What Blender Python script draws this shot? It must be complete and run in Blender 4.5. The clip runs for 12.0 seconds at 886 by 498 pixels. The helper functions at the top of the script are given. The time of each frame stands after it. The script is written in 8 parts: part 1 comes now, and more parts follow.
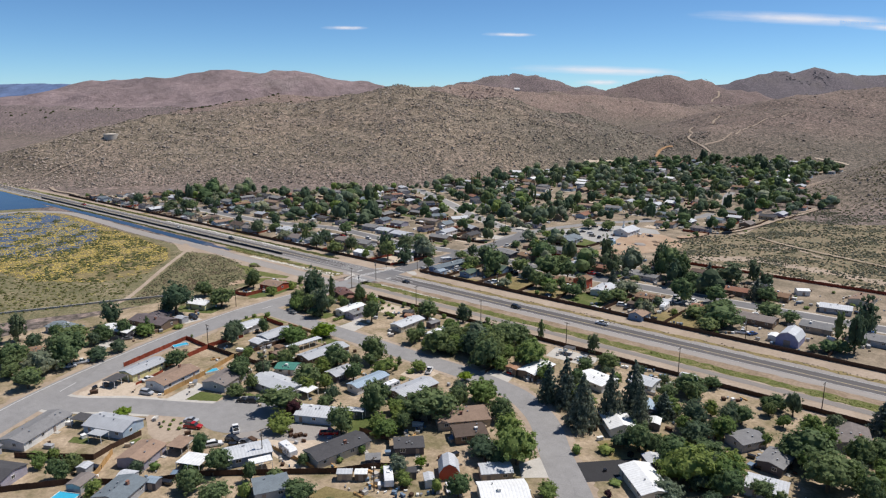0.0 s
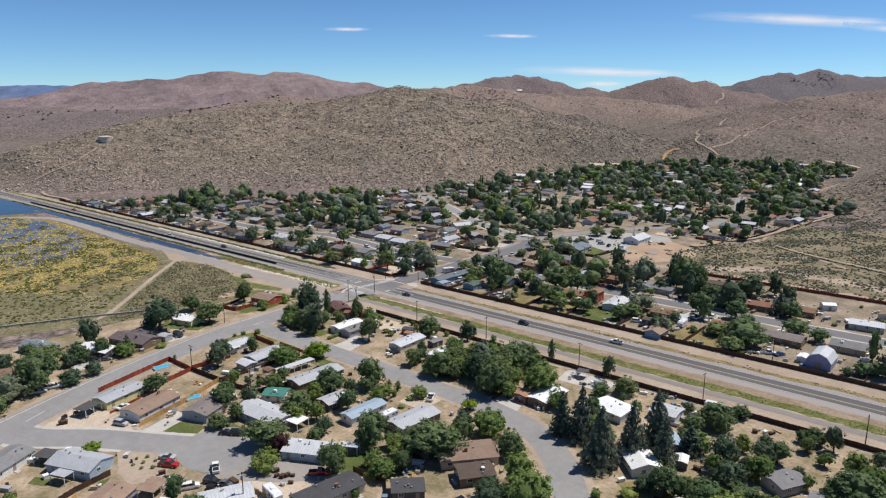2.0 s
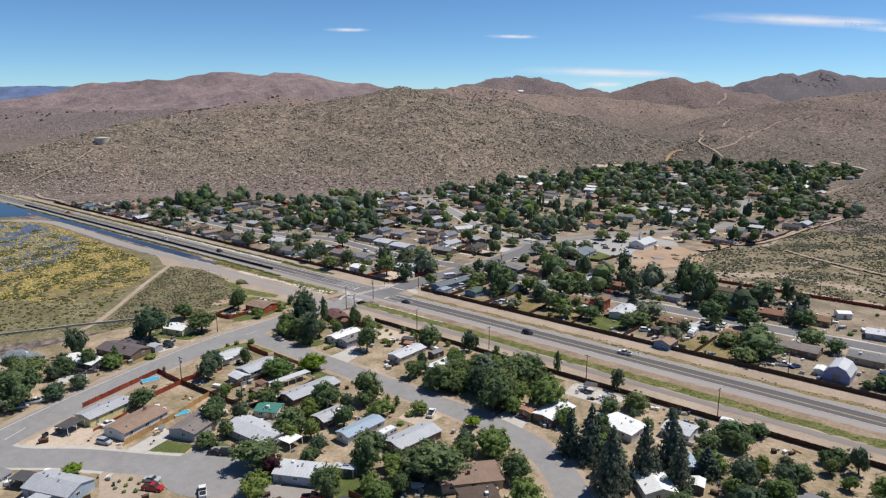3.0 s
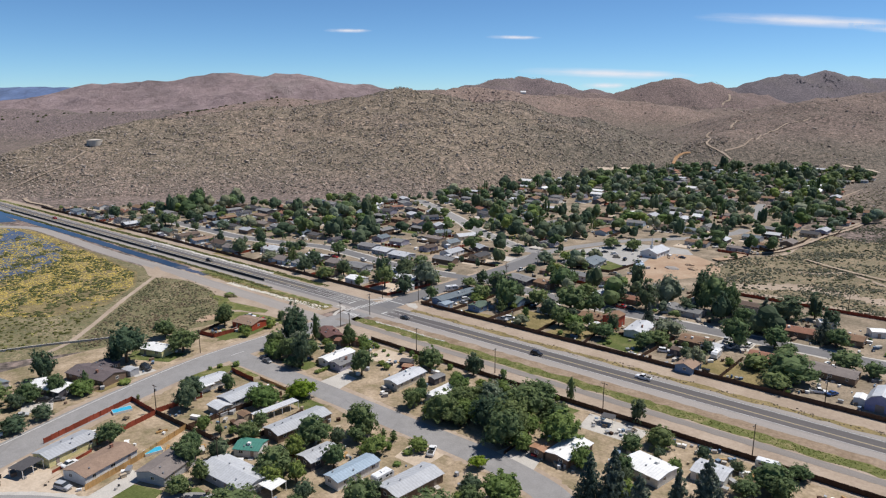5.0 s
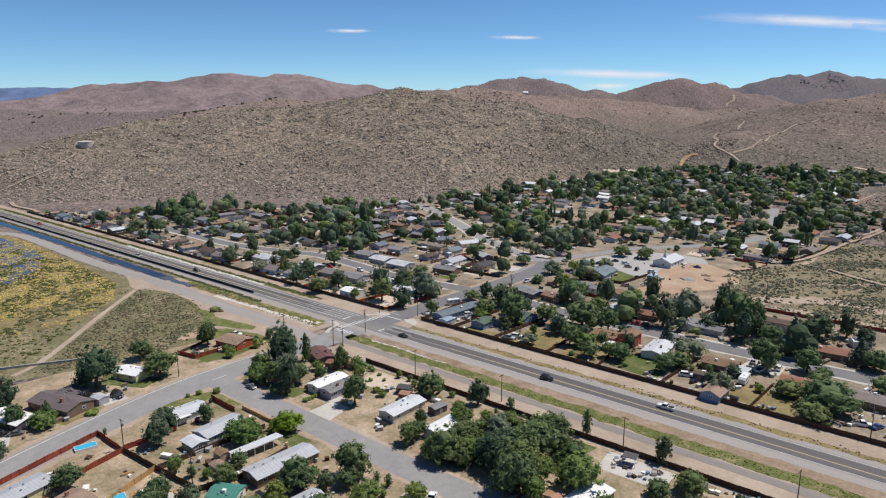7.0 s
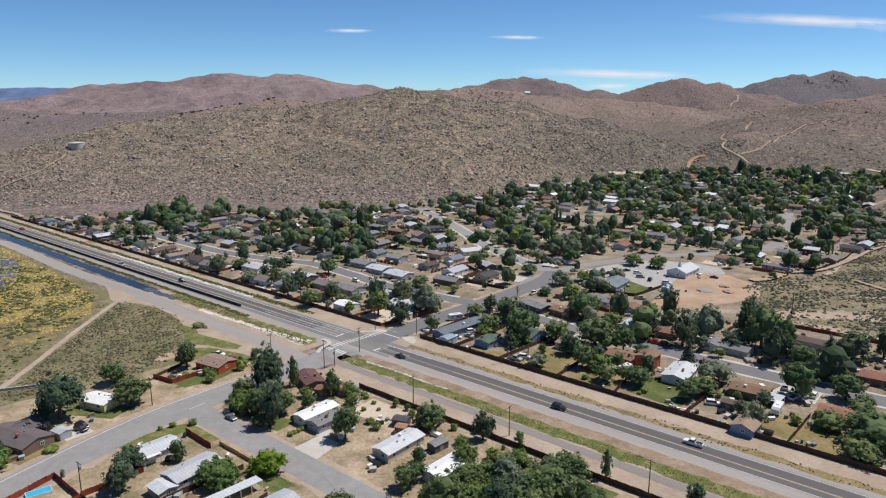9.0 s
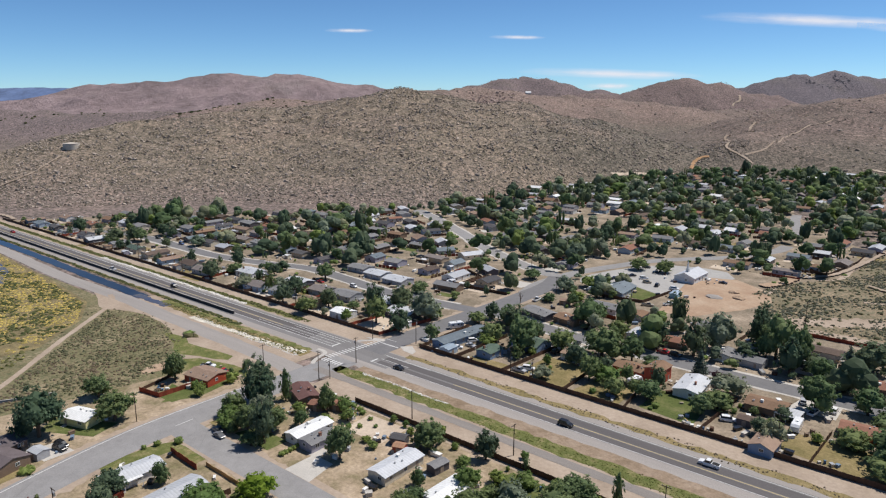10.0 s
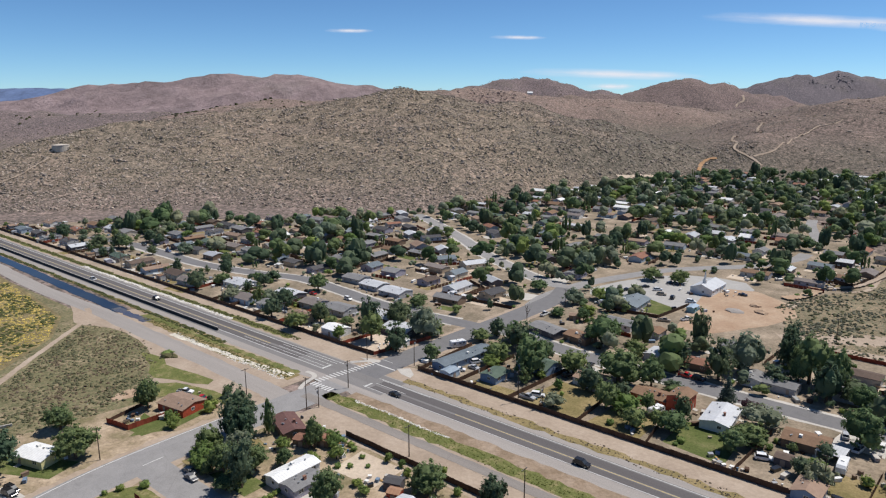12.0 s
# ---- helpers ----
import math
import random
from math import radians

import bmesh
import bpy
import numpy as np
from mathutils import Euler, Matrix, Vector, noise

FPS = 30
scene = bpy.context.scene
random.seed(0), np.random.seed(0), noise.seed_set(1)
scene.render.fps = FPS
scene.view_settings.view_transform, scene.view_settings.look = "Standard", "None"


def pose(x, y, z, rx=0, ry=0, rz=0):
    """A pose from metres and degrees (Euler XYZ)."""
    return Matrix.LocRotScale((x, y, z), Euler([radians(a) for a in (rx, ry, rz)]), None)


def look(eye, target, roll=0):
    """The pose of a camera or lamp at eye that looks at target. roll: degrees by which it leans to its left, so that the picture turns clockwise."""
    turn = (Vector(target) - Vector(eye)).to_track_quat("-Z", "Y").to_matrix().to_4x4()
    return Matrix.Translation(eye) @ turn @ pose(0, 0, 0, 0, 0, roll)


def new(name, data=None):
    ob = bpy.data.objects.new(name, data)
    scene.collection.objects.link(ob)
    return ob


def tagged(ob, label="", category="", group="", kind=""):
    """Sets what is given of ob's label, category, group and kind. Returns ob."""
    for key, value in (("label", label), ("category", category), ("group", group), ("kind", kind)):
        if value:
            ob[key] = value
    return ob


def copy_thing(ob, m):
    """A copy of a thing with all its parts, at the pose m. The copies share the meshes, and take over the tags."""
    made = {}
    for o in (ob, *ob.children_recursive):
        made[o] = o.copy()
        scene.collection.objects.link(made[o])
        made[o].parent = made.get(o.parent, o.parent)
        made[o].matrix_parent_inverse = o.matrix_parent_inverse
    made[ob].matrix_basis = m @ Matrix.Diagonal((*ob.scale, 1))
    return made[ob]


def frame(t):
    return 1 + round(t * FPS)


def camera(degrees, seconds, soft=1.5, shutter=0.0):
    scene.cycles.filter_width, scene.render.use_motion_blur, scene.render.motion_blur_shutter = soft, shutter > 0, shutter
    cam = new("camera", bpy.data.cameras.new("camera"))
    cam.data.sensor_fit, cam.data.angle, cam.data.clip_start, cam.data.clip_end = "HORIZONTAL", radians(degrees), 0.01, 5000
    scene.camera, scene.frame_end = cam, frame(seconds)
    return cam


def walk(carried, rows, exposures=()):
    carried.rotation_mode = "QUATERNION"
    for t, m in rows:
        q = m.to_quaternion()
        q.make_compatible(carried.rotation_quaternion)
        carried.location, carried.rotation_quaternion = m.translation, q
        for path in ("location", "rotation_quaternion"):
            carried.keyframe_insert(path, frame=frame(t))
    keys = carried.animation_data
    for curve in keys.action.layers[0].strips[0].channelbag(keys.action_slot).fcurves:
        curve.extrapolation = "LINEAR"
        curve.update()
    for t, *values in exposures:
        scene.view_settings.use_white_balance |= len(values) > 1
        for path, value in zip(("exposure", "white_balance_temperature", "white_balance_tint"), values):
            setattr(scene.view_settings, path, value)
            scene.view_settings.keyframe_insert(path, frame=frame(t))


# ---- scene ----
# World: x runs along the highway, y across it towards the hill, the junction is near the origin.
cam = camera(65.5, 12.0, soft=1.2)
ROWS = [
    (0, 266.571, -262.533, 100.000, 39.300, -13.014, -0.043),
    (0.5, 263.255, -258.658, 99.984, 39.337, -12.981, -0.042),
    (1, 259.849, -254.659, 99.964, 39.372, -12.949, -0.041),
    (1.5, 256.365, -250.551, 99.940, 39.407, -12.917, -0.039),
    (2, 252.813, -246.347, 99.912, 39.440, -12.887, -0.038),
    (2.5, 249.201, -242.059, 99.879, 39.472, -12.858, -0.037),
    (3, 245.538, -237.699, 99.842, 39.504, -12.832, -0.036),
    (4, 238.092, -228.806, 99.752, 39.563, -12.786, -0.034),
    (5, 230.531, -219.746, 99.642, 39.617, -12.750, -0.031),
    (5.5, 226.722, -215.174, 99.578, 39.642, -12.737, -0.030),
    (6, 222.901, -210.585, 99.508, 39.666, -12.725, -0.029),
    (6.5, 219.073, -205.985, 99.431, 39.689, -12.716, -0.028),
    (7, 215.240, -201.379, 99.349, 39.711, -12.709, -0.026),
    (7.5, 211.406, -196.772, 99.259, 39.731, -12.704, -0.025),
    (8.5, 203.745, -187.573, 99.060, 39.767, -12.696, -0.023),
    (9.5, 196.101, -178.410, 98.831, 39.798, -12.690, -0.020),
    (10, 192.286, -173.847, 98.705, 39.812, -12.686, -0.019),
    (10.5, 188.475, -169.297, 98.570, 39.824, -12.680, -0.018),
    (11, 184.668, -164.759, 98.428, 39.834, -12.671, -0.017),
    (11.5, 180.862, -160.233, 98.277, 39.844, -12.659, -0.016),
    (12, 177.054, -155.716, 98.118, 39.851, -12.642, -0.015),
]
walk(cam, [(t, pose(x, y, z, 90 + pitch, roll, yaw)) for t, x, y, z, yaw, pitch, roll in ROWS], [(0.0, 0.1, 6500, 10), (12.0, 0.1, 6500, 10)])

# ---- sky and sun ----
SUN_AZ, SUN_EL = radians(62), radians(61)      # the way to the sun: azimuth from +x, height
sun_way = Vector((math.cos(SUN_AZ) * math.cos(SUN_EL), math.sin(SUN_AZ) * math.cos(SUN_EL), math.sin(SUN_EL)))
world = bpy.data.worlds.new("sky")
scene.world = world
world.use_nodes = True
wn = world.node_tree
sky = wn.nodes.new("ShaderNodeTexSky")
sky.sky_type, sky.sun_disc = "NISHITA", False
sky.sun_elevation, sky.sun_rotation = SUN_EL, math.pi / 2 - SUN_AZ
sky.altitude, sky.air_density, sky.dust_density, sky.ozone_density = 1450, 0.66, 0.0, 4.0
clear = wn.nodes.new("ShaderNodeMix")               # the deep blue of dry mountain air
clear.data_type, clear.blend_type = "RGBA", "MULTIPLY"
clear.inputs[0].default_value, clear.inputs[7].default_value = 1.0, (0.7, 0.93, 1.05, 1)
wn.links.new(sky.outputs[0], clear.inputs[6])
wn.links.new(clear.outputs[2], wn.nodes["Background"].inputs[0])
wn.nodes["Background"].inputs[1].default_value = 0.099
lamp = bpy.data.lights.new("sun", "SUN")
lamp.energy, lamp.angle, lamp.color = 4.55, radians(0.53), (1.0, 0.955, 0.89)
sun = new("sun", lamp)
sun.matrix_world = look((0, 0, 400), Vector((0, 0, 400)) - sun_way)

# ---- materials ----
def rgb(c):
    return (*c, 1.0)


class Nodes:
    """A short way to write a node material."""

    def __init__(self, name, rough=0.8, metal=0.0, spec=0.3):
        self.mat = bpy.data.materials.new(name)
        self.mat.use_nodes = True
        self.t = self.mat.node_tree
        self.b = self.t.nodes["Principled BSDF"]
        self.b.inputs["Roughness"].default_value = rough
        self.b.inputs["Metallic"].default_value = metal
        self.b.inputs["Specular IOR Level"].default_value = spec

    def add(self, kind, **inputs):
        n = self.t.nodes.new(kind)
        for k, v in inputs.items():
            n.inputs[k].default_value = v
        return n

    def link(self, a, b):
        self.t.links.new(a, b)

    def place(self, scale=1.0, stretch=None, local=False):
        g = self.add("ShaderNodeTexCoord").outputs["Object"] if local else self.add("ShaderNodeNewGeometry").outputs["Position"]
        m = self.add("ShaderNodeMapping")
        s = stretch or (1, 1, 1)
        m.inputs["Scale"].default_value = (scale * s[0], scale * s[1], scale * s[2])
        self.link(g, m.inputs[0])
        return m.outputs[0]

    def noise(self, scale, detail=4, rough=0.6, stretch=None, local=False):
        n = self.add("ShaderNodeTexNoise", Scale=1.0, Detail=detail, Roughness=rough)
        self.link(self.place(scale, stretch, local), n.inputs["Vector"])
        return n.outputs[0]

    def ramp(self, fac, *stops):
        r = self.t.nodes.new("ShaderNodeValToRGB")
        r.color_ramp.elements[0].position, r.color_ramp.elements[0].color = stops[0][0], rgb(stops[0][1])
        r.color_ramp.elements[1].position, r.color_ramp.elements[1].color = stops[-1][0], rgb(stops[-1][1])
        for p, c in stops[1:-1]:
            e = r.color_ramp.elements.new(p)
            e.color = rgb(c)
        self.link(fac, r.inputs[0])
        return r.outputs[0]

    def mix(self, fac, a, b, kind="MIX"):
        m = self.t.nodes.new("ShaderNodeMix")
        m.data_type, m.blend_type = "RGBA", kind
        for v, i in ((fac, 0), (a, 6), (b, 7)):
            if isinstance(v, (int, float)):
                m.inputs[i].default_value = v
            elif isinstance(v, tuple):
                m.inputs[i].default_value = rgb(v)
            else:
                self.link(v, m.inputs[i])
        return m.outputs[2]

    def color(self, c):
        if isinstance(c, tuple):
            self.b.inputs["Base Color"].default_value = rgb(c)
        else:
            self.link(c, self.b.inputs["Base Color"])
        return self

    def bump(self, h, strength=0.5, dist=0.1):
        n = self.add("ShaderNodeBump", Strength=strength, Distance=dist)
        self.link(h, n.inputs["Height"])
        self.link(n.outputs[0], self.b.inputs["Normal"])
        return self


def shade(c, k):
    return tuple(min(1.0, v * k) for v in c)


def soil(name, a, b, c, big=0.05, small=1.2, bump=0.4, dist=0.15, grit=1.0):
    """Earth: two or three colours in large drifts, broken up by fine grain."""
    m = Nodes(name, 0.95, spec=0.1)
    n1, n2 = m.noise(big, 5, 0.65), m.noise(small, 6, 0.75)
    base = m.ramp(n1, (0.32, a), (0.52, b), (0.7, c))
    fine = m.ramp(n2, (0.3, (1 - 0.38 * grit, 1 - 0.4 * grit, 1 - 0.42 * grit)), (0.72, (1 + 0.3 * grit, 1 + 0.28 * grit, 1 + 0.25 * grit)))
    m.color(m.mix(1.0, base, fine, "MULTIPLY")).bump(n2, bump, dist)
    return m.mat


def paved(name, c, streak=(1, 1, 1), patch=0.08, contrast=0.16, cracks=True):
    """Asphalt or gravel, with worn drifts along its run, patches and grain."""
    m = Nodes(name, 0.9, spec=0.25)
    n1, n2, n3 = m.noise(patch, 5, 0.6, streak), m.noise(3.0, 4, 0.7), m.noise(0.35, 4, 0.6, streak)
    base = m.ramp(n1, (0.3, shade(c, 1 - contrast)), (0.7, shade(c, 1 + contrast)))
    base = m.mix(0.5, base, m.ramp(n3, (0.3, shade(c, 0.85)), (0.7, shade(c, 1.15))))
    base = m.mix(1.0, base, m.ramp(n2, (0.3, (0.85,) * 3), (0.7, (1.15,) * 3)), "MULTIPLY")
    if cracks:
        v = m.add("ShaderNodeTexVoronoi", Scale=1.0)
        v.feature = "DISTANCE_TO_EDGE"
        m.link(m.place(0.11), v.inputs["Vector"])
        base = m.mix(m.ramp(v.outputs[0], (0.0, (0.22,) * 3), (0.01, (0, 0, 0))), base, shade(c, 0.45))
    m.color(base).bump(n2, 0.2, 0.02)
    return m.mat


def siding(name, c, rough=0.6):
    """Painted lap boards: fine level shadow lines, dirt and fading."""
    m = Nodes(name, rough, spec=0.3)
    w = m.add("ShaderNodeTexWave", Scale=1.0, Distortion=0.0)
    w.wave_type, w.bands_direction, w.wave_profile = "BANDS", "Z", "SAW"
    m.link(m.place(1.9), w.inputs["Vector"])
    n = m.noise(0.7, 5, 0.7)
    base = m.ramp(n, (0.3, shade(c, 0.84)), (0.68, shade(c, 1.06)))
    m.color(m.mix(1.0, base, m.ramp(w.outputs[0], (0.0, (0.8,) * 3), (0.12, (1, 1, 1))), "MULTIPLY")).bump(w.outputs[0], 0.5, 0.02)
    return m.mat


def shingle(name, c):
    """Asphalt shingle roof: courses, mottled tabs, weather streaks."""
    m = Nodes(name, 0.92, spec=0.15)
    n, n2, n3 = m.noise(0.35, 5, 0.65), m.noise(4.0, 3, 0.8), m.noise(1.3, 4, 0.7, (1, 1, 0.3))
    base = m.ramp(n, (0.3, shade(c, 0.8)), (0.7, shade(c, 1.2)))
    base = m.mix(1.0, base, m.ramp(n2, (0.3, (0.75,) * 3), (0.7, (1.22,) * 3)), "MULTIPLY")
    o = m.add("ShaderNodeObjectInfo")
    base = m.mix(1.0, base, m.ramp(o.outputs["Random"], (0.0, (0.8,) * 3), (1.0, (1.18, 1.14, 1.1))), "MULTIPLY")
    m.color(m.mix(0.4, base, m.ramp(n3, (0.35, shade(c, 0.75)), (0.65, shade(c, 1.15))))).bump(n2, 0.4, 0.03)
    return m.mat


def metal_roof(name, c, rough=0.5):
    """Coated sheet metal: chalky, streaked and dusty."""
    m = Nodes(name, rough, spec=0.35)
    n, n2 = m.noise(0.4, 5, 0.65), m.noise(1.6, 5, 0.7)
    base = m.ramp(n, (0.28, shade(c, 0.82)), (0.72, shade(c, 1.08)))
    o = m.add("ShaderNodeObjectInfo")
    base = m.mix(1.0, base, m.ramp(o.outputs["Random"], (0.0, (0.86,) * 3), (1.0, (1.06,) * 3)), "MULTIPLY")
    w = m.add("ShaderNodeTexWave", Scale=1.0, Distortion=0.0)
    w.wave_type, w.bands_direction = "BANDS", "X"
    m.link(m.place(0.35, local=True), w.inputs["Vector"])
    base = m.mix(0.35, base, m.ramp(n2, (0.3, shade(c, 0.7)), (0.62, shade(c, 1.08))))
    m.color(m.mix(1.0, base, m.ramp(w.outputs[0], (0.0, (0.86,) * 3), (0.2, (1, 1, 1))), "MULTIPLY")).bump(w.outputs[0], 0.4, 0.05)
    return m.mat


def plank(name, c):
    m = Nodes(name, 0.85, spec=0.15)
    n, n2 = m.noise(2.2, 5, 0.75, (1, 1, 0.15)), m.noise(0.25, 4)
    base = m.ramp(n, (0.28, shade(c, 0.6)), (0.72, shade(c, 1.3)))
    o = m.add("ShaderNodeObjectInfo")
    base = m.mix(1.0, base, m.ramp(o.outputs["Random"], (0.0, (0.72,) * 3), (1.0, (1.25,) * 3)), "MULTIPLY")
    m.color(m.mix(0.3, base, m.ramp(n2, (0.3, shade(c, 0.7)), (0.7, shade(c, 1.2))))).bump(n, 0.4, 0.02)
    return m.mat


def leafage(name, dark, light, rough=0.7):
    """Leaves: each one's own green, each tree's own hue, some light through them."""
    m = Nodes(name, rough, spec=0.12)
    g, o = m.add("ShaderNodeNewGeometry"), m.add("ShaderNodeObjectInfo")
    base = m.ramp(g.outputs["Random Per Island"], (0.0, dark), (1.0, light))
    at = m.add("ShaderNodeAttribute")
    at.attribute_name = "tint"
    mt = m.add("ShaderNodeMath")
    mt.operation = "ADD"
    m.link(o.outputs["Random"], mt.inputs[0])
    m.link(at.outputs["Fac"], mt.inputs[1])
    fr = m.add("ShaderNodeMath")
    fr.operation = "FRACT"
    m.link(mt.outputs[0], fr.inputs[0])
    base = m.mix(1.0, base, m.ramp(fr.outputs[0], (0.0, (0.72, 0.82, 0.8)), (0.5, (1, 1, 1)), (1.0, (1.2, 1.1, 0.96))), "MULTIPLY")
    m.color(base)
    tr = m.t.nodes.new("ShaderNodeBsdfTranslucent")
    m.link(base, tr.inputs[0])
    mx = m.t.nodes.new("ShaderNodeMixShader")
    mx.inputs[0].default_value = 0.5
    m.link(m.b.outputs[0], mx.inputs[1])
    m.link(tr.outputs[0], mx.inputs[2])
    m.link(mx.outputs[0], m.t.nodes["Material Output"].inputs[0])
    return m.mat


def scrubland(name, a, b, c, bush, cells=(0.55, 0.95)):
    """Dry earth dotted with small bushes too many to build."""
    m = Nodes(name, 0.95, spec=0.1)
    n1, n2 = m.noise(0.06, 5, 0.65), m.noise(0.6, 6, 0.75)
    base = m.ramp(n1, (0.32, a), (0.52, b), (0.7, c))
    for cell, far in zip(cells, (0.52, 0.46)):
        v = m.add("ShaderNodeTexVoronoi", Scale=1.0)
        m.link(m.place(cell), v.inputs["Vector"])
        base = m.mix(m.ramp(v.outputs[0], (far * 0.6, (0.85, 0.85, 0.85)), (far, (0, 0, 0))), base, m.ramp(m.noise(0.09, 3), (0.35, shade(bush, 0.8)), (0.65, shade(bush, 1.3))))
    m.color(m.mix(1.0, base, m.ramp(n2, (0.3, (0.7, 0.68, 0.66)), (0.72, (1.25, 1.22, 1.2))), "MULTIPLY")).bump(n2, 0.8, 0.4)
    return m.mat


def plain(name, c, rough=0.5, metal=0.0, spec=0.4):
    m = Nodes(name, rough, metal, spec)
    n = m.noise(1.5, 4, 0.7)
    m.color(m.ramp(n, (0.3, shade(c, 0.86)), (0.7, shade(c, 1.08))))
    return m.mat


def rocks(name, a, b):
    m = Nodes(name, 0.95, spec=0.1)
    g = m.add("ShaderNodeNewGeometry")
    n = m.noise(0.9, 4, 0.7)
    base = m.ramp(g.outputs["Random Per Island"], (0.0, a), (1.0, b))
    m.color(m.mix(1.0, base, m.ramp(n, (0.3, (0.78,) * 3), (0.7, (1.15,) * 3)), "MULTIPLY"))
    return m.mat


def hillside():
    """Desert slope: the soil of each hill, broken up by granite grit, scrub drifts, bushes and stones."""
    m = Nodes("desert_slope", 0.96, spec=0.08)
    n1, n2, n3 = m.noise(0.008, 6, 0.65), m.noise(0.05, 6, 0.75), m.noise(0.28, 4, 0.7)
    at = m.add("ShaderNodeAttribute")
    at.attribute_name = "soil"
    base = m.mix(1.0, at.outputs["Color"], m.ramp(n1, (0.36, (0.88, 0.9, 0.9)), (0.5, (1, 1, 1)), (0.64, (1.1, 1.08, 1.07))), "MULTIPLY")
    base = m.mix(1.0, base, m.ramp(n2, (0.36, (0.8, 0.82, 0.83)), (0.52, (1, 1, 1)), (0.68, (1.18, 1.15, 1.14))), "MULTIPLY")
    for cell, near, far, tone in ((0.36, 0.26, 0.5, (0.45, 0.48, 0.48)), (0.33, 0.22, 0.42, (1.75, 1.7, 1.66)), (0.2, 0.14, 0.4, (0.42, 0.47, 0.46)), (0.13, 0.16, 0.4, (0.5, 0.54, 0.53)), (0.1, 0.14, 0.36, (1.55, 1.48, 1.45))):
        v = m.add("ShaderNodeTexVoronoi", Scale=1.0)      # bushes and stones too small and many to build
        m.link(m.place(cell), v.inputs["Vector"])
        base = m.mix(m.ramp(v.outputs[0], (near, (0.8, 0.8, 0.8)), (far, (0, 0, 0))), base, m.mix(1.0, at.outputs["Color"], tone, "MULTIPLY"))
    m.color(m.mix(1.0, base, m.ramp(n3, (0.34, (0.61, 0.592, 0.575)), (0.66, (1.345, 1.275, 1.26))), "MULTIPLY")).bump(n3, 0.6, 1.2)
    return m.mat


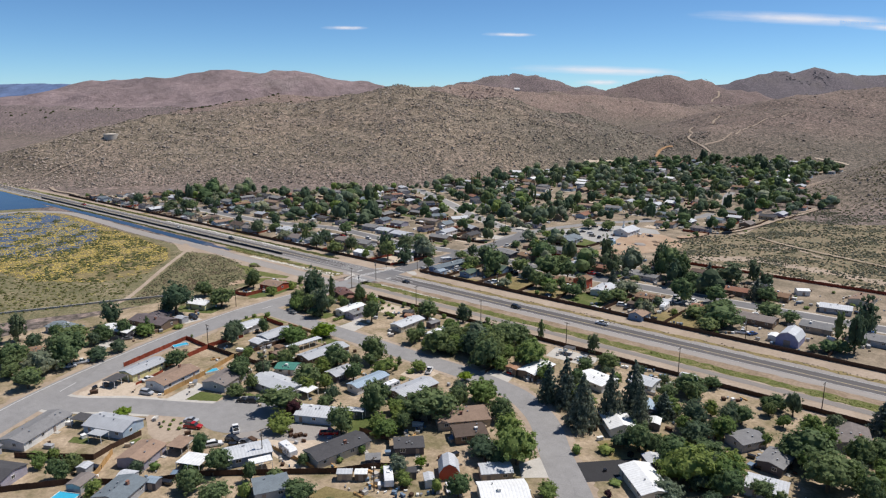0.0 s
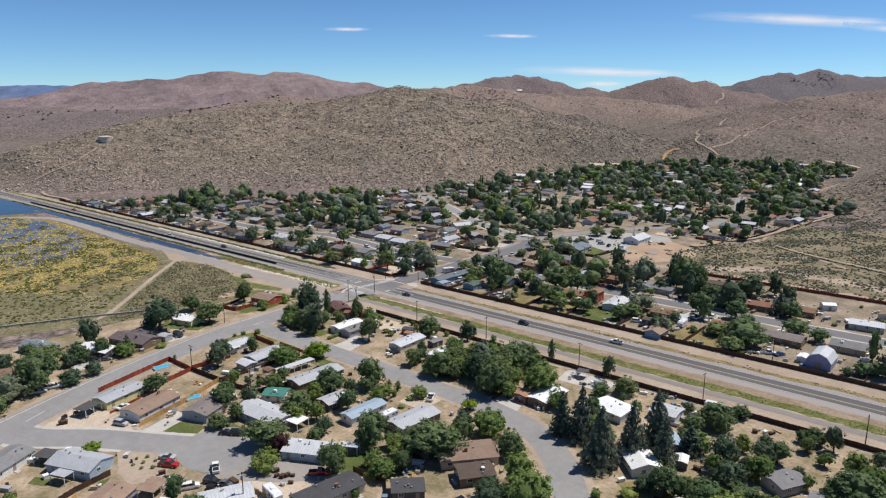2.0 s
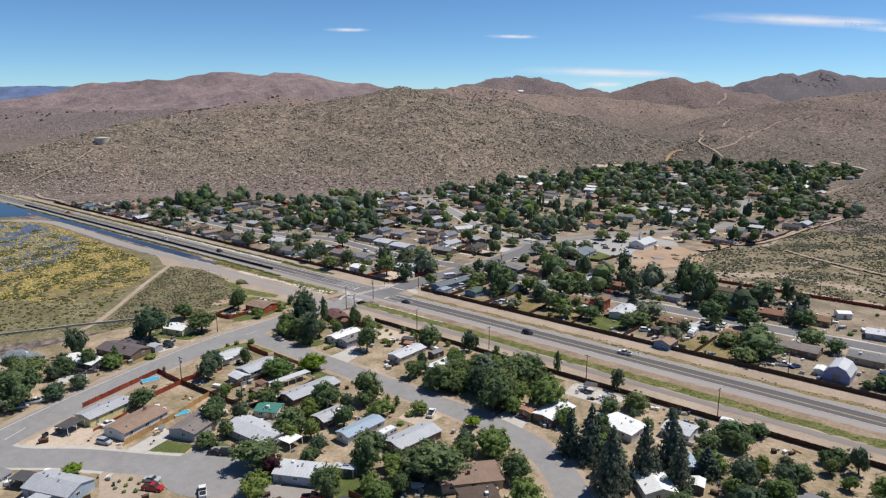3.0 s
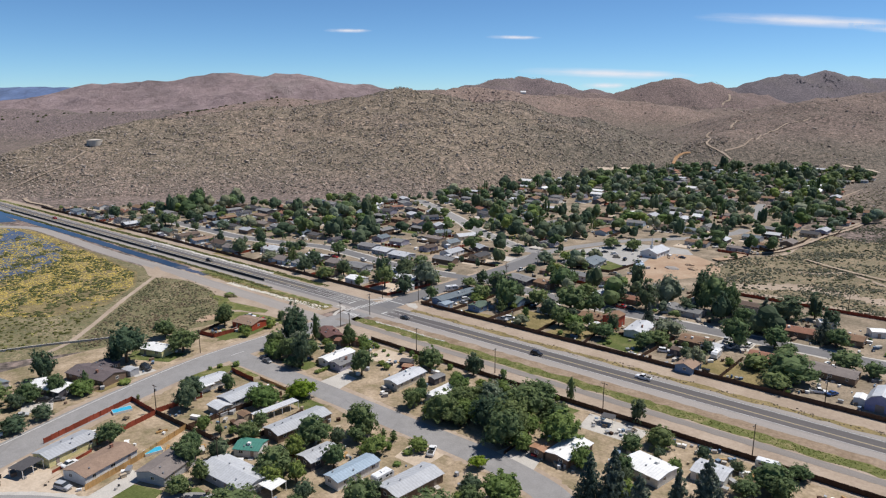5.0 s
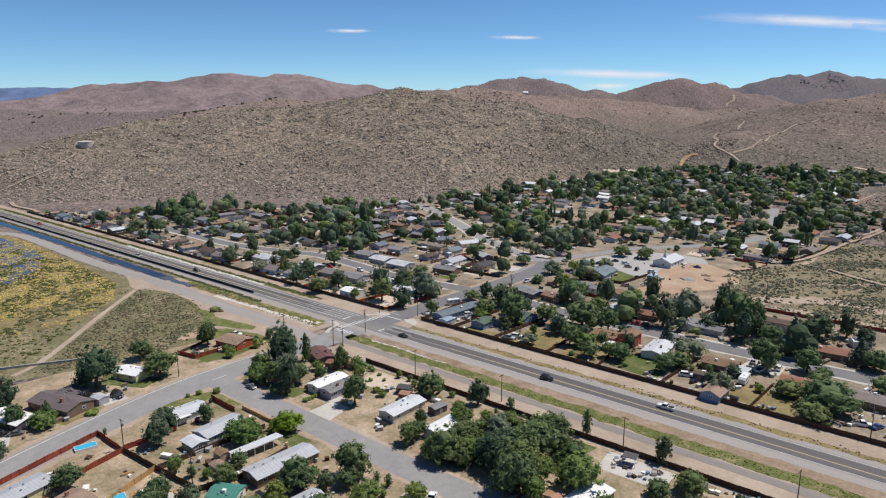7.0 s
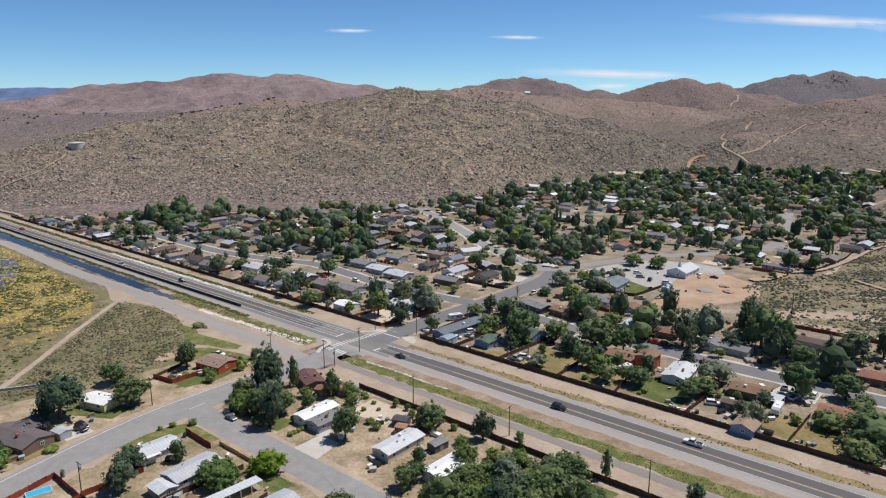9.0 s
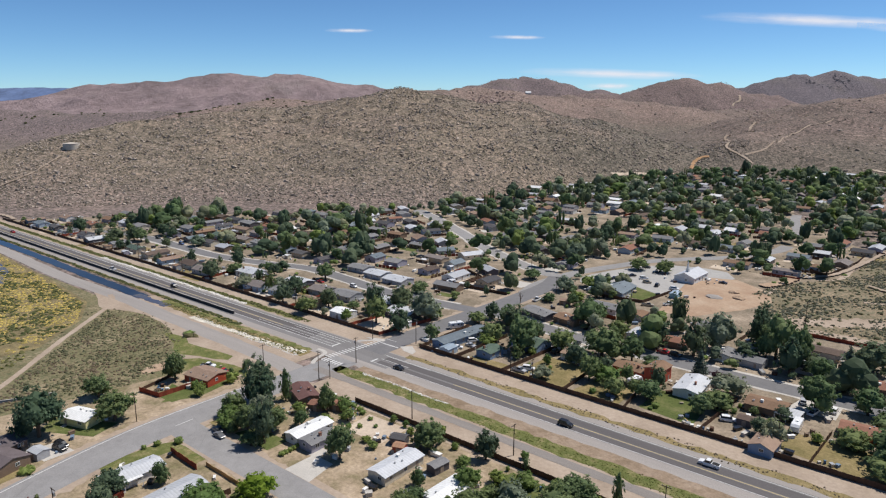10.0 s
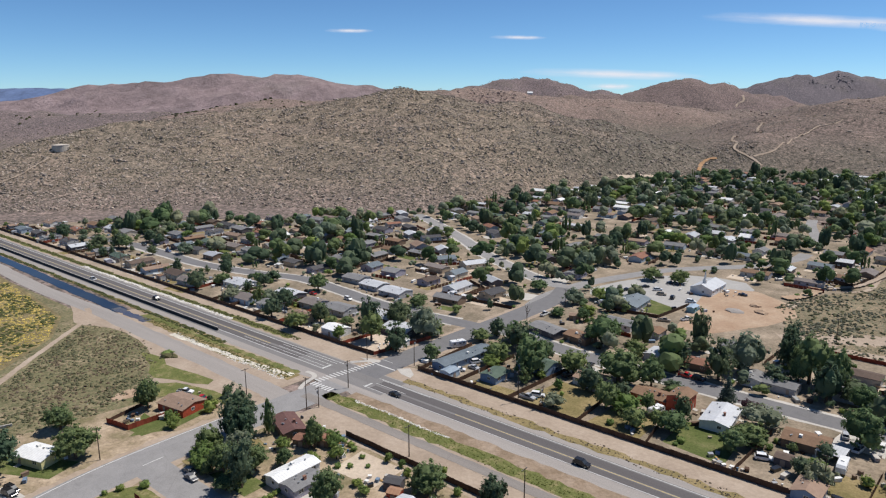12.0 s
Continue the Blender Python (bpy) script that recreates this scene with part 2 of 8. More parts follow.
M = dict(
    slope=hillside(),
    yard=soil("yard_dirt", (0.21, 0.17, 0.122), (0.345, 0.272, 0.2), (0.47, 0.375, 0.28), 0.09, 0.8),
    town=soil("town_dirt", (0.17, 0.145, 0.106), (0.275, 0.225, 0.17), (0.41, 0.335, 0.26), 0.07, 0.8),
    weedy=soil("weedy_yard", (0.175, 0.155, 0.085), (0.335, 0.265, 0.185), (0.5, 0.4, 0.3), 0.085, 0.8),
    verge=soil("verge_dirt", (0.3, 0.235, 0.18), (0.37, 0.295, 0.23), (0.43, 0.35, 0.28), 0.05, 0.8, grit=0.4),
    bank=soil("bank_dirt", (0.21, 0.155, 0.105), (0.29, 0.22, 0.16), (0.36, 0.285, 0.22), 0.12, 0.8, grit=0.8),
    pale=soil("pale_dirt", (0.43, 0.35, 0.27), (0.52, 0.43, 0.34), (0.58, 0.49, 0.39), 0.08, 0.9, grit=0.5),
    orange_dirt=soil("orange_dirt", (0.36, 0.21, 0.11), (0.43, 0.27, 0.155), (0.47, 0.33, 0.22), 0.05, 0.7, grit=0.5),
    red_dirt=soil("red_dirt", (0.33, 0.22, 0.15), (0.40, 0.29, 0.205), (0.46, 0.36, 0.27), 0.05, 0.7, grit=0.5),
    scrub=scrubland("scrub_ground", (0.15, 0.138, 0.075), (0.22, 0.19, 0.115), (0.33, 0.27, 0.18), (0.122, 0.125, 0.067)),
    east=scrubland("east_scrub_ground", (0.18, 0.155, 0.1), (0.25, 0.2, 0.135), (0.36, 0.275, 0.19), (0.15, 0.145, 0.095)),
    marsh=soil("marsh_ground", (0.145, 0.122, 0.07), (0.215, 0.175, 0.095), (0.36, 0.285, 0.13), 0.09, 0.5, 0.8, 0.4),
    lawn=soil("lawn_grass", (0.075, 0.1, 0.032), (0.11, 0.132, 0.045), (0.185, 0.18, 0.085), 0.14, 1.5),
    dry=soil("dry_grass", (0.17, 0.145, 0.065), (0.25, 0.2, 0.1), (0.32, 0.25, 0.14), 0.1, 1.2),
    weeds=soil("ditch_weeds", (0.1, 0.122, 0.038), (0.155, 0.165, 0.06), (0.31, 0.255, 0.14), 0.22, 1.4, 0.8, 0.3),
    asphalt=paved("highway_asphalt", (0.19, 0.18, 0.175), (0.05, 1, 1)),
    lane=paved("new_asphalt", (0.115, 0.105, 0.104), (0.05, 1, 1), cracks=False),
    street=paved("street_asphalt", (0.255, 0.245, 0.24)),
    street_dark=paved("dark_street_asphalt", (0.165, 0.16, 0.162)),
    gravel=paved("gravel_shoulder", (0.3, 0.272, 0.25), (0.05, 1, 1), cracks=False),
    frontage=paved("frontage_asphalt", (0.235, 0.21, 0.19), (0.05, 1, 1)),
    concrete=paved("concrete", (0.46, 0.43, 0.39), contrast=0.12),
    lot=paved("lot_concrete", (0.36, 0.345, 0.325), contrast=0.16),
    tar=paved("fresh_tar", (0.035, 0.034, 0.036), cracks=False),
    paint=plain("road_paint", (0.6, 0.59, 0.57), 0.7),
    yellow_paint=plain("yellow_road_paint", (0.55, 0.42, 0.17), 0.7),
    white_silt=soil("white_silt", (0.48, 0.44, 0.36), (0.6, 0.56, 0.47), (0.7, 0.66, 0.57), 0.2, 1.2, grit=0.6),
    riprap=rocks("white_riprap", (0.5, 0.47, 0.42), (0.72, 0.69, 0.63)),
    boulder=rocks("granite_boulder", (0.21, 0.172, 0.138), (0.45, 0.37, 0.305)),
    dark_rock=rocks("dark_outcrop", (0.12, 0.112, 0.122), (0.17, 0.158, 0.17)),
    red_rock=rocks("reddish_outcrop", (0.2, 0.15, 0.135), (0.42, 0.32, 0.28)),
    rubble=rocks("yard_rubble", (0.24, 0.2, 0.17), (0.55, 0.5, 0.45)),
    sage=leafage("sagebrush", (0.137, 0.131, 0.089), (0.275, 0.25, 0.177)),
    fieldsage=leafage("field_sagebrush", (0.144, 0.147, 0.081), (0.287, 0.270, 0.161)),
    ditchgreen=leafage("ditch_green", (0.085, 0.115, 0.028), (0.21, 0.23, 0.075)),
    eastsage=leafage("grey_sagebrush", (0.165, 0.165, 0.115), (0.31, 0.3, 0.225)),
    drybrush=leafage("dry_brush", (0.15, 0.12, 0.085), (0.31, 0.255, 0.19)),
    greenbrush=leafage("green_brush", (0.098, 0.115, 0.040), (0.218, 0.218, 0.098)),
    yellowbrush=leafage("yellow_bloom", (0.35, 0.31, 0.095), (0.79, 0.675, 0.255)),
    juniper=leafage("juniper", (0.038, 0.053, 0.024), (0.083, 0.098, 0.045)),
    leaf=leafage("cottonwood_leaf", (0.101, 0.146, 0.069), (0.236, 0.304, 0.140)),
    leaf_light=leafage("elm_leaf", (0.130, 0.186, 0.058), (0.297, 0.381, 0.127)),
    leaf_grey=leafage("olive_leaf", (0.161, 0.189, 0.123), (0.378, 0.416, 0.303)),
    leaf_dark=leafage("shade_leaf", (0.084, 0.123, 0.077), (0.193, 0.245, 0.148)),
    leaf_plum=leafage("plum_leaf", (0.046, 0.022, 0.028), (0.116, 0.050, 0.062)),
    leaf_lime=leafage("lime_leaf", (0.124, 0.202, 0.023), (0.264, 0.372, 0.062)),
    needle=leafage("spruce_needle", (0.099, 0.127, 0.101), (0.247, 0.294, 0.239)),
    bark=plank("bark", (0.12, 0.09, 0.065)),
    # near-black colour that stands for shade on the barrier's sides
    barrier_shade=plain("dark_barrier_side", (0.03, 0.03, 0.032), 0.8),
    pole=plank("pole_wood", (0.1, 0.075, 0.055)),
    fence_brown=plank("brown_fence_wood", (0.085, 0.05, 0.034)),
    fence_red=plank("red_fence_wood", (0.26, 0.06, 0.035)),
    fence_tan=plank("tan_fence_wood", (0.46, 0.28, 0.12)),
    glass=None,
    tyre=plain("tyre_rubber", (0.02, 0.02, 0.02), 0.9),
    rim=plain("wheel_rim", (0.5, 0.5, 0.5), 0.35, 0.8),
    steel=plain("galvanised_steel", (0.45, 0.45, 0.45), 0.45, 0.7),
    trim=plain("white_trim", (0.75, 0.74, 0.71), 0.6),
    door=plain("door_paint", (0.3, 0.24, 0.2), 0.5),
    blue_tarp=plain("pool_blue", (0.045, 0.4, 0.6), 0.3),
    dull_blue=plain("faded_blue", (0.16, 0.22, 0.3), 0.6),
    tank=plain("tank_paint", (0.5, 0.44, 0.37), 0.7),
)
_g = Nodes("window_glass", 0.08, spec=0.6)
_g.color((0.035, 0.04, 0.045))
M["glass"] = _g.mat
WALL = {n: siding("siding_" + n, c) for n, c in dict(
    white=(0.72, 0.71, 0.68), grey=(0.4, 0.4, 0.41), blue=(0.2, 0.28, 0.4), pale_blue=(0.38, 0.47, 0.56), mauve=(0.36, 0.34, 0.4), tan=(0.46, 0.37, 0.27),
    yellow=(0.68, 0.62, 0.32), brown=(0.2, 0.14, 0.1), red=(0.42, 0.075, 0.04), dark=(0.11, 0.1, 0.11), purple=(0.3, 0.3, 0.46), teal=(0.2, 0.36, 0.4), cream=(0.62, 0.56, 0.45)).items()}
ROOF = {n: shingle("shingle_" + n, c) for n, c in dict(
    grey=(0.2, 0.2, 0.205), charcoal=(0.085, 0.083, 0.088), tan=(0.275, 0.195, 0.148), brown=(0.21, 0.135, 0.09), red=(0.25, 0.13, 0.092), green=(0.09, 0.125, 0.1), mauve=(0.2, 0.175, 0.165), slate=(0.16, 0.19, 0.215), umber=(0.12, 0.09, 0.075), maroon=(0.14, 0.078, 0.072), plum=(0.125, 0.105, 0.11)).items()}
ROOF.update({n: metal_roof("metal_" + n, c) for n, c in dict(
    white=(0.78, 0.78, 0.77), silver=(0.43, 0.44, 0.46), pale=(0.55, 0.56, 0.58), sky=(0.36, 0.45, 0.54), sea=(0.075, 0.24, 0.19), orange=(0.36, 0.2, 0.12), steelblue=(0.28, 0.34, 0.4)).items()})
CAR = {n: plain("car_" + n, c, 0.25, 0.0, 0.6) for n, c in dict(white=(0.75, 0.75, 0.75), black=(0.018, 0.018, 0.02), silver=(0.42, 0.43, 0.45), red=(0.42, 0.02, 0.02), blue=(0.04, 0.09, 0.24), tan=(0.4, 0.33, 0.24), grey=(0.13, 0.13, 0.14)).items()}

# ---- helpers for meshes ----
def mesh_of(name, verts, faces, mat):
    me = bpy.data.meshes.new(name)
    me.from_pydata([tuple(map(float, v)) for v in verts], [], [tuple(map(int, f)) for f in faces])
    me.materials.append(mat)
    return me


def bm_mesh(name, bm, mat):
    me = bpy.data.meshes.new(name)
    bm.to_mesh(me)
    bm.free()
    me.materials.append(mat)
    return me


def part(name, data, parent, label="", at=None):
    ob = new(name, data)
    ob.parent = parent
    if at is not None:
        ob.matrix_basis = at
    if label:
        tagged(ob, label=label)
    return ob


def block(bm, x0, x1, y0, y1, z0, z1):
    vs = [bm.verts.new(p) for p in ((x0, y0, z0), (x1, y0, z0), (x1, y1, z0), (x0, y1, z0), (x0, y0, z1), (x1, y0, z1), (x1, y1, z1), (x0, y1, z1))]
    for f in ((3, 2, 1, 0), (4, 5, 6, 7), (0, 1, 5, 4), (1, 2, 6, 5), (2, 3, 7, 6), (3, 0, 4, 7)):
        bm.faces.new([vs[i] for i in f])


def cubes(name, mat, *boxes):
    bm = bmesh.new()
    for b in boxes:
        block(bm, *b)
    return bm_mesh(name, bm, mat)


def sheet(name, points, z, mat, label, thick=0.0):
    """A flat piece of ground with an outline."""
    n = len(points)
    me = mesh_of(name, [(x, y, z) for x, y in points], [range(n)], mat)
    bm = bmesh.new()
    bm.from_mesh(me)
    bmesh.ops.triangulate(bm, faces=bm.faces[:])
    bmesh.ops.recalc_face_normals(bm, faces=bm.faces[:])
    if bm.faces[0].normal.z < 0:
        bmesh.ops.reverse_faces(bm, faces=bm.faces[:])
    bm.to_mesh(me)
    bm.free()
    return tagged(new(name, me), label=label, kind="structure")


def smooth_line(pts, n=8):
    """Points along a smooth curve through pts."""
    p = [Vector(a) for a in pts]
    p = [p[0] * 2 - p[1]] + p + [p[-1] * 2 - p[-2]]
    out = []
    for i in range(1, len(p) - 2):
        for k in range(n):
            t = k / n
            a, b, c, d = p[i - 1:i + 3]
            out.append(0.5 * (2 * b + (c - a) * t + (2 * a - 5 * b + 4 * c - d) * t * t + (3 * b - a - 3 * c + d) * t ** 3))
    return out + [p[-2]]


ROAD_LINES = []


def ribbon(name, pts, half, z, mat, label, wobble=0.0, n=8):
    """A strip of ground along a curve: a street, a path, a painted line."""
    line = smooth_line(pts, n) if len(pts) > 2 else [Vector(a) for a in pts]
    if len(line) == 2 and wobble:
        line = [line[0].lerp(line[1], k / 60) for k in range(61)]
    if name.startswith("road") and half > 1:
        ROAD_LINES.append((np.array([tuple(p) for p in line]), half))
    vs, fs = [], []
    for i, p in enumerate(line):
        d = (line[min(i + 1, len(line) - 1)] - line[max(i - 1, 0)]).normalized()
        e = Vector((-d.y, d.x))
        a, b = (half * (1 + random.uniform(-wobble, wobble)) for _ in range(2))
        vs += [(*(p + e * a), z), (*(p - e * b), z)]
        if i:
            fs.append((2 * i - 2, 2 * i - 1, 2 * i + 1, 2 * i))
    return tagged(new(name, mesh_of(name, vs, fs, mat)), label=label, kind="structure")


def band(name, x0, x1, y0, y1, z, mat, label, wobble=0.0, step=3.0):
    """A strip along the highway with slightly ragged edges."""
    n = max(2, int(abs(x1 - x0) / step)) if wobble else 2
    xs = [x0 + (x1 - x0) * i / (n - 1) for i in range(n)]
    vs = [(x, y0 + random.uniform(-wobble, wobble), z) for x in xs] + [(x, y1 + random.uniform(-wobble, wobble), z) for x in xs]
    fs = [(i, i + 1, n + i + 1, n + i) for i in range(n - 1)]
    return tagged(new(name, mesh_of(name, vs, fs, mat)), label=label, kind="structure")


# ---- the land ----
FRONT = [(-760, 40, 8), (-700, 90, 26), (-684, 132, 37), (-671, 179, 38), (-669, 264, 64), (-638, 367, 73), (-598, 477, 84), (-528, 586, 101), (-463, 652, 95)]
SPUR = [(-463, 652, 95), (-379, 695, 76), (-312, 735, 66), (-250, 770, 50), (-190, 800, 30), (-150, 815, 8)]
SECOND = [(-1149, 646, 49), (-1065, 741, 84), (-1028, 810, 89), (-968, 898, 89), (-898, 981, 99), (-900, 1109, 109), (-883, 1252, 115), (-853, 1341, 109), (-838, 1418, 98), (-732, 1504, 91), (-608, 1606, 83)]
THIRD = [(-1065, 2008, 98), (-936, 2113, 100), (-872, 2165, 114), (-809, 2217, 138), (-769, 2250, 149), (-745, 2270, 155), (-719, 2291, 141), (-673, 2329, 132), (-636, 2359, 128), (-620, 2372, 114), (-517, 2456, 90)]
FOURTH = [(-977, 3372, 114), (-887, 3445, 134), (-802, 3515, 166), (-757, 3552, 181), (-707, 3657, 199), (-650, 3725, 193), (-590, 3817, 208), (-559, 3841, 214), (-516, 3877, 196), (-447, 3933, 181), (-291, 4063, 177), (127, 4405, 153)]
FIFTH = [(-1496, 1913, 108), (-1463, 2005, 127), (-1434, 2093, 145), (-1437, 2215, 163), (-1396, 2253, 168), (-1314, 2255, 157), (-1233, 2258, 139), (-1081, 2253, 111)]
EAST = [(-496, 1439, 35), (-421, 1759, 59), (-235, 1911, 70), (-28, 2081, 79), (258, 2315, 90), (700, 2500, 120)]
BACK_EAST = [(70, 1436, 107), (-31, 1255, 93), (-70, 1179, 83), (-84, 1056, 65), (-94, 922, 46), (-94, 784, 30), (-92, 703, 21)]
NEAR_EAST = [(134, 332, 0), (152, 405, 9), (188, 505, 28), (269, 670, 60), (463, 932, 86)]
WEST = [(-2300, -100, 70), (-1955, 116, 67), (-1751, 412, 60), (-1583, 549, 55), (-1369, 661, 56), (-1152, 708, 52)]
PINK = [(-5400, 700, 15), (-4957, 1019, 15), (-4496, 1396, 32), (-4278, 1575, 79), (-3978, 1820, 162), (-3659, 2081, 175), (-3393, 2299, 205), (-3115, 2527, 211), (-3023, 2601, 172), (-2944, 2666, 158), (-2812, 2774, 138), (-2666, 2894, 111), (-2467, 3057, 81)]
BLUE = [(-6300, 300, 150), (-5855, 800, 137), (-5157, 1372, 151), (-4984, 1513, 143), (-4723, 1727, 140), (-4550, 1869, 136), (-4233, 2128, 90)]


def ridge(x, y, crest, reach, bend=0.8, least=0.0):
    """Height of a ridge at the places x, y: it falls from its crest to nothing over the reach."""
    best = np.zeros_like(x)
    for (x0, y0, z0), (x1, y1, z1) in zip(crest, crest[1:]):
        dx, dy = x1 - x0, y1 - y0
        t = np.clip(((x - x0) * dx + (y - y0) * dy) / (dx * dx + dy * dy), 0, 1)
        top = z0 + t * (z1 - z0)
        d = np.hypot(x - x0 - t * dx, y - y0 - t * dy) / np.minimum(reach, 30 + least * np.maximum(top, 0) if least else reach)
        fall = np.clip(1 - np.sqrt(d * d + 0.0016) + 0.04, 0, 1)
        fall = fall * (1 - bend) + bend * fall * fall * (3 - 2 * fall)
        best = np.maximum(best, top * fall)
    return best


def rough_field(x, y, seed, size, octaves=4):
    """Smooth random relief between about -1 and 1."""
    out, amp = np.zeros_like(x), 1.0
    rng = np.random.RandomState(seed)
    for _ in range(octaves):
        for _ in range(4):
            a = rng.uniform(0, 2 * math.pi)
            k = 2 * math.pi / size * rng.uniform(0.7, 1.4)
            out += amp * 0.35 * np.sin(k * (x * math.cos(a) + y * math.sin(a)) + rng.uniform(0, 6.28) + 0.8 * np.sin(k * 0.6 * (y * math.cos(a) - x * math.sin(a))))
        size, amp = size * 0.47, amp * 0.5
    return out


# the outline of the level town
TOWN = [(-420, 22), (-370, 92), (-300, 160), (-236, 222), (-200, 290), (-202, 372), (-180, 520), (-110, 700), (-20, 790), (60, 800), (112, 740), (104, 690), (88, 640), (112, 520), (122, 462), (148, 455), (156, 405), (140, 372), (134, 340), (127, 246), (106, 214), (98, 184), (120, 132), (230, 132), (480, 120), (480, 19), (-420, 19)]


def off_town(x, y):
    """How far a place lies outside the town; nothing within it."""
    best, hit = np.full(x.shape, 1e9), np.zeros(x.shape, bool)
    for (x0, y0), (x1, y1) in zip(TOWN, TOWN[1:] + TOWN[:1]):
        dx, dy = x1 - x0, y1 - y0
        t = np.clip(((x - x0) * dx + (y - y0) * dy) / (dx * dx + dy * dy), 0, 1)
        best = np.minimum(best, np.hypot(x - x0 - t * dx, y - y0 - t * dy))
        if dy:
            hit ^= ((y0 > y) != (y1 > y)) & (x < x0 + (y - y0) / dy * dx)
    return np.where(hit, 0.0, best)


def ease(v, a, b):
    t = np.clip((v - a) / (b - a), 0, 1)
    return t * t * (3 - 2 * t)


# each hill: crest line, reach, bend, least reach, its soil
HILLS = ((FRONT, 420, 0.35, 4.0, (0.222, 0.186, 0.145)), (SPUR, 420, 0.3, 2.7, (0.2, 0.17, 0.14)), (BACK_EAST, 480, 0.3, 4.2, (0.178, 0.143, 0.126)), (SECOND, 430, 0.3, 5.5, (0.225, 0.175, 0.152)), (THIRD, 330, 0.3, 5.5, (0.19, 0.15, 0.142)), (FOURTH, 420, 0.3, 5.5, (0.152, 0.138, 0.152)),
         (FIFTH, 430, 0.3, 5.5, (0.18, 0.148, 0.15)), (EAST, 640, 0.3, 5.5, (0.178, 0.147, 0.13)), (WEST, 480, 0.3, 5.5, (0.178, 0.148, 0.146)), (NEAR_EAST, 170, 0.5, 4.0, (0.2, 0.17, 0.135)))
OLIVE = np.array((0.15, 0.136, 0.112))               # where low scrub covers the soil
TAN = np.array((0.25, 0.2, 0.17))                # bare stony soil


def height(x, y):
    x, y = np.asarray(x, float), np.asarray(y, float)
    z = np.zeros_like(x)
    for crest, reach, bend, least, _ in HILLS:
        z = np.maximum(z, ridge(x, y, crest, reach, bend, least))
    z = z * np.where(x < -420, ease(y, 14, 75), 1.0) * ease(off_town(x, y), -12, 70)
    w = np.clip(z / 30, 0, 1)
    gully = np.abs(rough_field(x, y, 7, 300, 3))
    crag = np.clip((z - 95) / 60, 0, 1) * np.clip((y - 1400) / 600, 0, 1)
    fold = np.abs(rough_field(x, y, 19, 420, 3)) - 0.45
    z = z + 9.0 * fold * np.clip(z / 70, 0, 1) * np.clip((y - 500) / 400, 0, 1)
    return z + crag * (0.5 - np.abs(rough_field(x, y, 13, 150, 4))) * 9 + w * (rough_field(x, y, 3, 190) * 4.0 - 9.0 * np.clip(0.3 - gully, 0, 1) / 0.3 * np.clip(1 - z / 140, 0, 1) + rough_field(x, y, 5, 60, 3) * 1.5) * np.clip(z / 60, 0.15, 1)


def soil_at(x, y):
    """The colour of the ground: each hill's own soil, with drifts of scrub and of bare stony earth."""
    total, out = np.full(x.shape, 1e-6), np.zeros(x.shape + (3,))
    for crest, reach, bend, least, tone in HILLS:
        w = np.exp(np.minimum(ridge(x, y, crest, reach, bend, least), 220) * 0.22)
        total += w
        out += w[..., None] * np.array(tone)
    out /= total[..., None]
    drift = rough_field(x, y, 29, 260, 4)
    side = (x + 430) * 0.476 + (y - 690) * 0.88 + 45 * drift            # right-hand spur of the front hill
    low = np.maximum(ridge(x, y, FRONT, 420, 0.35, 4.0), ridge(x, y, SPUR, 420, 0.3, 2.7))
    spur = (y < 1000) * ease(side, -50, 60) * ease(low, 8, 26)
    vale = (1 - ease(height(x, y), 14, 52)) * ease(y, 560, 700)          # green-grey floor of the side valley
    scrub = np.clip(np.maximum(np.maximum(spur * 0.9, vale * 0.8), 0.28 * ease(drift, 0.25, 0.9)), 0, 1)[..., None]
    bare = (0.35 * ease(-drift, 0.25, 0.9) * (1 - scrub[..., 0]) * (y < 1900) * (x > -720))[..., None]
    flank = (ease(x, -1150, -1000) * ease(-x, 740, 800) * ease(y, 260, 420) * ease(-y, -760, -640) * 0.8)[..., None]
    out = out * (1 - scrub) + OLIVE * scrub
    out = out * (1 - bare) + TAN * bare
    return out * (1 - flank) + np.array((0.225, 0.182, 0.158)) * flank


def axis(*runs):
    out = []
    for a, b, s in runs:
        out += list(np.arange(a, b, s))
    return np.array(out + [runs[-1][1]], float)


# the grid of the land is turned so that it looks from the town towards the hill
TURN = radians(39.3)


def turned(u, w):
    """From across and along the valley's view to world places."""
    u, w = u + 40.0, w - 372.0
    return u * math.cos(TURN) - w * math.sin(TURN), u * math.sin(TURN) + w * math.cos(TURN)


def land_mesh(name, us, ws, fn, mat):
    u, w = np.meshgrid(us, ws)
    x, y = turned(u, w)
    z = fn(x, y)
    nu = len(us)
    vs = np.stack([x.ravel(), y.ravel(), z.ravel()], 1)
    j, i = np.meshgrid(np.arange(len(ws) - 1), np.arange(nu - 1), indexing="ij")
    a = (j * nu + i).ravel()
    fs = np.stack([a, a + 1, a + nu + 1, a + nu], 1)
    me = mesh_of(name, vs, fs, mat)
    me.shade_smooth()
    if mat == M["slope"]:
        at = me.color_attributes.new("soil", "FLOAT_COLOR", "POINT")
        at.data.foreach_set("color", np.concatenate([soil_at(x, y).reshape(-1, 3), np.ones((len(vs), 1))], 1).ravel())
    return new(name, me)


us = axis((-4200, -1500, 150), (-1500, -700, 32), (-700, 700, 14), (700, 1500, 28), (1500, 2900, 36), (2900, 4200, 150))
ws = axis((-700, 500, 60), (500, 1320, 13), (1320, 2300, 24), (2300, 2900, 26), (2900, 3700, 60), (3700, 4600, 36))
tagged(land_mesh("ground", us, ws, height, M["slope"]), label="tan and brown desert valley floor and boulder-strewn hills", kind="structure")


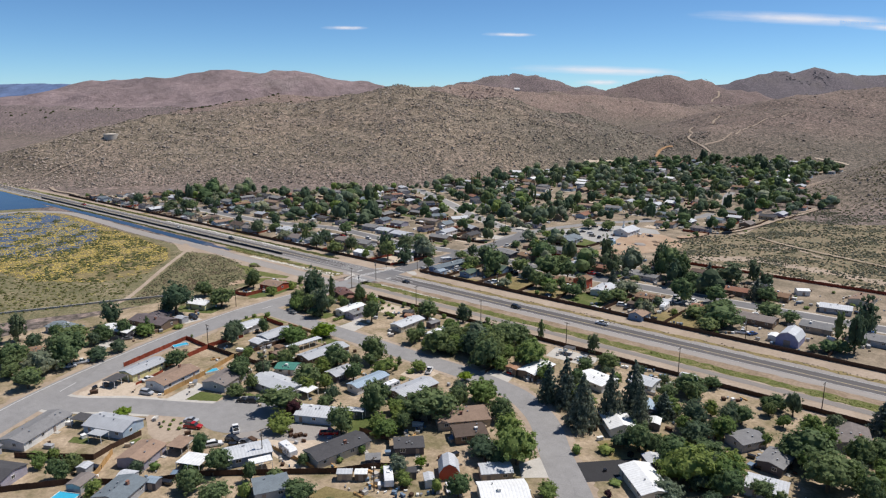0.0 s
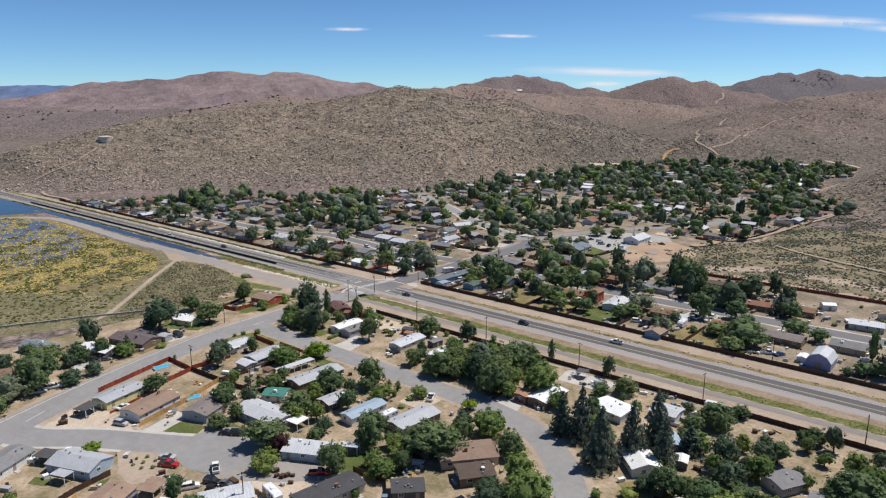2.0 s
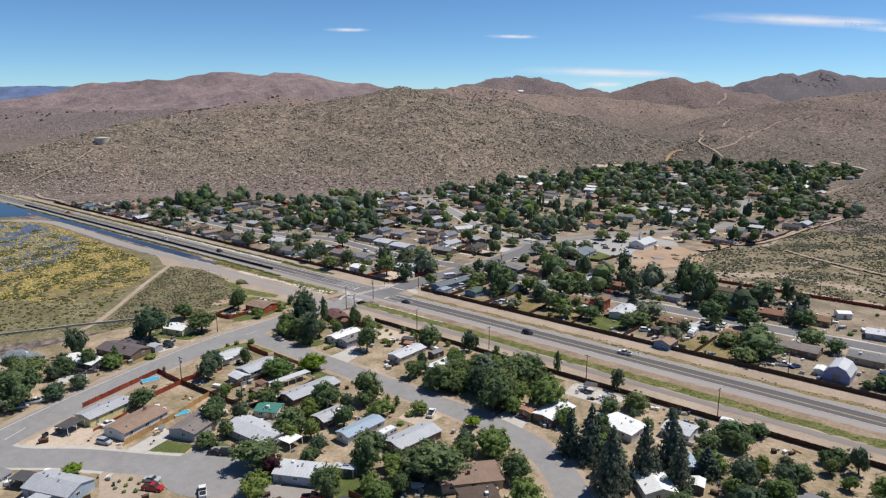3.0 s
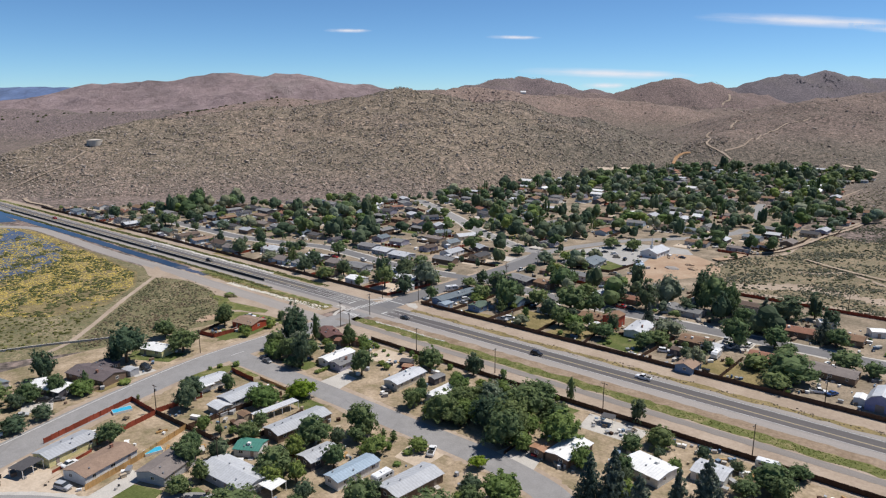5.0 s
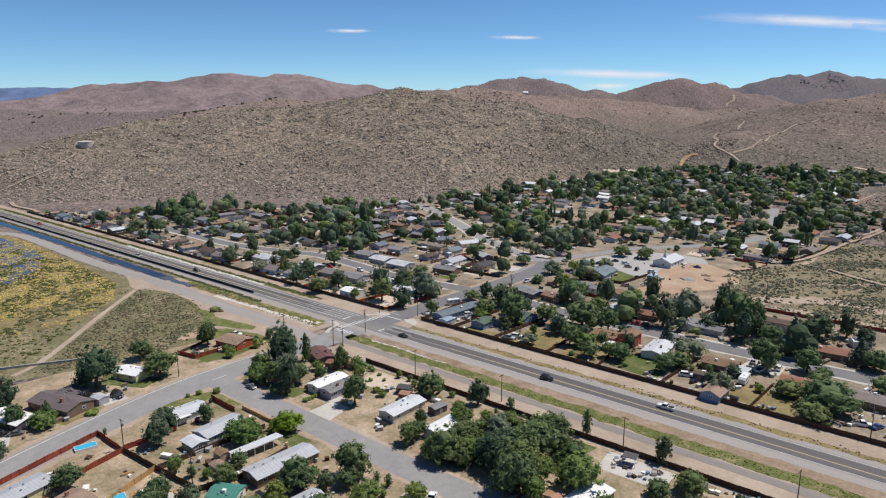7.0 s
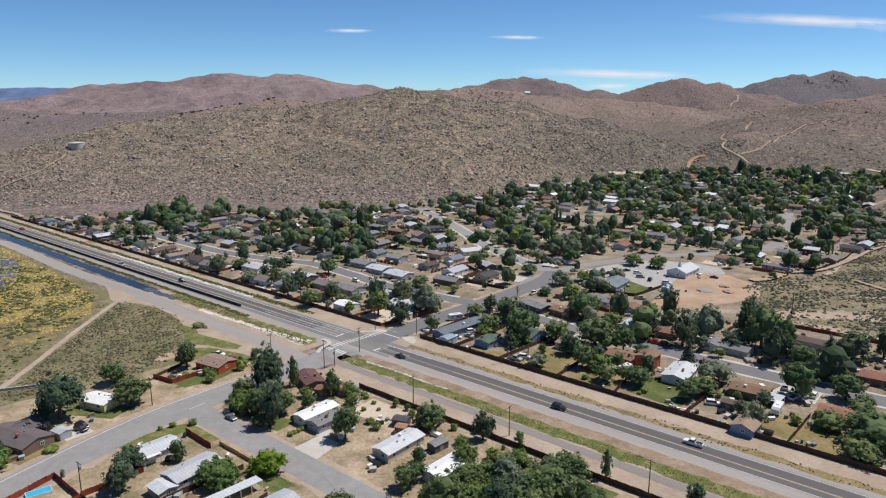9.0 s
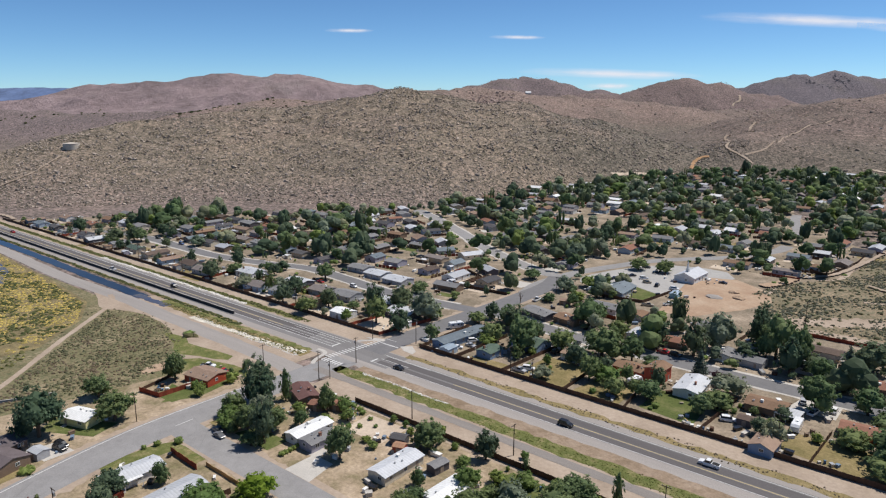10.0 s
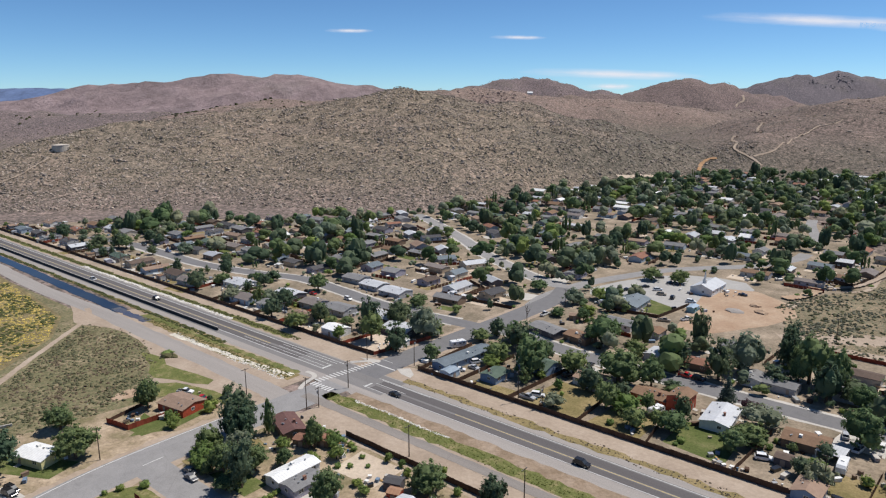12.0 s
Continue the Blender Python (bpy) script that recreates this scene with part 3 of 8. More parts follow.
def far_range(name, crest, reach, mat, seed, us, ws, label, rough=14):
    def fn(x, y):
        z = ridge(x, y, crest, reach, 0.3)
        return z - 6 + np.clip(z / 60, 0, 1) * rough_field(x, y, seed, 520, 5) * rough
    return tagged(land_mesh(name, us, ws, fn, mat), label=label, category="mountain range", kind="structure")


# reddish rock, with distance haze mixed into the colour as a paler mauve
HAZY_PINK = soil("pink_mountain", (0.2, 0.16, 0.165), (0.265, 0.207, 0.212), (0.24, 0.2, 0.196), 0.002, 0.012, 0.9, 25)
# the air holds no haze here: this blue base colour stands in for it
HAZE_BLUE = soil("far_mountain", (0.1, 0.15, 0.28), (0.12, 0.17, 0.3), (0.14, 0.19, 0.31), 0.001, 0.01, 0.3, 10)
far_range("backdrop_mountain", PINK, 760, HAZY_PINK, 8, axis((-3600, 600, 45)), axis((3300, 4900, 60)), "bare reddish-brown desert mountain range, paled by haze in its colour", 24)
far_range("backdrop_far_mountain", BLUE, 500, HAZE_BLUE, 9, axis((-4400, -1700, 60)), axis((4300, 4960, 60)), "far mountain ridge on the horizon, its haze painted in as blue", 6)

# ---- ground cover in the valley ----
sheet("ground_town", TOWN, 0.03, M["town"], "bare dirt yards and worn lots of the town")
sheet("ground_near_town", [(-10, -42), (14, -31), (460, -31), (460, -420), (-60, -420), (-45, -150), (-42, -112), (-30, -50)], 0.03, M["weedy"], "weedy dirt yards between the homes")
sheet("ground_scrub", [(-640, -36), (-165, -30), (-60, -30), (-30, -50), (-42, -112), (-60, -150), (-130, -330), (-640, -330)], 0.02, M["scrub"], "grey-green sagebrush scrub")
sheet("ground_marsh", [(-368, -46), (-340, -28), (-300, -27), (-205, -32), (-146, -38), (-120, -52), (-97, -78), (-98, -105), (-130, -128), (-190, -135), (-330, -170), (-420, -180)], 0.05, M["marsh"], "weedy drying pond bed")
sheet("ground_scrub_east", [(118, 135), (98, 182), (106, 214), (127, 246), (136, 340), (139, 400), (116, 480), (300, 620), (700, 700), (700, 135)], 0.022, M["east"], "sagebrush scrub behind the houses")
ribbon("ground_east_dirt", [(112, 140), (126, 150), (140, 160), (152, 168), (166, 170), (184, 166), (202, 164), (226, 158), (262, 150), (330, 140)], 5.5, 0.034, M["verge"], "bare pinkish dirt behind the back fences", 0.5, 14)
ribbon("ground_east_dirt", [(118, 137), (140, 140), (170, 139), (205, 140), (250, 139)], 4.0, 0.036, M["verge"], "bare dirt track behind the back fences", 0.4, 14)

# ---- highway ----
band("verge_north", -620, 460, 8, 19.6, 0.042, M["verge"], "bare tan dirt verge beside the highway", 0.3)
band("verge_south", 14, 460, -33, -16, 0.042, M["verge"], "bare tan dirt verge beside the frontage road", 0.3)
band("shoulder_dirt_south", 16, 460, -14.0, -7.9, 0.064, M["bank"], "brown dirt bank below the highway", 0.5)
band("shoulder_south", -20, 460, -10.4, -2.6, 0.06, M["gravel"], "grey gravel highway shoulder", 0.5)
band("shoulder_north", -620, 460, 4.5, 8.4, 0.06, M["gravel"], "grey gravel highway shoulder", 0.35)
band("shoulder_west", -620, -10, -9.0, -1.0, 0.055, M["gravel"], "pale gravel highway shoulder", 0.3)
band("road_highway", -620, 24, -5.0, 7.6, 0.075, M["asphalt"], "grey asphalt highway")
band("road_highway_east", 24, 460, -3.4, 5.3, 0.075, M["asphalt"], "grey asphalt highway")
band("road_lane_east", 17, 460, -2.9, -0.35, 0.09, M["lane"], "dark fresh asphalt lane")
band("road_lane_west", 17, 460, 0.6, 4.2, 0.09, M["lane"], "dark fresh asphalt lane")
band("road_lane_far", -620, -24, 2.4, 5.6, 0.09, M["lane"], "dark asphalt lane")
band("road_lane_far_south", -620, -24, -1.7, 1.2, 0.09, M["lane"], "dark asphalt lane")
band("road_line_edge_south", 14, 460, -3.25, -3.05, 0.1, M["paint"], "white painted edge line")
band("road_line_edge_north", 14, 460, 4.7, 4.9, 0.1, M["paint"], "white painted edge line")
band("road_line_centre", 52, 460, 0.0, 0.22, 0.1, M["yellow_paint"], "yellow painted centre line")
band("road_line_edge_west", -620, -8, -2.2, -1.95, 0.1, M["paint"], "white painted edge line")
band("road_line_edge_far", -620, -6, 5.75, 6.0, 0.1, M["paint"], "white painted edge line")
band("road_line_centre_far", -620, -45, 1.6, 1.85, 0.1, M["yellow_paint"], "yellow painted centre line")
band("ditch_weeds", 9, 460, -18.3, -13.0, 0.07, M["weeds"], "green weeds in the roadside ditch", 0.8)
band("weeds_north", 22, 460, 8.0, 10.9, 0.07, M["dry"], "dry weeds along the shoulder", 0.9)
band("weeds_north_west", -620, -44, 9.6, 13.4, 0.07, M["weeds"], "green weeds along the shoulder", 0.9)
band("road_frontage", 4, 460, -22.6, -19.0, 0.08, M["frontage"], "narrow faded asphalt frontage road", 0.2)

# ---- streets ----
ribbon("verge_left_street", [(6, -30), (4, -60), (4.6, -90), (10, -120), (18, -150), (28, -180), (40, -204), (62, -240)], 9.0, 0.046, M["verge"], "pale dirt edge of the street", 0.12, 14)
ribbon("verge_loop_street", [(14, -77), (30, -77), (60, -76.8), (100, -77), (124, -77), (140, -78.5), (153, -82), (167, -91.5), (180.5, -107), (191, -118), (210, -139)], 6.3, 0.0535, M["verge"], "pale dirt edge of the street", 0.12, 14)
ribbon("verge_cul_de_sac", [(32, -182), (40, -180), (55, -168.5), (70, -159.5), (82, -152)], 6.6, 0.0585, M["concrete"], "pale gutter along the street", 0.05, 14)
ribbon("verge_street_west", [(-4, 71), (-15, 69.6), (-41, 67.5), (-64, 69.5), (-84, 72), (-115, 74), (-148, 64), (-188, 57), (-223, 57), (-275, 57)], 5.8, 0.048, M["concrete"], "pale gutter along the street", 0.08, 14)
ribbon("verge_street_east", [(16, 77), (50, 71), (66, 70), (100, 70), (145, 70.4), (184, 72), (260, 74)], 6.0, 0.0515, M["concrete"], "pale gutter along the street", 0.08, 14)
ribbon("verge_side_street", [(8, 20), (8, 30), (9.5, 60), (11, 90), (11, 130)], 8.0, 0.0565, M["verge"], "pale dirt edge of the street", 0.12, 14)
ribbon("verge_hill_street", [(0, 153), (-17, 157), (-45, 170), (-80, 190), (-102, 206), (-133, 226), (-167, 247), (-200, 265)], 6.2, 0.061, M["concrete"], "pale gutter along the street", 0.08, 14)
ribbon("road_left_street", [(6, -8), (5.5, -30), (4, -60), (4.6, -90), (10, -120), (18, -150), (28, -180), (40, -204), (62, -240), (90, -290), (150, -400)], 6.6, 0.07, M["street"], "worn grey asphalt street")
ribbon("road_loop_street", [(8, -77), (30, -77), (60, -76.8), (100, -77), (124, -77), (140, -78.5), (153, -82), (167, -91.5), (180.5, -107), (191, -118), (210, -139), (240, -172), (330, -270), (430, -400)], 4.7, 0.066, M["street"], "worn grey asphalt residential street")
ribbon("road_cul_de_sac", [(26, -184), (40, -180), (55, -168.5), (70, -159.5), (82, -152)], 5.2, 0.066, M["street"], "worn grey asphalt street ending in a turning circle")
sheet("road_turning_circle", [(90 + 13.5 * math.cos(a), -147.5 + 12.5 * math.sin(a)) for a in np.linspace(0, 2 * math.pi, 25)[:-1]], 0.072, M["street"], "grey asphalt turning circle")
ribbon("road_side_street", [(7.5, 4), (8, 30), (9.5, 60), (11, 90), (11, 130), (6, 150)], 5.8, 0.085, M["street_dark"], "grey asphalt side street")
ribbon("road_street_west", [(8, 72), (-15, 69.6), (-41, 67.5), (-64, 69.5), (-84, 72), (-115, 74), (-148, 64), (-188, 57), (-223, 57), (-275, 57), (-320, 50)], 4.3, 0.068, M["street_dark"], "grey asphalt residential street")
ribbon("road_street_east", [(10, 80), (22, 75), (50, 71), (66, 70), (100, 70), (145, 70.4), (184, 72), (260, 74), (400, 75)], 4.5, 0.068, M["street_dark"], "grey asphalt residential street")
ribbon("road_hill_street", [(6, 150), (-17, 157), (-45, 170), (-80, 190), (-102, 206), (-133, 226), (-167, 247), (-205, 268)], 4.6, 0.07, M["street"], "grey asphalt street climbing towards the hill")
ribbon("road_north_street", [(9, 112), (5.5, 130), (7, 151), (10, 169), (19, 193), (30, 218), (47, 240), (65, 261), (80, 294), (82, 316)], 4.2, 0.071, M["street"], "grey asphalt residential street")
ribbon("road_far_street", [(79, 350), (75, 375), (62, 420), (56, 452)], 3.8, 0.07, M["street"], "grey asphalt residential street")
sheet("pavement_parking_lot", [(15, 158), (21, 180), (31, 203), (44, 216), (60, 221), (74, 220), (82, 208), (80, 194), (70, 188), (70, 160), (62, 152), (44, 160), (32, 143), (20, 148)], 0.075, M["lot"], "pale worn parking lot")
sheet("ground_dirt_lot", [(62, 199), (84, 206), (104, 192), (110, 174), (103, 153), (88, 128), (73, 124), (68, 160)], 0.08, M["red_dirt"], "reddish bare dirt lot")

# ---- canal, pond, paths ----
WATER = Nodes("canal_water", 0.06, spec=0.5)
WATER.color(WATER.ramp(WATER.noise(0.05, 4), (0.35, (0.014, 0.018, 0.026)), (0.65, (0.03, 0.033, 0.036))))
WATER.bump(WATER.noise(1.1, 3, 0.6), 0.12, 0.05)
PONDW = Nodes("pond_water", 0.2, spec=0.35)
PONDW.color(PONDW.ramp(PONDW.noise(0.06, 5, 0.7), (0.35, (0.06, 0.065, 0.1)), (0.52, (0.085, 0.082, 0.09)), (0.66, (0.15, 0.125, 0.08))))
PONDW.bump(PONDW.noise(1.5, 3, 0.6), 0.15, 0.05)
M["water"], M["pond"] = WATER.mat, PONDW.mat
ribbon("water_canal", [(-640, -14.5), (-310, -14.4), (-207, -15.6), (-160, -16.0), (-134, -16.4)], 3.0, 0.07, M["water"], "still blue irrigation canal water", 0.12)
ribbon("water_canal_end", [(-140, -16.4), (-124, -16.5), (-110, -16.0)], 2.0, 0.078, M["pond"], "shallow weedy end of the canal", 0.3)
band("bank_canal_north", -640, -60, -10.8, -8.2, 0.075, M["dry"], "dry yellow weeds on the canal bank", 0.7)
ribbon("bank_canal_end", [(-118, -14.5), (-100, -14.6), (-80, -15), (-40, -15), (-10, -14)], 2.6, 0.072, M["dry"], "yellow weedy end of the canal", 0.3)
band("verge_canal_end", -132, -6, -27, -7.6, 0.05, M["verge"], "bare tan dirt beside the ditch", 0.4)
ribbon("bank_weeds", [(-120, -12.5), (-90, -12.2), (-60, -11.8), (-30, -11.2), (-12, -10.6)], 1.6, 0.082, M["weeds"], "green weeds along the ditch", 0.4, 14)
ribbon("bank_white", [(-86, -18.2), (-60, -17), (-35, -15.6), (-20, -14.4), (-12, -12.8)], 1.25, 0.085, M["white_silt"], "pale stone lining of the ditch", 0.4)
ribbon("path_canal", [(-400, -180), (-384, -110), (-373, -66), (-362, -40), (-335, -24.5), (-300, -22.5), (-207, -25.4), (-140, -23.6), (-100, -24.5), (-60, -25), (-20, -26), (2, -27)], 4.0, 0.068, M["gravel"], "pale gravel canal path", 0.08)
sheet("ground_path_corner", [(-176, -25), (-158, -29), (-147, -32.5), (-139, -36), (-133, -38), (-127, -37.5), (-121, -34), (-113, -31), (-104, -30), (-90, -30.5), (-78, -33), (-66, -37), (-56, -41), (-46, -43), (-30, -41), (-10, -40), (0, -30), (-60, -22), (-120, -21)], 0.06, M["verge"], "bare trampled dirt beside the canal path")
ribbon("path_field", [(-150, -25), (-141, -28), (-132, -34), (-115, -52), (-99, -69), (-86, -82), (-70, -98), (-58, -111), (-52, -122)], 1.25, 0.07, M["verge"], "pale dirt track across the scrub", 0.15)
sheet("water_pond", [(-372, -62), (-345, -36), (-310, -34), (-270, -36), (-240, -40), (-222, -48), (-206, -56), (-196, -66), (-186, -82), (-182, -98), (-190, -112), (-204, -124), (-255, -140), (-330, -160), (-400, -172)], 0.065, M["pond"], "shallow pond water between weeds")

sheet("ground_grass_field", [(-77, -37), (-70, -35), (-63, -34), (-56, -37), (-48, -36), (-40, -34.5), (-30, -33.5), (-28, -37), (-33, -40), (-40, -42), (-48, -46), (-54, -45), (-60, -41), (-68, -39)], 0.074, M["weeds"], "green weedy grass beside the field")
sheet("ground_red_soil", [(-42, -65), (-45, -60), (-45, -55), (-42, -51), (-39, -53), (-38, -58), (-39, -63)], 0.074, M["red_dirt"], "reddish bare soil beside the field")

# ---- road marks ----
for i in range(17):
    y0 = -10.5 + i * 1.5
    band("road_crosswalk", -3.2 + i * 0.22, 0.2 + i * 0.22, y0, y0 + 0.55, 0.105, M["paint"], "white crosswalk bar")
for i in range(7):
    band("road_crosswalk", -1.5 + i * 1.5, -0.8 + i * 1.5, -14.2, -11.4, 0.105, M["paint"], "white crosswalk bar")
for x0, x1, y0, y1 in ((14.5, 15.2, -3.4, 0.2), (16, 38, 4.2, 4.42), (16, 30, 1.0, 1.22), (-40, -8, 2.1, 2.3), (-40, -8, 4.2, 4.4), (-60, -10, -0.2, 0.0), (-9.2, -8.4, -2, 2), (4, 13, 13.2, 13.8), (2.2, 7.6, 18, 18.2)):
    band("road_mark", x0, x1, y0, y1, 0.106, M["paint"], "white road marking")
ribbon("road_line_street", [(-2, -48), (-2, -80), (0, -98), (5, -122), (13, -152), (23, -182), (34, -206)], 0.14, 0.095, M["paint"], "white painted edge line")
ribbon("road_line_dash", [(6.4, -78), (6.2, -72)], 0.12, 0.095, M["paint"], "white painted dash")
ribbon("road_line_dash", [(25, -170), (28.5, -177)], 0.12, 0.095, M["paint"], "white painted dash")
sheet("pavement_corner", [(12.5, 15), (17, 12.5), (22, 12), (21, 15), (16, 18.5)], 0.11, M["concrete"], "pale concrete corner kerb")
sheet("pavement_corner_west", [(-6, 14), (0.5, 13.4), (2.2, 17), (-1, 16.4)], 0.11, M["concrete"], "pale concrete corner kerb")
ribbon("pavement_corner_south", [(-11, -7.7), (-7.4, -7.6), (-5, -9), (-4, -12), (-2.8, -15.6), (-0.6, -19)], 0.85, 0.115, M["concrete"], "pale concrete corner kerb", 0.05)
ribbon("pavement_walk_north", [(-5.4, 8.6), (-3, 11.4), (0, 14.6), (3, 16)], 1.0, 0.112, M["concrete"], "pale concrete walk at the crossing", 0.05)
sheet("water_west", [(-374, -20), (-392, -60), (-410, -120), (-440, -200), (-900, -200), (-900, -12), (-500, -10.5)], 0.06, M["water"], "open blue water beyond the levee")


def draped(name, pts, half, mat, label, lift=0.9):
    """A track laid over the slopes."""
    line = smooth_line(pts, 14)
    vs, fs = [], []
    for i, p in enumerate(line):
        d = (line[min(i + 1, len(line) - 1)] - line[max(i - 1, 0)]).normalized()
        e = Vector((-d.y, d.x)) * half * random.uniform(0.7, 1.3)
        for q in (p + e, p - e):
            vs.append((q.x, q.y, float(height(q.x, q.y)) + lift))
        if i:
            fs.append((2 * i - 2, 2 * i - 1, 2 * i + 1, 2 * i))
    return tagged(new(name, mesh_of(name, vs, fs, mat)), label=label, kind="structure")


draped("path_trail", [(-128, 706), (-133, 728), (-130, 745), (-122, 751)], 2.2, M["orange_dirt"], "orange dirt trail climbing the slope")
draped("path_trail", [(-72, 770), (-82, 774), (-94, 775), (-105, 778), (-113, 788), (-123, 830), (-145, 879), (-146, 905)], 1.7, M["verge"], "pale winding dirt trail in the valley")
draped("path_trail", [(104, 186), (103, 206), (105, 230), (106, 246)], 1.6, M["verge"], "pale dirt trail beside the bare lot", 0.12)
draped("path_trail", [(118, 232), (127, 247), (127, 290), (132, 333), (145, 400)], 1.3, M["verge"], "pale dirt trail beside the back fence", 0.25)
draped("path_trail", [(144, 203), (154, 206), (164, 217), (175, 211), (188, 199)], 1.5, M["verge"], "bare dirt ledge in the scrub", 0.15)
draped("path_trail", [(104, 540), (108, 566), (114, 588)], 1.6, M["verge"], "pale dirt trail behind the town", 0.3)
draped("path_trail", [(-130, 943), (-136, 970), (-143, 1000), (-150, 1040)], 2.0, M["verge"], "pale dirt trail in the valley")
draped("path_trail", [(-545, 2170), (-551, 2204), (-540, 2225), (-556, 2270)], 3.4, M["verge"], "pale dirt trail up the far slope")
draped("path_trail", [(-85, 780), (-70, 831), (-69, 935), (-53, 1016), (-40, 1060)], 1.1, M["verge"], "pale dirt trail up the near slope")
draped("path_trail", [(-174, 576), (-167, 588), (-154, 617), (-144, 637), (-134, 660)], 3.0, M["pale"], "pale dirt flat at the foot of the hill")
draped("path_trail", [(53, 831), (70, 828), (87, 820), (100, 808)], 2.2, M["pale"], "pale dirt track behind the last houses")
draped("path_trail", [(-562, 24), (-562, 35), (-561, 51), (-563, 74), (-576, 103), (-600, 135)], 1.4, M["verge"], "pale dirt trail at the foot of the hill")
draped("path_trail", [(-420, 24), (-440, 26), (-470, 24), (-500, 30)], 1.8, M["verge"], "pale dirt track at the edge of town")
draped("path_trail", [(147, 411), (146, 378), (141, 350), (135, 327), (130, 290), (122, 250), (110, 232)], 1.4, M["verge"], "pale dirt track along the back fences")
draped("path_trail", [(141, 236), (154, 227), (166, 220), (179, 214), (200, 205), (240, 190)], 1.1, M["verge"], "pale dirt track through the scrub")
draped("path_trail", [(98, 200), (104, 212), (106, 226), (98, 244)], 3.0, M["red_dirt"], "reddish dirt track leaving the bare lot")

# ---- trees ----
def round_shape(level):
    bm = bmesh.new()
    bmesh.ops.create_icosphere(bm, subdivisions=level, radius=1.0)
    out = np.array([v.co[:] for v in bm.verts]), np.array([[v.index for v in f.verts] for f in bm.faces])
    bm.free()
    return out


ROUND = {k: round_shape(k) for k in (1, 2)}


def leaf_cloud(name, centres, radii, count, size, mat, rng, flat=0.75, cores=(), level=2, mid=0.45):
    """Leaf clumps: small blades round each centre, turned outwards, over the dense dark middle of the crown."""
    c = np.repeat(centres, count, 0)
    r = np.repeat(radii, count)[:, None]
    d = rng.normal(size=c.shape)
    d /= np.linalg.norm(d, axis=1)[:, None]
    pos = c + d * r * rng.uniform(0.2, 1.0, (len(c), 1)) * (1, 1, flat)
    out = pos - (0, 0, mid)
    out /= np.linalg.norm(out, axis=1)[:, None] + 1e-9
    nrm = d * 0.55 + out * 0.9 + rng.normal(size=c.shape) * 0.46 + (0.0, 0.0, 0.3)
    nrm /= np.linalg.norm(nrm, axis=1)[:, None]
    t = np.cross(nrm, rng.normal(size=c.shape))
    t /= np.linalg.norm(t, axis=1)[:, None] + 1e-9
    b = np.cross(nrm, t)
    s = size * rng.uniform(0.55, 1.25, (len(c), 1))
    k = s * rng.uniform(0.6, 1.0, (len(c), 1))
    vs = np.stack([pos - t * s, pos - b * k + t * s * 0.6, pos + b * k + t * s * 0.5], 1).reshape(-1, 3)
    fs = np.arange(len(vs)).reshape(-1, 3)
    for x, y, z, r, h in cores:
        p, q = ROUND[level]
        fs = np.concatenate([fs, q + len(vs)])
        vs = np.concatenate([vs, p * (1 + rng.uniform(-0.16, 0.12, (len(p), 1))) * (r, r, h) + (x, y, z)])
    return mesh_of(name, vs, fs, mat)


def limb(bm, a, b, r0, r1, n=6):
    a, b = Vector(a), Vector(b)
    q = (b - a).to_track_quat("Z", "Y")
    rings = [[bm.verts.new(p + q @ Vector((r * math.cos(2 * math.pi * i / n), r * math.sin(2 * math.pi * i / n), 0))) for i in range(n)] for p, r in ((a, r0), (b, r1))]
    for i in range(n):
        bm.faces.new((rings[0][i], rings[0][(i + 1) % n], rings[1][(i + 1) % n], rings[1][i]))


def trunk_mesh(rng, top, spread, limbs, girth):
    bm = bmesh.new()
    bend = Vector((rng.uniform(-0.03, 0.03), rng.uniform(-0.03, 0.03), 0))
    mid = Vector((0, 0, top * 0.45)) + bend
    limb(bm, (0, 0, -0.02), mid, girth, girth * 0.7)
    limb(bm, mid, Vector((0, 0, top)) - bend, girth * 0.7, girth * 0.2)
    for i in range(limbs):
        a = 2 * math.pi * i / max(limbs, 1) + rng.uniform(-0.5, 0.5)
        z0, z1 = rng.uniform(0.2, 0.55) * top, rng.uniform(0.55, 0.95) * top
        limb(bm, (0, 0, z0), (spread * math.cos(a), spread * math.sin(a), z1), girth * 0.45, girth * 0.12, 5)
    return bm_mesh("trunk", bm, M["bark"])


# shape of a crown one unit tall and one wide: clump count, blades a clump, blade size, clump size
CROWN = dict(broad=(78, 30, 0.052, 0.14), tall=(84, 30, 0.048, 0.13), elm=(72, 30, 0.052, 0.14), lime=(54, 30, 0.055, 0.15), shade=(72, 28, 0.052, 0.14), olive=(60, 28, 0.05, 0.14),
             plum=(36, 24, 0.055, 0.16), thin=(56, 26, 0.045, 0.13), column=(34, 22, 0.06, 0.15), shrub=(22, 26, 0.08, 0.2), spruce=(0, 0, 0.05, 0), bluespruce=(0, 0, 0.05, 0), bare=(4, 10, 0.03, 0.1))
LEAVES = dict(broad="leaf", tall="leaf_dark", elm="leaf_light", lime="leaf_lime", shade="leaf_dark", olive="leaf_grey", plum="leaf_plum", thin="leaf", column="leaf", shrub="leaf_light", spruce="needle", bluespruce="needle", bare="leaf_grey")
TREE_LABEL = dict(broad="leafy green shade tree with an uneven rounded crown", tall="tall dark green cottonwood with several leaders", elm="bright green spreading yard tree", lime="small yellow-green rounded yard tree",
                  shade="dense dark green yard tree", olive="silvery grey-green olive tree", plum="dark purple-leaved plum tree", thin="sparse tall tree with open twiggy crown", column="narrow upright green tree",
                  shrub="low rounded green garden shrub", spruce="tall dark green conical spruce", bluespruce="broad blue-green conical spruce", bare="bare dead tree with grey twigs")
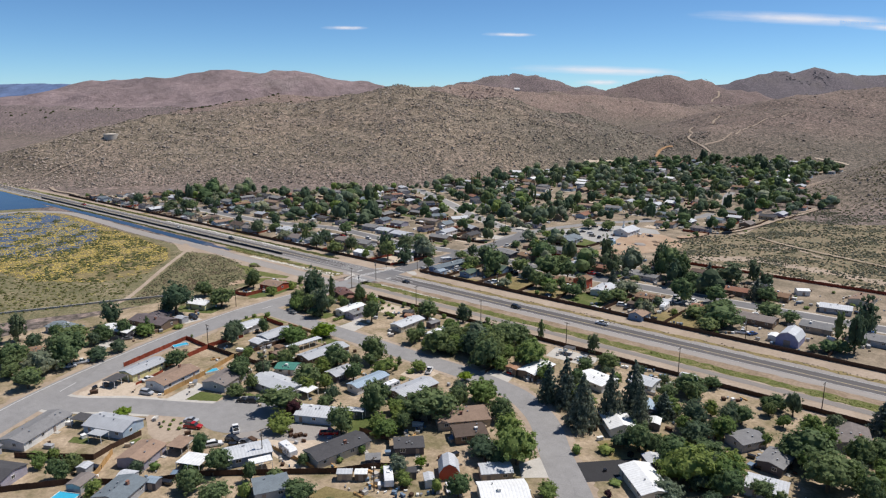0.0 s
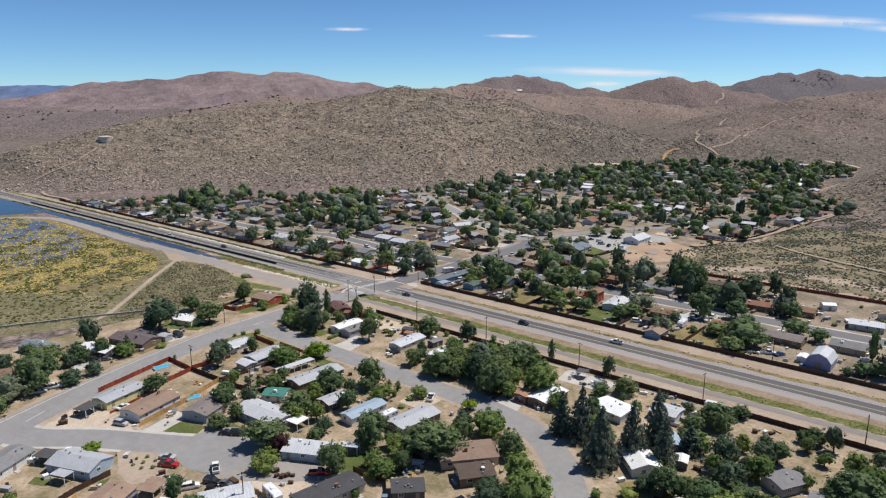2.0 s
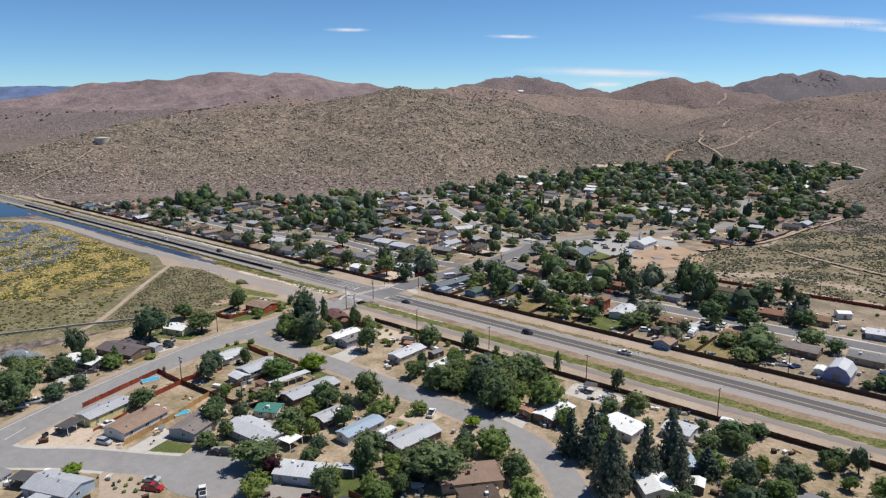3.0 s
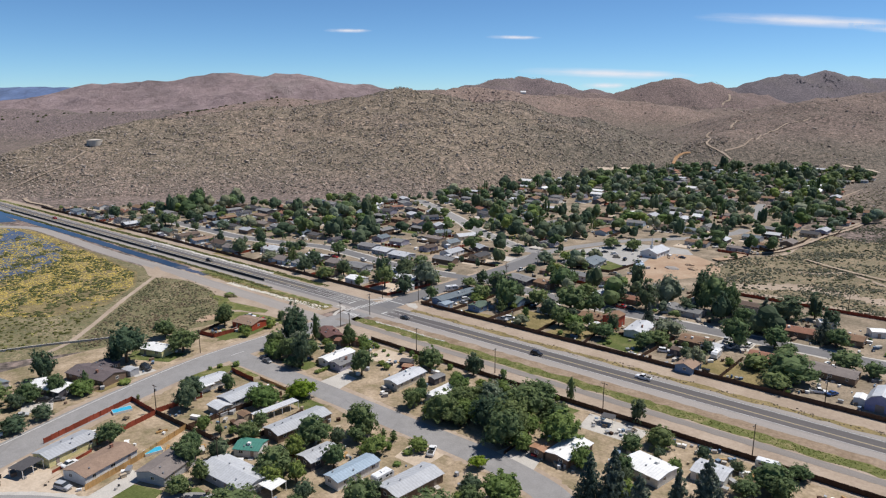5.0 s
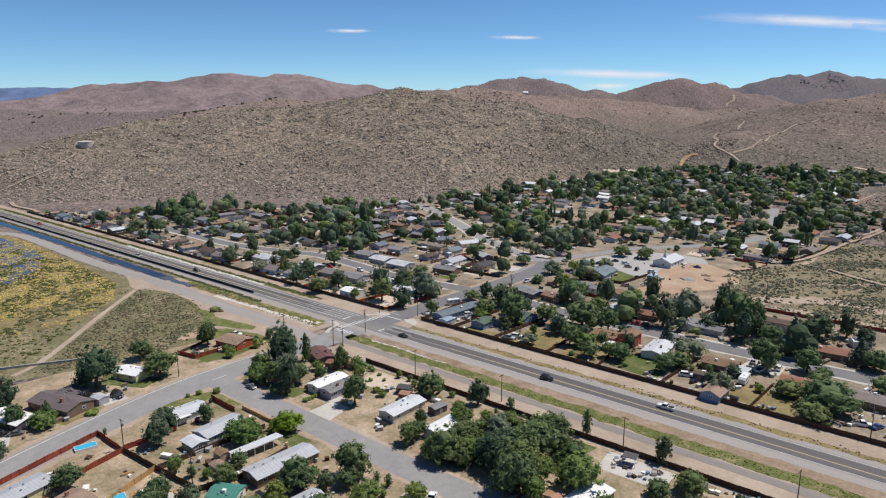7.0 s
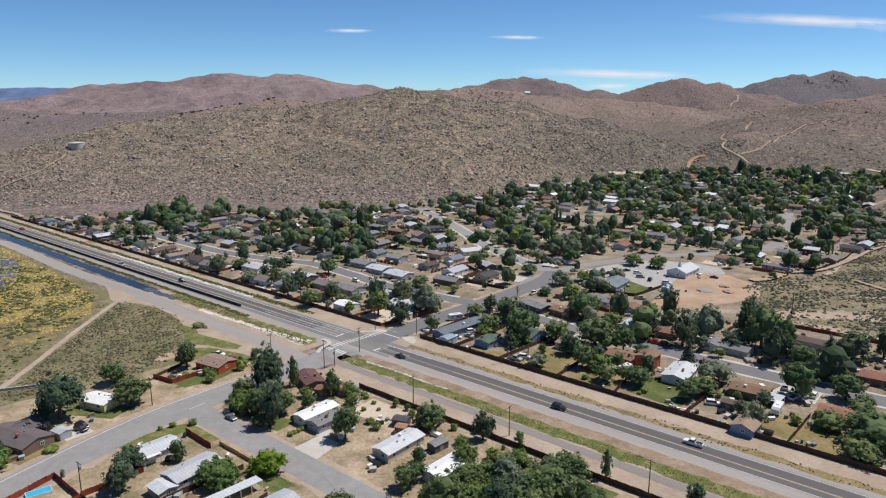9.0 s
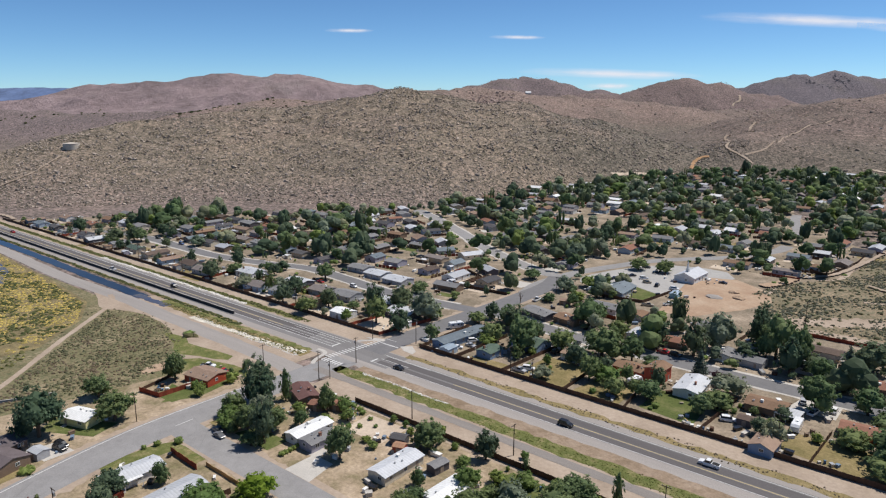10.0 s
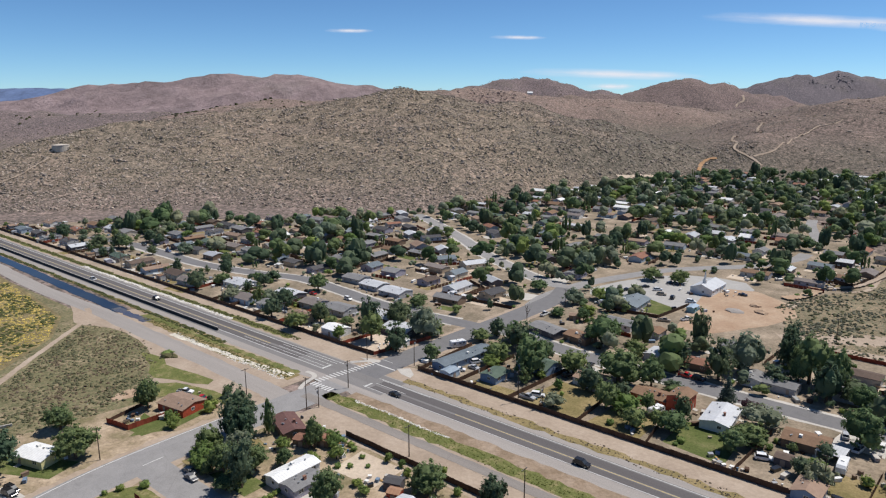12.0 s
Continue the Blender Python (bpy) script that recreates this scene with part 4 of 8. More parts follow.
TREE_NAME = dict(broad="shade_tree", tall="cottonwood", elm="elm", lime="small_tree", shade="dark_tree", olive="olive_tree", plum="plum_tree", thin="open_tree", column="poplar", shrub="shrub", spruce="spruce", bluespruce="blue_spruce", bare="dead_tree")
TREE_CAT = {k: ("shrub" if k == "shrub" else "tree") for k in CROWN}
PROTO = {}
TREE_SPOTS = []
TAKEN = []


def crown_mesh(kind, rng, far):
    n, blades, size, clump = CROWN[kind]
    if kind in ("spruce", "bluespruce"):
        cs, rs = [], []
        tiers = 14 if far == 2 else 26
        for i in range(tiers):
            f = (i + 0.5) / tiers
            ring = (1 - f) ** 0.8 * 0.46
            m = max(3, int((6 if far == 2 else 12) * (1 - f) + 3))
            for j in range(m):
                a = 2 * math.pi * (j + rng.uniform(0, 1)) / m
                q = ring * rng.uniform(0.5, 1.22)
                cs.append((q * math.cos(a), q * math.sin(a), 0.05 + 0.92 * f + rng.uniform(-0.035, 0.035) - 0.06 * q))
                rs.append(0.035 + 0.085 * (1 - f))
        return leaf_cloud("crown", np.array(cs), np.array(rs), 8 if far == 2 else 15, 0.058 if far == 2 else 0.036, M["needle"], rng, 0.45, [(0, 0, 0.06 + 0.11 * i, 0.25 - 0.03 * i, 0.12) for i in range(8)], 1, 0.2)
    rounded = kind in ("broad", "elm", "shade", "olive", "plum", "lime")
    if far == 1:
        n, blades, size, clump = int(n * 0.9), int(blades * 0.6), size * 0.9, clump * 0.8
    elif far == 2:
        n, blades, size, clump = max(10, int(n * 0.3)), 4, size * 1.15, clump * 0.8
    else:
        n, blades, size, clump = int(n * 1.05), int(blades * 0.9), size * 0.8, clump * 0.85
    cs, rs = [], []
    count = 3 if far == 2 else 6
    lobes = []
    for i in range(count):
        a = 2 * math.pi * i / (count - 1) + rng.uniform(-0.35, 0.35)
        q = rng.uniform(0.16, 0.26)
        lobes.append((q * math.cos(a), q * math.sin(a), rng.uniform(0.27, 0.6), rng.uniform(0.24, 0.32)))
    lobes[0] = (rng.uniform(-0.08, 0.08), rng.uniform(-0.08, 0.08), rng.uniform(0.6, 0.68), rng.uniform(0.27, 0.32))
    cores = []
    if rounded:
        k = 0.88 if far == 2 else 0.74
        cores = [(x, y, z, r * k, r * k * 0.97) for x, y, z, r in lobes]
    elif kind == "shrub":
        cores = [(0, 0, 0.4, 0.33, 0.36)]
    elif kind == "column":
        cores = [(0, 0, 0.3, 0.2, 0.24), (0, 0, 0.58, 0.19, 0.28)]
    elif kind in ("tall", "thin"):
        cores = [(0.16 * math.cos(i * 1.7), 0.16 * math.sin(i * 1.7), 0.5 - 0.04 * i, (0.17 if far == 2 else 0.13) if kind == "tall" else 0.06, (0.36 if far == 2 else 0.3) - 0.04 * i) for i in range(4)]
    while len(cs) < n:
        d = rng.normal(size=3)
        d /= np.linalg.norm(d)
        k = rng.uniform(0.72, 1.0)
        if rounded:
            lx, ly, lz, lr = lobes[len(cs) % count]
            i, m = len(cs) // count, max(1, n // count)
            up = 0.98 - 1.5 * min(1, (i + 0.5) / m)                # spread evenly over each bough's outside
            turn = i * 2.4 + len(cs) % count
            d = d * 0.22 + (math.cos(turn) * math.sqrt(max(0, 1 - up * up)), math.sin(turn) * math.sqrt(max(0, 1 - up * up)), up)
            k = rng.uniform(0.84, 1.04)
            p = (lx + d[0] * lr * k, ly + d[1] * lr * k, max(0.05, lz + d[2] * lr * 0.95 * k))
        elif kind == "shrub":
            p = (d[0] * 0.38 * k, d[1] * 0.38 * k, max(0.1, 0.42 + d[2] * 0.42 * k))
        elif kind == "column":
            z = 0.1 + 0.82 * len(cs) / n
            w = 0.36 * math.sin(math.pi * min(1, 0.12 + 0.9 * z)) ** 0.7
            p = (d[0] * w, d[1] * w, z)
        elif kind == "bare":
            p = (d[0] * 0.3, d[1] * 0.3, 0.75 + d[2] * 0.15)
        else:
            i = len(cs) % 4
            lx, ly = 0.2 * math.cos(i * 1.7), 0.2 * math.sin(i * 1.7)
            z = rng.uniform(0.14, 0.93 - 0.07 * i)
            w = 0.25 * math.sin(math.pi * min(0.97, 0.16 + 0.8 * z)) ** 0.6
            p = (lx * (1 - z * 0.4) + d[0] * w, ly * (1 - z * 0.4) + d[1] * w, z)
        cs.append(p)
        rs.append(clump * rng.uniform(0.65, 1.15))
    if kind in ("column",):
        rs = [r * 0.8 for r in rs]
    return leaf_cloud("crown", np.array(cs), np.array(rs), blades, size, M[LEAVES[kind]], rng, 0.8, cores, 2)


SEGMENTS = [(a[i], a[i + 1], h) for a, h in ROAD_LINES for i in range(len(a) - 1)]
SEG_A, SEG_B, SEG_H = (np.array([s[k] for s in SEGMENTS]) for k in range(3))


def road_gap(x, y):
    """How far a place is from the nearest street's edge."""
    d = SEG_B - SEG_A
    p = np.array((x, y))
    t = np.clip(((p - SEG_A) * d).sum(1) / ((d * d).sum(1) + 1e-9), 0, 1)
    return float((np.hypot(*(p - SEG_A - d * t[:, None]).T) - SEG_H).min())


def tree(kind, x, y, tall, wide, far=None, heap=None):
    """A tree or shrub of that height and spread, standing at a place. far: 0 to 2, how coarse its leaves are."""
    if road_gap(x, y) < 0.4 or -24.5 < y < 19.4 and x > 9 or any(math.hypot(x - a, y - b) < r * 0.38 for a, b, r in TAKEN):
        return None                                        # never in a street or on a house
    far = far if far is not None else 0 if y < -25 else 1
    key = (kind, far, random.randrange(3 if kind in ("broad", "tall", "elm", "spruce") else 2))
    if key not in PROTO:
        rng = np.random.RandomState(sum(map(ord, kind)) + 31 * key[2] + 7 * far)
        limbs = {"spruce": 0, "bluespruce": 0, "shrub": 3, "bare": 9, "thin": 7, "column": 3}.get(kind, 5)
        PROTO[key] = (trunk_mesh(rng, 0.86 if kind != "shrub" else 0.5, 0.26, limbs, {"spruce": 0.035, "shrub": 0.03, "bare": 0.03, "thin": 0.03}.get(kind, 0.045)), crown_mesh(kind, rng, far))
    trunk, crown = PROTO[key]
    TREE_SPOTS.append((x, y))
    tall = tall if kind == "shrub" else max(tall, wide * 0.7)
    z = max(0.0, float(height(x, y)))
    tall = tall * 1.05 if heap is not None else tall
    wide = wide * 1.25 if heap is not None else wide * 1.12 if y > 19 else wide
    where = Matrix.LocRotScale((x, y, z), Euler((0, 0, random.uniform(0, 6.28))), (wide * random.uniform(0.94, 1.1), wide * random.uniform(0.94, 1.1), tall))
    if heap is not None:
        k = random.random()
        heap.add_mesh(crown, where, k)
        return None
    ob = new(TREE_NAME[kind])
    ob.matrix_basis = where
    tagged(ob, TREE_LABEL[kind], TREE_CAT[kind], "yard trees" if kind != "shrub" else "garden shrubs")
    part("trunk", trunk, ob)
    part("crown", crown, ob)
    return ob


# ---- homes ----
def window_meshes():
    bm = bmesh.new()
    for b in ((-0.62, 0.62, -0.05, 0.02, -0.52, -0.44), (-0.62, 0.62, -0.05, 0.02, 0.44, 0.52), (-0.62, -0.54, -0.05, 0.02, -0.44, 0.44), (0.54, 0.62, -0.05, 0.02, -0.44, 0.44), (-0.03, 0.03, -0.04, 0.02, -0.44, 0.44)):
        block(bm, *b)
    return bm_mesh("window", bm, M["trim"]), cubes("pane", M["glass"], (-0.54, 0.54, -0.015, 0.02, -0.44, 0.44))


WINDOW, PANE = window_meshes()
DOOR = cubes("door", M["door"], (-0.48, 0.48, -0.05, 0.02, 0.0, 2.02), (0.34, 0.4, -0.09, -0.05, 0.95, 1.05))
VENT = cubes("roof_vent", M["steel"], (-0.16, 0.16, -0.16, 0.16, -0.15, 0.3), (-0.22, 0.22, -0.22, 0.22, 0.3, 0.36))
STEPS = cubes("steps", M["concrete"], (-0.7, 0.7, -1.5, -0.05, 0, 0.25), (-0.7, 0.7, -0.8, -0.05, 0.25, 0.5))
COOLER = cubes("roof_cooler", M["trim"], (-0.45, 0.45, -0.45, 0.45, -0.2, 0.65), (-0.38, 0.38, -0.48, 0.48, 0.0, 0.5))
CHIMNEY = cubes("chimney", plain("chimney_brick", (0.26, 0.13, 0.09), 0.9), (-0.4, 0.4, -0.3, 0.3, -0.6, 0.9), (-0.46, 0.46, -0.36, 0.36, 0.9, 1.0))
ROOF_WORD = dict(grey="grey shingle", charcoal="charcoal shingle", tan="tan shingle", brown="brown shingle", red="red-brown shingle", green="green shingle", mauve="weathered brown-grey shingle", slate="blue-grey shingle", umber="dark brown shingle", maroon="dark maroon shingle", plum="purple-grey shingle",
                 white="white metal", silver="grey metal", pale="pale grey metal", sky="light blue metal", sea="sea-green metal", orange="rust-orange metal", steelblue="blue steel")


def gable_walls(L, W, eave, rise, mat):
    l, w, k = L / 2, W / 2, rise
    vs = [(-l, -w, 0), (l, -w, 0), (l, w, 0), (-l, w, 0), (-l, -w, eave), (l, -w, eave), (l, w, eave), (-l, w, eave), (-l, 0, eave + k), (l, 0, eave + k)]
    fs = [(0, 1, 5, 4), (2, 3, 7, 6), (1, 2, 6, 9, 5), (3, 0, 4, 8, 7), (3, 2, 1, 0)]
    return mesh_of("wall", vs, fs, mat)


def gable_roof(L, W, eave, rise, mat, over=0.4, thick=0.14):
    l, w = L / 2 + over * 0.7, W / 2 + over
    k = rise / (W / 2)
    e, r = eave + 0.02 - over * k, eave + 0.02 + rise
    bm = bmesh.new()
    prof = [(-w, e), (0, r), (w, e), (w, e + thick), (0.0, r + thick), (-w, e + thick)]
    ends = [[bm.verts.new((x, y, z)) for y, z in prof] for x in (-l, l)]
    for i in range(6):
        j = (i + 1) % 6
        bm.faces.new((ends[0][i], ends[0][j], ends[1][j], ends[1][i]))
    for q in ((0, 1, 4, 5), (1, 2, 3, 4)):
        bm.faces.new([ends[0][i] for i in reversed(q)])
        bm.faces.new([ends[1][i] for i in q])
    bmesh.ops.recalc_face_normals(bm, faces=bm.faces[:])
    return bm_mesh("roof", bm, mat)


def openings(ob, L, W, eave, full):
    """Windows and doors along the walls of a home."""
    top = min(eave - 0.75, 1.75)
    n = max(2, int(L / 4.2))
    for s in (-1, 1):
        at_door = random.randrange(n)
        for i in range(n):
            x = -L / 2 + L * (i + 0.5) / n + random.uniform(-0.3, 0.3)
            turn = pose(x, s * (W / 2 + 0.02), 0, 0, 0, 0 if s < 0 else 180)
            if i == at_door and (full or s < 0):
                part("door", DOOR, ob, at=turn @ pose(0, 0, 0.02))
                if full:
                    part("steps", STEPS, ob, "concrete steps", turn @ pose(0, 0, -0.02 + 0.02) @ Matrix.Diagonal((1, 1, 0.5, 1)))
            elif full or (s < 0 and i % 2 == 0):
                w = part("window", WINDOW if full else PANE, ob, at=turn @ pose(0, 0, top) @ Matrix.Diagonal((random.uniform(0.8, 1.35), 1, random.uniform(0.85, 1.15), 1)))
                if full:
                    part("pane", PANE, w)
    for s in (-1, 1):
        if full or s < 0:
            w = part("window", WINDOW if full else PANE, ob, at=pose(s * (L / 2 + 0.02), random.uniform(-0.2, 0.2) * W, top, 0, 0, 90 * s))
            if full:
                part("pane", PANE, w)


def home(x, y, L, W, turn, wall, roof, eave=2.6, slope=0.22, name="mobile_home", full=True, label="", extras=True):
    """A single-storey home: siding walls, pitched roof, windows, doors and roof fittings."""
    rise = W / 2 * slope
    ob = new(name)
    ob.matrix_basis = pose(x, y, max(0.0, float(height(x, y))), 0, 0, turn)
    long_word = "long narrow" if L > 2.1 * W else "single-storey"
    tagged(ob, label or f"{long_word} {wall.replace('_', ' ')} home with {ROOF_WORD[roof]} roof", "house", "houses of the town")
    part("wall", gable_walls(L, W, eave, rise, WALL[wall]), ob)
    part("roof", gable_roof(L, W, eave, rise, ROOF[roof]), ob)
    openings(ob, L, W, eave, full)
    if extras:
        for _ in range(random.randint(2, 4) if full else random.randint(0, 1)):
            px, py = random.uniform(-0.42, 0.42) * L, random.uniform(-0.38, 0.38) * W
            part("roof_vent", VENT, ob, at=pose(px, py, eave + 0.16 + rise * (1 - abs(py) / (W / 2))))
        if random.random() < (0.5 if full else 0.3):
            px, py = random.uniform(-0.3, 0.3) * L, random.choice((-1, 1)) * 0.18 * W
            part("roof_cooler" if random.random() < 0.6 else "chimney", COOLER if random.random() < 0.6 else CHIMNEY, ob, at=pose(px, py, eave + 0.16 + rise * (1 - abs(py) / (W / 2))))
    TAKEN.append((x, y, max(L, W) / 2))
    return ob


def shed(x, y, L, W, turn, wall, roof, eave=2.2, slope=0.25, label=""):
    ob = new("shed")
    ob.matrix_basis = pose(x, y, 0.03, 0, 0, turn)
    tagged(ob, label or f"small {wall.replace('_', ' ')} garden shed with {ROOF_WORD[roof]} roof", "shed", "garden sheds")
    part("wall", gable_walls(L, W, eave, W / 2 * slope, WALL[wall]), ob)
    part("roof", gable_roof(L, W, eave, W / 2 * slope, ROOF[roof], 0.2, 0.1), ob)
    part("door", DOOR, ob, at=pose(0, -W / 2 - 0.02, 0.0) @ Matrix.Diagonal((1.3, 1, 0.92, 1)))
    TAKEN.append((x, y, max(L, W) / 2))
    return ob


def canopy(x, y, L, W, turn, roof, tall=2.5, label=""):
    """An open carport or patio roof on posts."""
    ob = new("carport")
    ob.matrix_basis = pose(x, y, 0.03, 0, 0, turn)
    tagged(ob, label or f"open carport on posts with {ROOF_WORD[roof]} roof", "carport", "carports")
    bm = bmesh.new()
    block(bm, -L / 2, L / 2, -W / 2, W / 2, tall, tall + 0.14)
    me = bm_mesh("roof", bm, ROOF[roof])
    part("roof", me, ob, at=pose(0, 0, 0, random.choice((-2, 2)), 0, 0))
    post = cubes("post", M["trim"], (-0.07, 0.07, -0.07, 0.07, 0, tall + 0.02))
    n = max(2, int(L / 3) + 1)
    for i in range(n):
        for s in (-1, 1):
            part("post", post, ob, at=pose(-L / 2 + 0.2 + (L - 0.4) * i / (n - 1), s * (W / 2 - 0.2), 0))
    TAKEN.append((x, y, max(L, W) / 2))
    return ob


def gambrel(x, y, L, W, turn, wall, roof, tall, label):
    """A barn with a double-pitched roof."""
    ob = new("barn")
    ob.matrix_basis = pose(x, y, 0.03, 0, 0, turn)
    tagged(ob, label, "barn")
    w, e = W / 2, tall * 0.5
    prof = [(-w, 0), (-w, e), (-w * 0.62, tall * 0.83), (0, tall), (w * 0.62, tall * 0.83), (w, e), (w, 0)]
    vs = [(s * L / 2, py, pz) for s in (-1, 1) for py, pz in prof]
    part("wall", mesh_of("wall", vs, [(6, 5, 4, 3, 2, 1, 0), (7, 8, 9, 10, 11, 12, 13), (0, 1, 8, 7), (6, 13, 12, 5)], WALL[wall]), ob)
    bm = bmesh.new()
    out = [(-w - 0.2, e - 0.2), (-w * 0.64, tall * 0.85), (0, tall + 0.08), (w * 0.64, tall * 0.85), (w + 0.2, e - 0.2)]
    inn = [(-w - 0.1, e - 0.25), (-w * 0.6, tall * 0.81), (0, tall), (w * 0.6, tall * 0.81), (w + 0.1, e - 0.25)]
    ring = out + inn[::-1]
    ends = [[bm.verts.new((s * (L / 2 + 0.25), a, b)) for a, b in ring] for s in (-1, 1)]
    for i in range(10):
        bm.faces.new((ends[0][i], ends[0][(i + 1) % 10], ends[1][(i + 1) % 10], ends[1][i]))
    for i in range(4):
        for q in ends:
            bm.faces.new((q[i], q[i + 1], q[8 - i], q[9 - i]))
    bmesh.ops.recalc_face_normals(bm, faces=bm.faces[:])
    part("roof", bm_mesh("roof", bm, ROOF[roof]), ob)
    part("door", DOOR, ob, at=pose(-L / 2 - 0.02, 0, 0, 0, 0, -90) @ Matrix.Diagonal((2.6, 1, 1.3, 1)))
    TAKEN.append((x, y, max(L, W) / 2))
    return ob


# ---- vehicles ----
def loft(bm, rings):
    """Skin between cross rings of equal count, with both ends closed."""
    rows = [[bm.verts.new(p) for p in r] for r in rings]
    n = len(rows[0])
    for a, b in zip(rows, rows[1:]):
        for i in range(n):
            bm.faces.new((a[i], a[(i + 1) % n], b[(i + 1) % n], b[i]))
    bm.faces.new(rows[0][::-1])
    bm.faces.new(rows[-1])
    bmesh.ops.recalc_face_normals(bm, faces=bm.faces[:])


def wheel_mesh():
    bm = bmesh.new()
    bmesh.ops.create_cone(bm, cap_ends=True, segments=14, radius1=0.34, radius2=0.34, depth=0.24, matrix=Matrix.Rotation(math.pi / 2, 4, "X"))
    bm2 = bmesh.new()
    bmesh.ops.create_cone(bm2, cap_ends=True, segments=12, radius1=0.2, radius2=0.2, depth=0.26, matrix=Matrix.Rotation(math.pi / 2, 4, "X"))
    return bm_mesh("tyre", bm, M["tyre"]), bm_mesh("rim", bm2, M["rim"])


TYRE, RIM = wheel_mesh()
LIGHTS = cubes("headlight", plain("lamp_lens", (0.8, 0.8, 0.78), 0.15), (-0.03, 0.03, -0.18, 0.18, -0.08, 0.08))
TAIL = cubes("tail_light", plain("tail_lens", (0.4, 0.02, 0.02), 0.2), (-0.03, 0.03, -0.12, 0.12, -0.12, 0.12))
CAR_MADE = {}


def ring_at(x, half, lo, hi):
    return [(x, -half, lo), (x, half, lo), (x, half * 1.02, (lo + hi) / 2), (x, half * 0.94, hi), (x, -half * 0.94, hi), (x, -half * 1.02, (lo + hi) / 2)]


def vehicle(kind, color, x, y, turn, z=0.09):
    """A car, estate or pickup of that colour, with cabin, glass, lamps and wheels."""
    key = (kind, color)
    if key in CAR_MADE:
        return copy_thing(CAR_MADE[key], pose(x, y, z, 0, 0, turn))
    L, Wd = {"pickup": (5.7, 1.95), "suv": (4.8, 1.9), "car": (4.5, 1.78)}[kind]
    hood = {"pickup": 1.08, "suv": 1.08, "car": 0.9}[kind]
    top = {"pickup": 1.82, "suv": 1.78, "car": 1.44}[kind]
    ob = new({"pickup": "pickup_truck", "suv": "suv", "car": "car"}[kind])
    ob.matrix_basis = pose(x, y, z, 0, 0, turn)
    tagged(ob, f"parked {color} {'pickup truck' if kind == 'pickup' else 'estate car' if kind == 'suv' else 'saloon car'} on the ground", "car", "parked vehicles")
    bm = bmesh.new()
    h, w = L / 2, Wd / 2
    loft(bm, [ring_at(-h, w * 0.9, 0.42, hood - 0.12), ring_at(-h + 0.15, w, 0.3, hood), ring_at(0, w, 0.26, hood + 0.02), ring_at(h - 0.9, w, 0.28, hood - 0.02), ring_at(h - 0.12, w * 0.95, 0.32, hood - 0.16), ring_at(h, w * 0.86, 0.42, hood - 0.26)])
    part("body", bm_mesh("body", bm, CAR[color]), ob)
    c0, c1 = {"pickup": (-0.6, 1.35), "suv": (-h + 0.2, 1.15), "car": (-h + 0.9, 1.05)}[kind]
    slant = {"pickup": 0.25, "suv": 0.35, "car": 0.75}[kind]
    bm = bmesh.new()
    loft(bm, [[(c0, -w * 0.94, hood - 0.02), (c1 + 0.1, -w * 0.94, hood - 0.02), (c1 + 0.1, w * 0.94, hood - 0.02), (c0, w * 0.94, hood - 0.02)],
              [(c0 + slant, -w * 0.8, top - 0.07), (c1 - 0.62, -w * 0.8, top - 0.07), (c1 - 0.62, w * 0.8, top - 0.07), (c0 + slant, w * 0.8, top - 0.07)]])
    part("cabin_glass", bm_mesh("cabin_glass", bm, M["glass"]), ob)
    part("roof", cubes("roof", CAR[color], (c0 + slant - 0.04, c1 - 0.58, -w * 0.82, w * 0.82, top - 0.07, top)), ob)
    if kind == "pickup":
        part("cargo_bed", cubes("cargo_bed", M["tyre"], (-h + 0.2, -0.72, -w * 0.82, w * 0.82, hood - 0.1, hood + 0.03)), ob, "black open cargo bed")
    for sx in (-0.31, 0.31):
        for sy in (-1, 1):
            wh = part("wheel", TYRE, ob, at=pose(sx * L, sy * (w - 0.1), 0.34))
            part("rim", RIM, wh)
    for sy in (-1, 1):
        part("headlight", LIGHTS, ob, at=pose(h - 0.06, sy * w * 0.62, hood - 0.3))
        part("tail_light", TAIL, ob, at=pose(-h + 0.03, sy * w * 0.75, hood - 0.3))
    CAR_MADE[key] = ob
    return ob


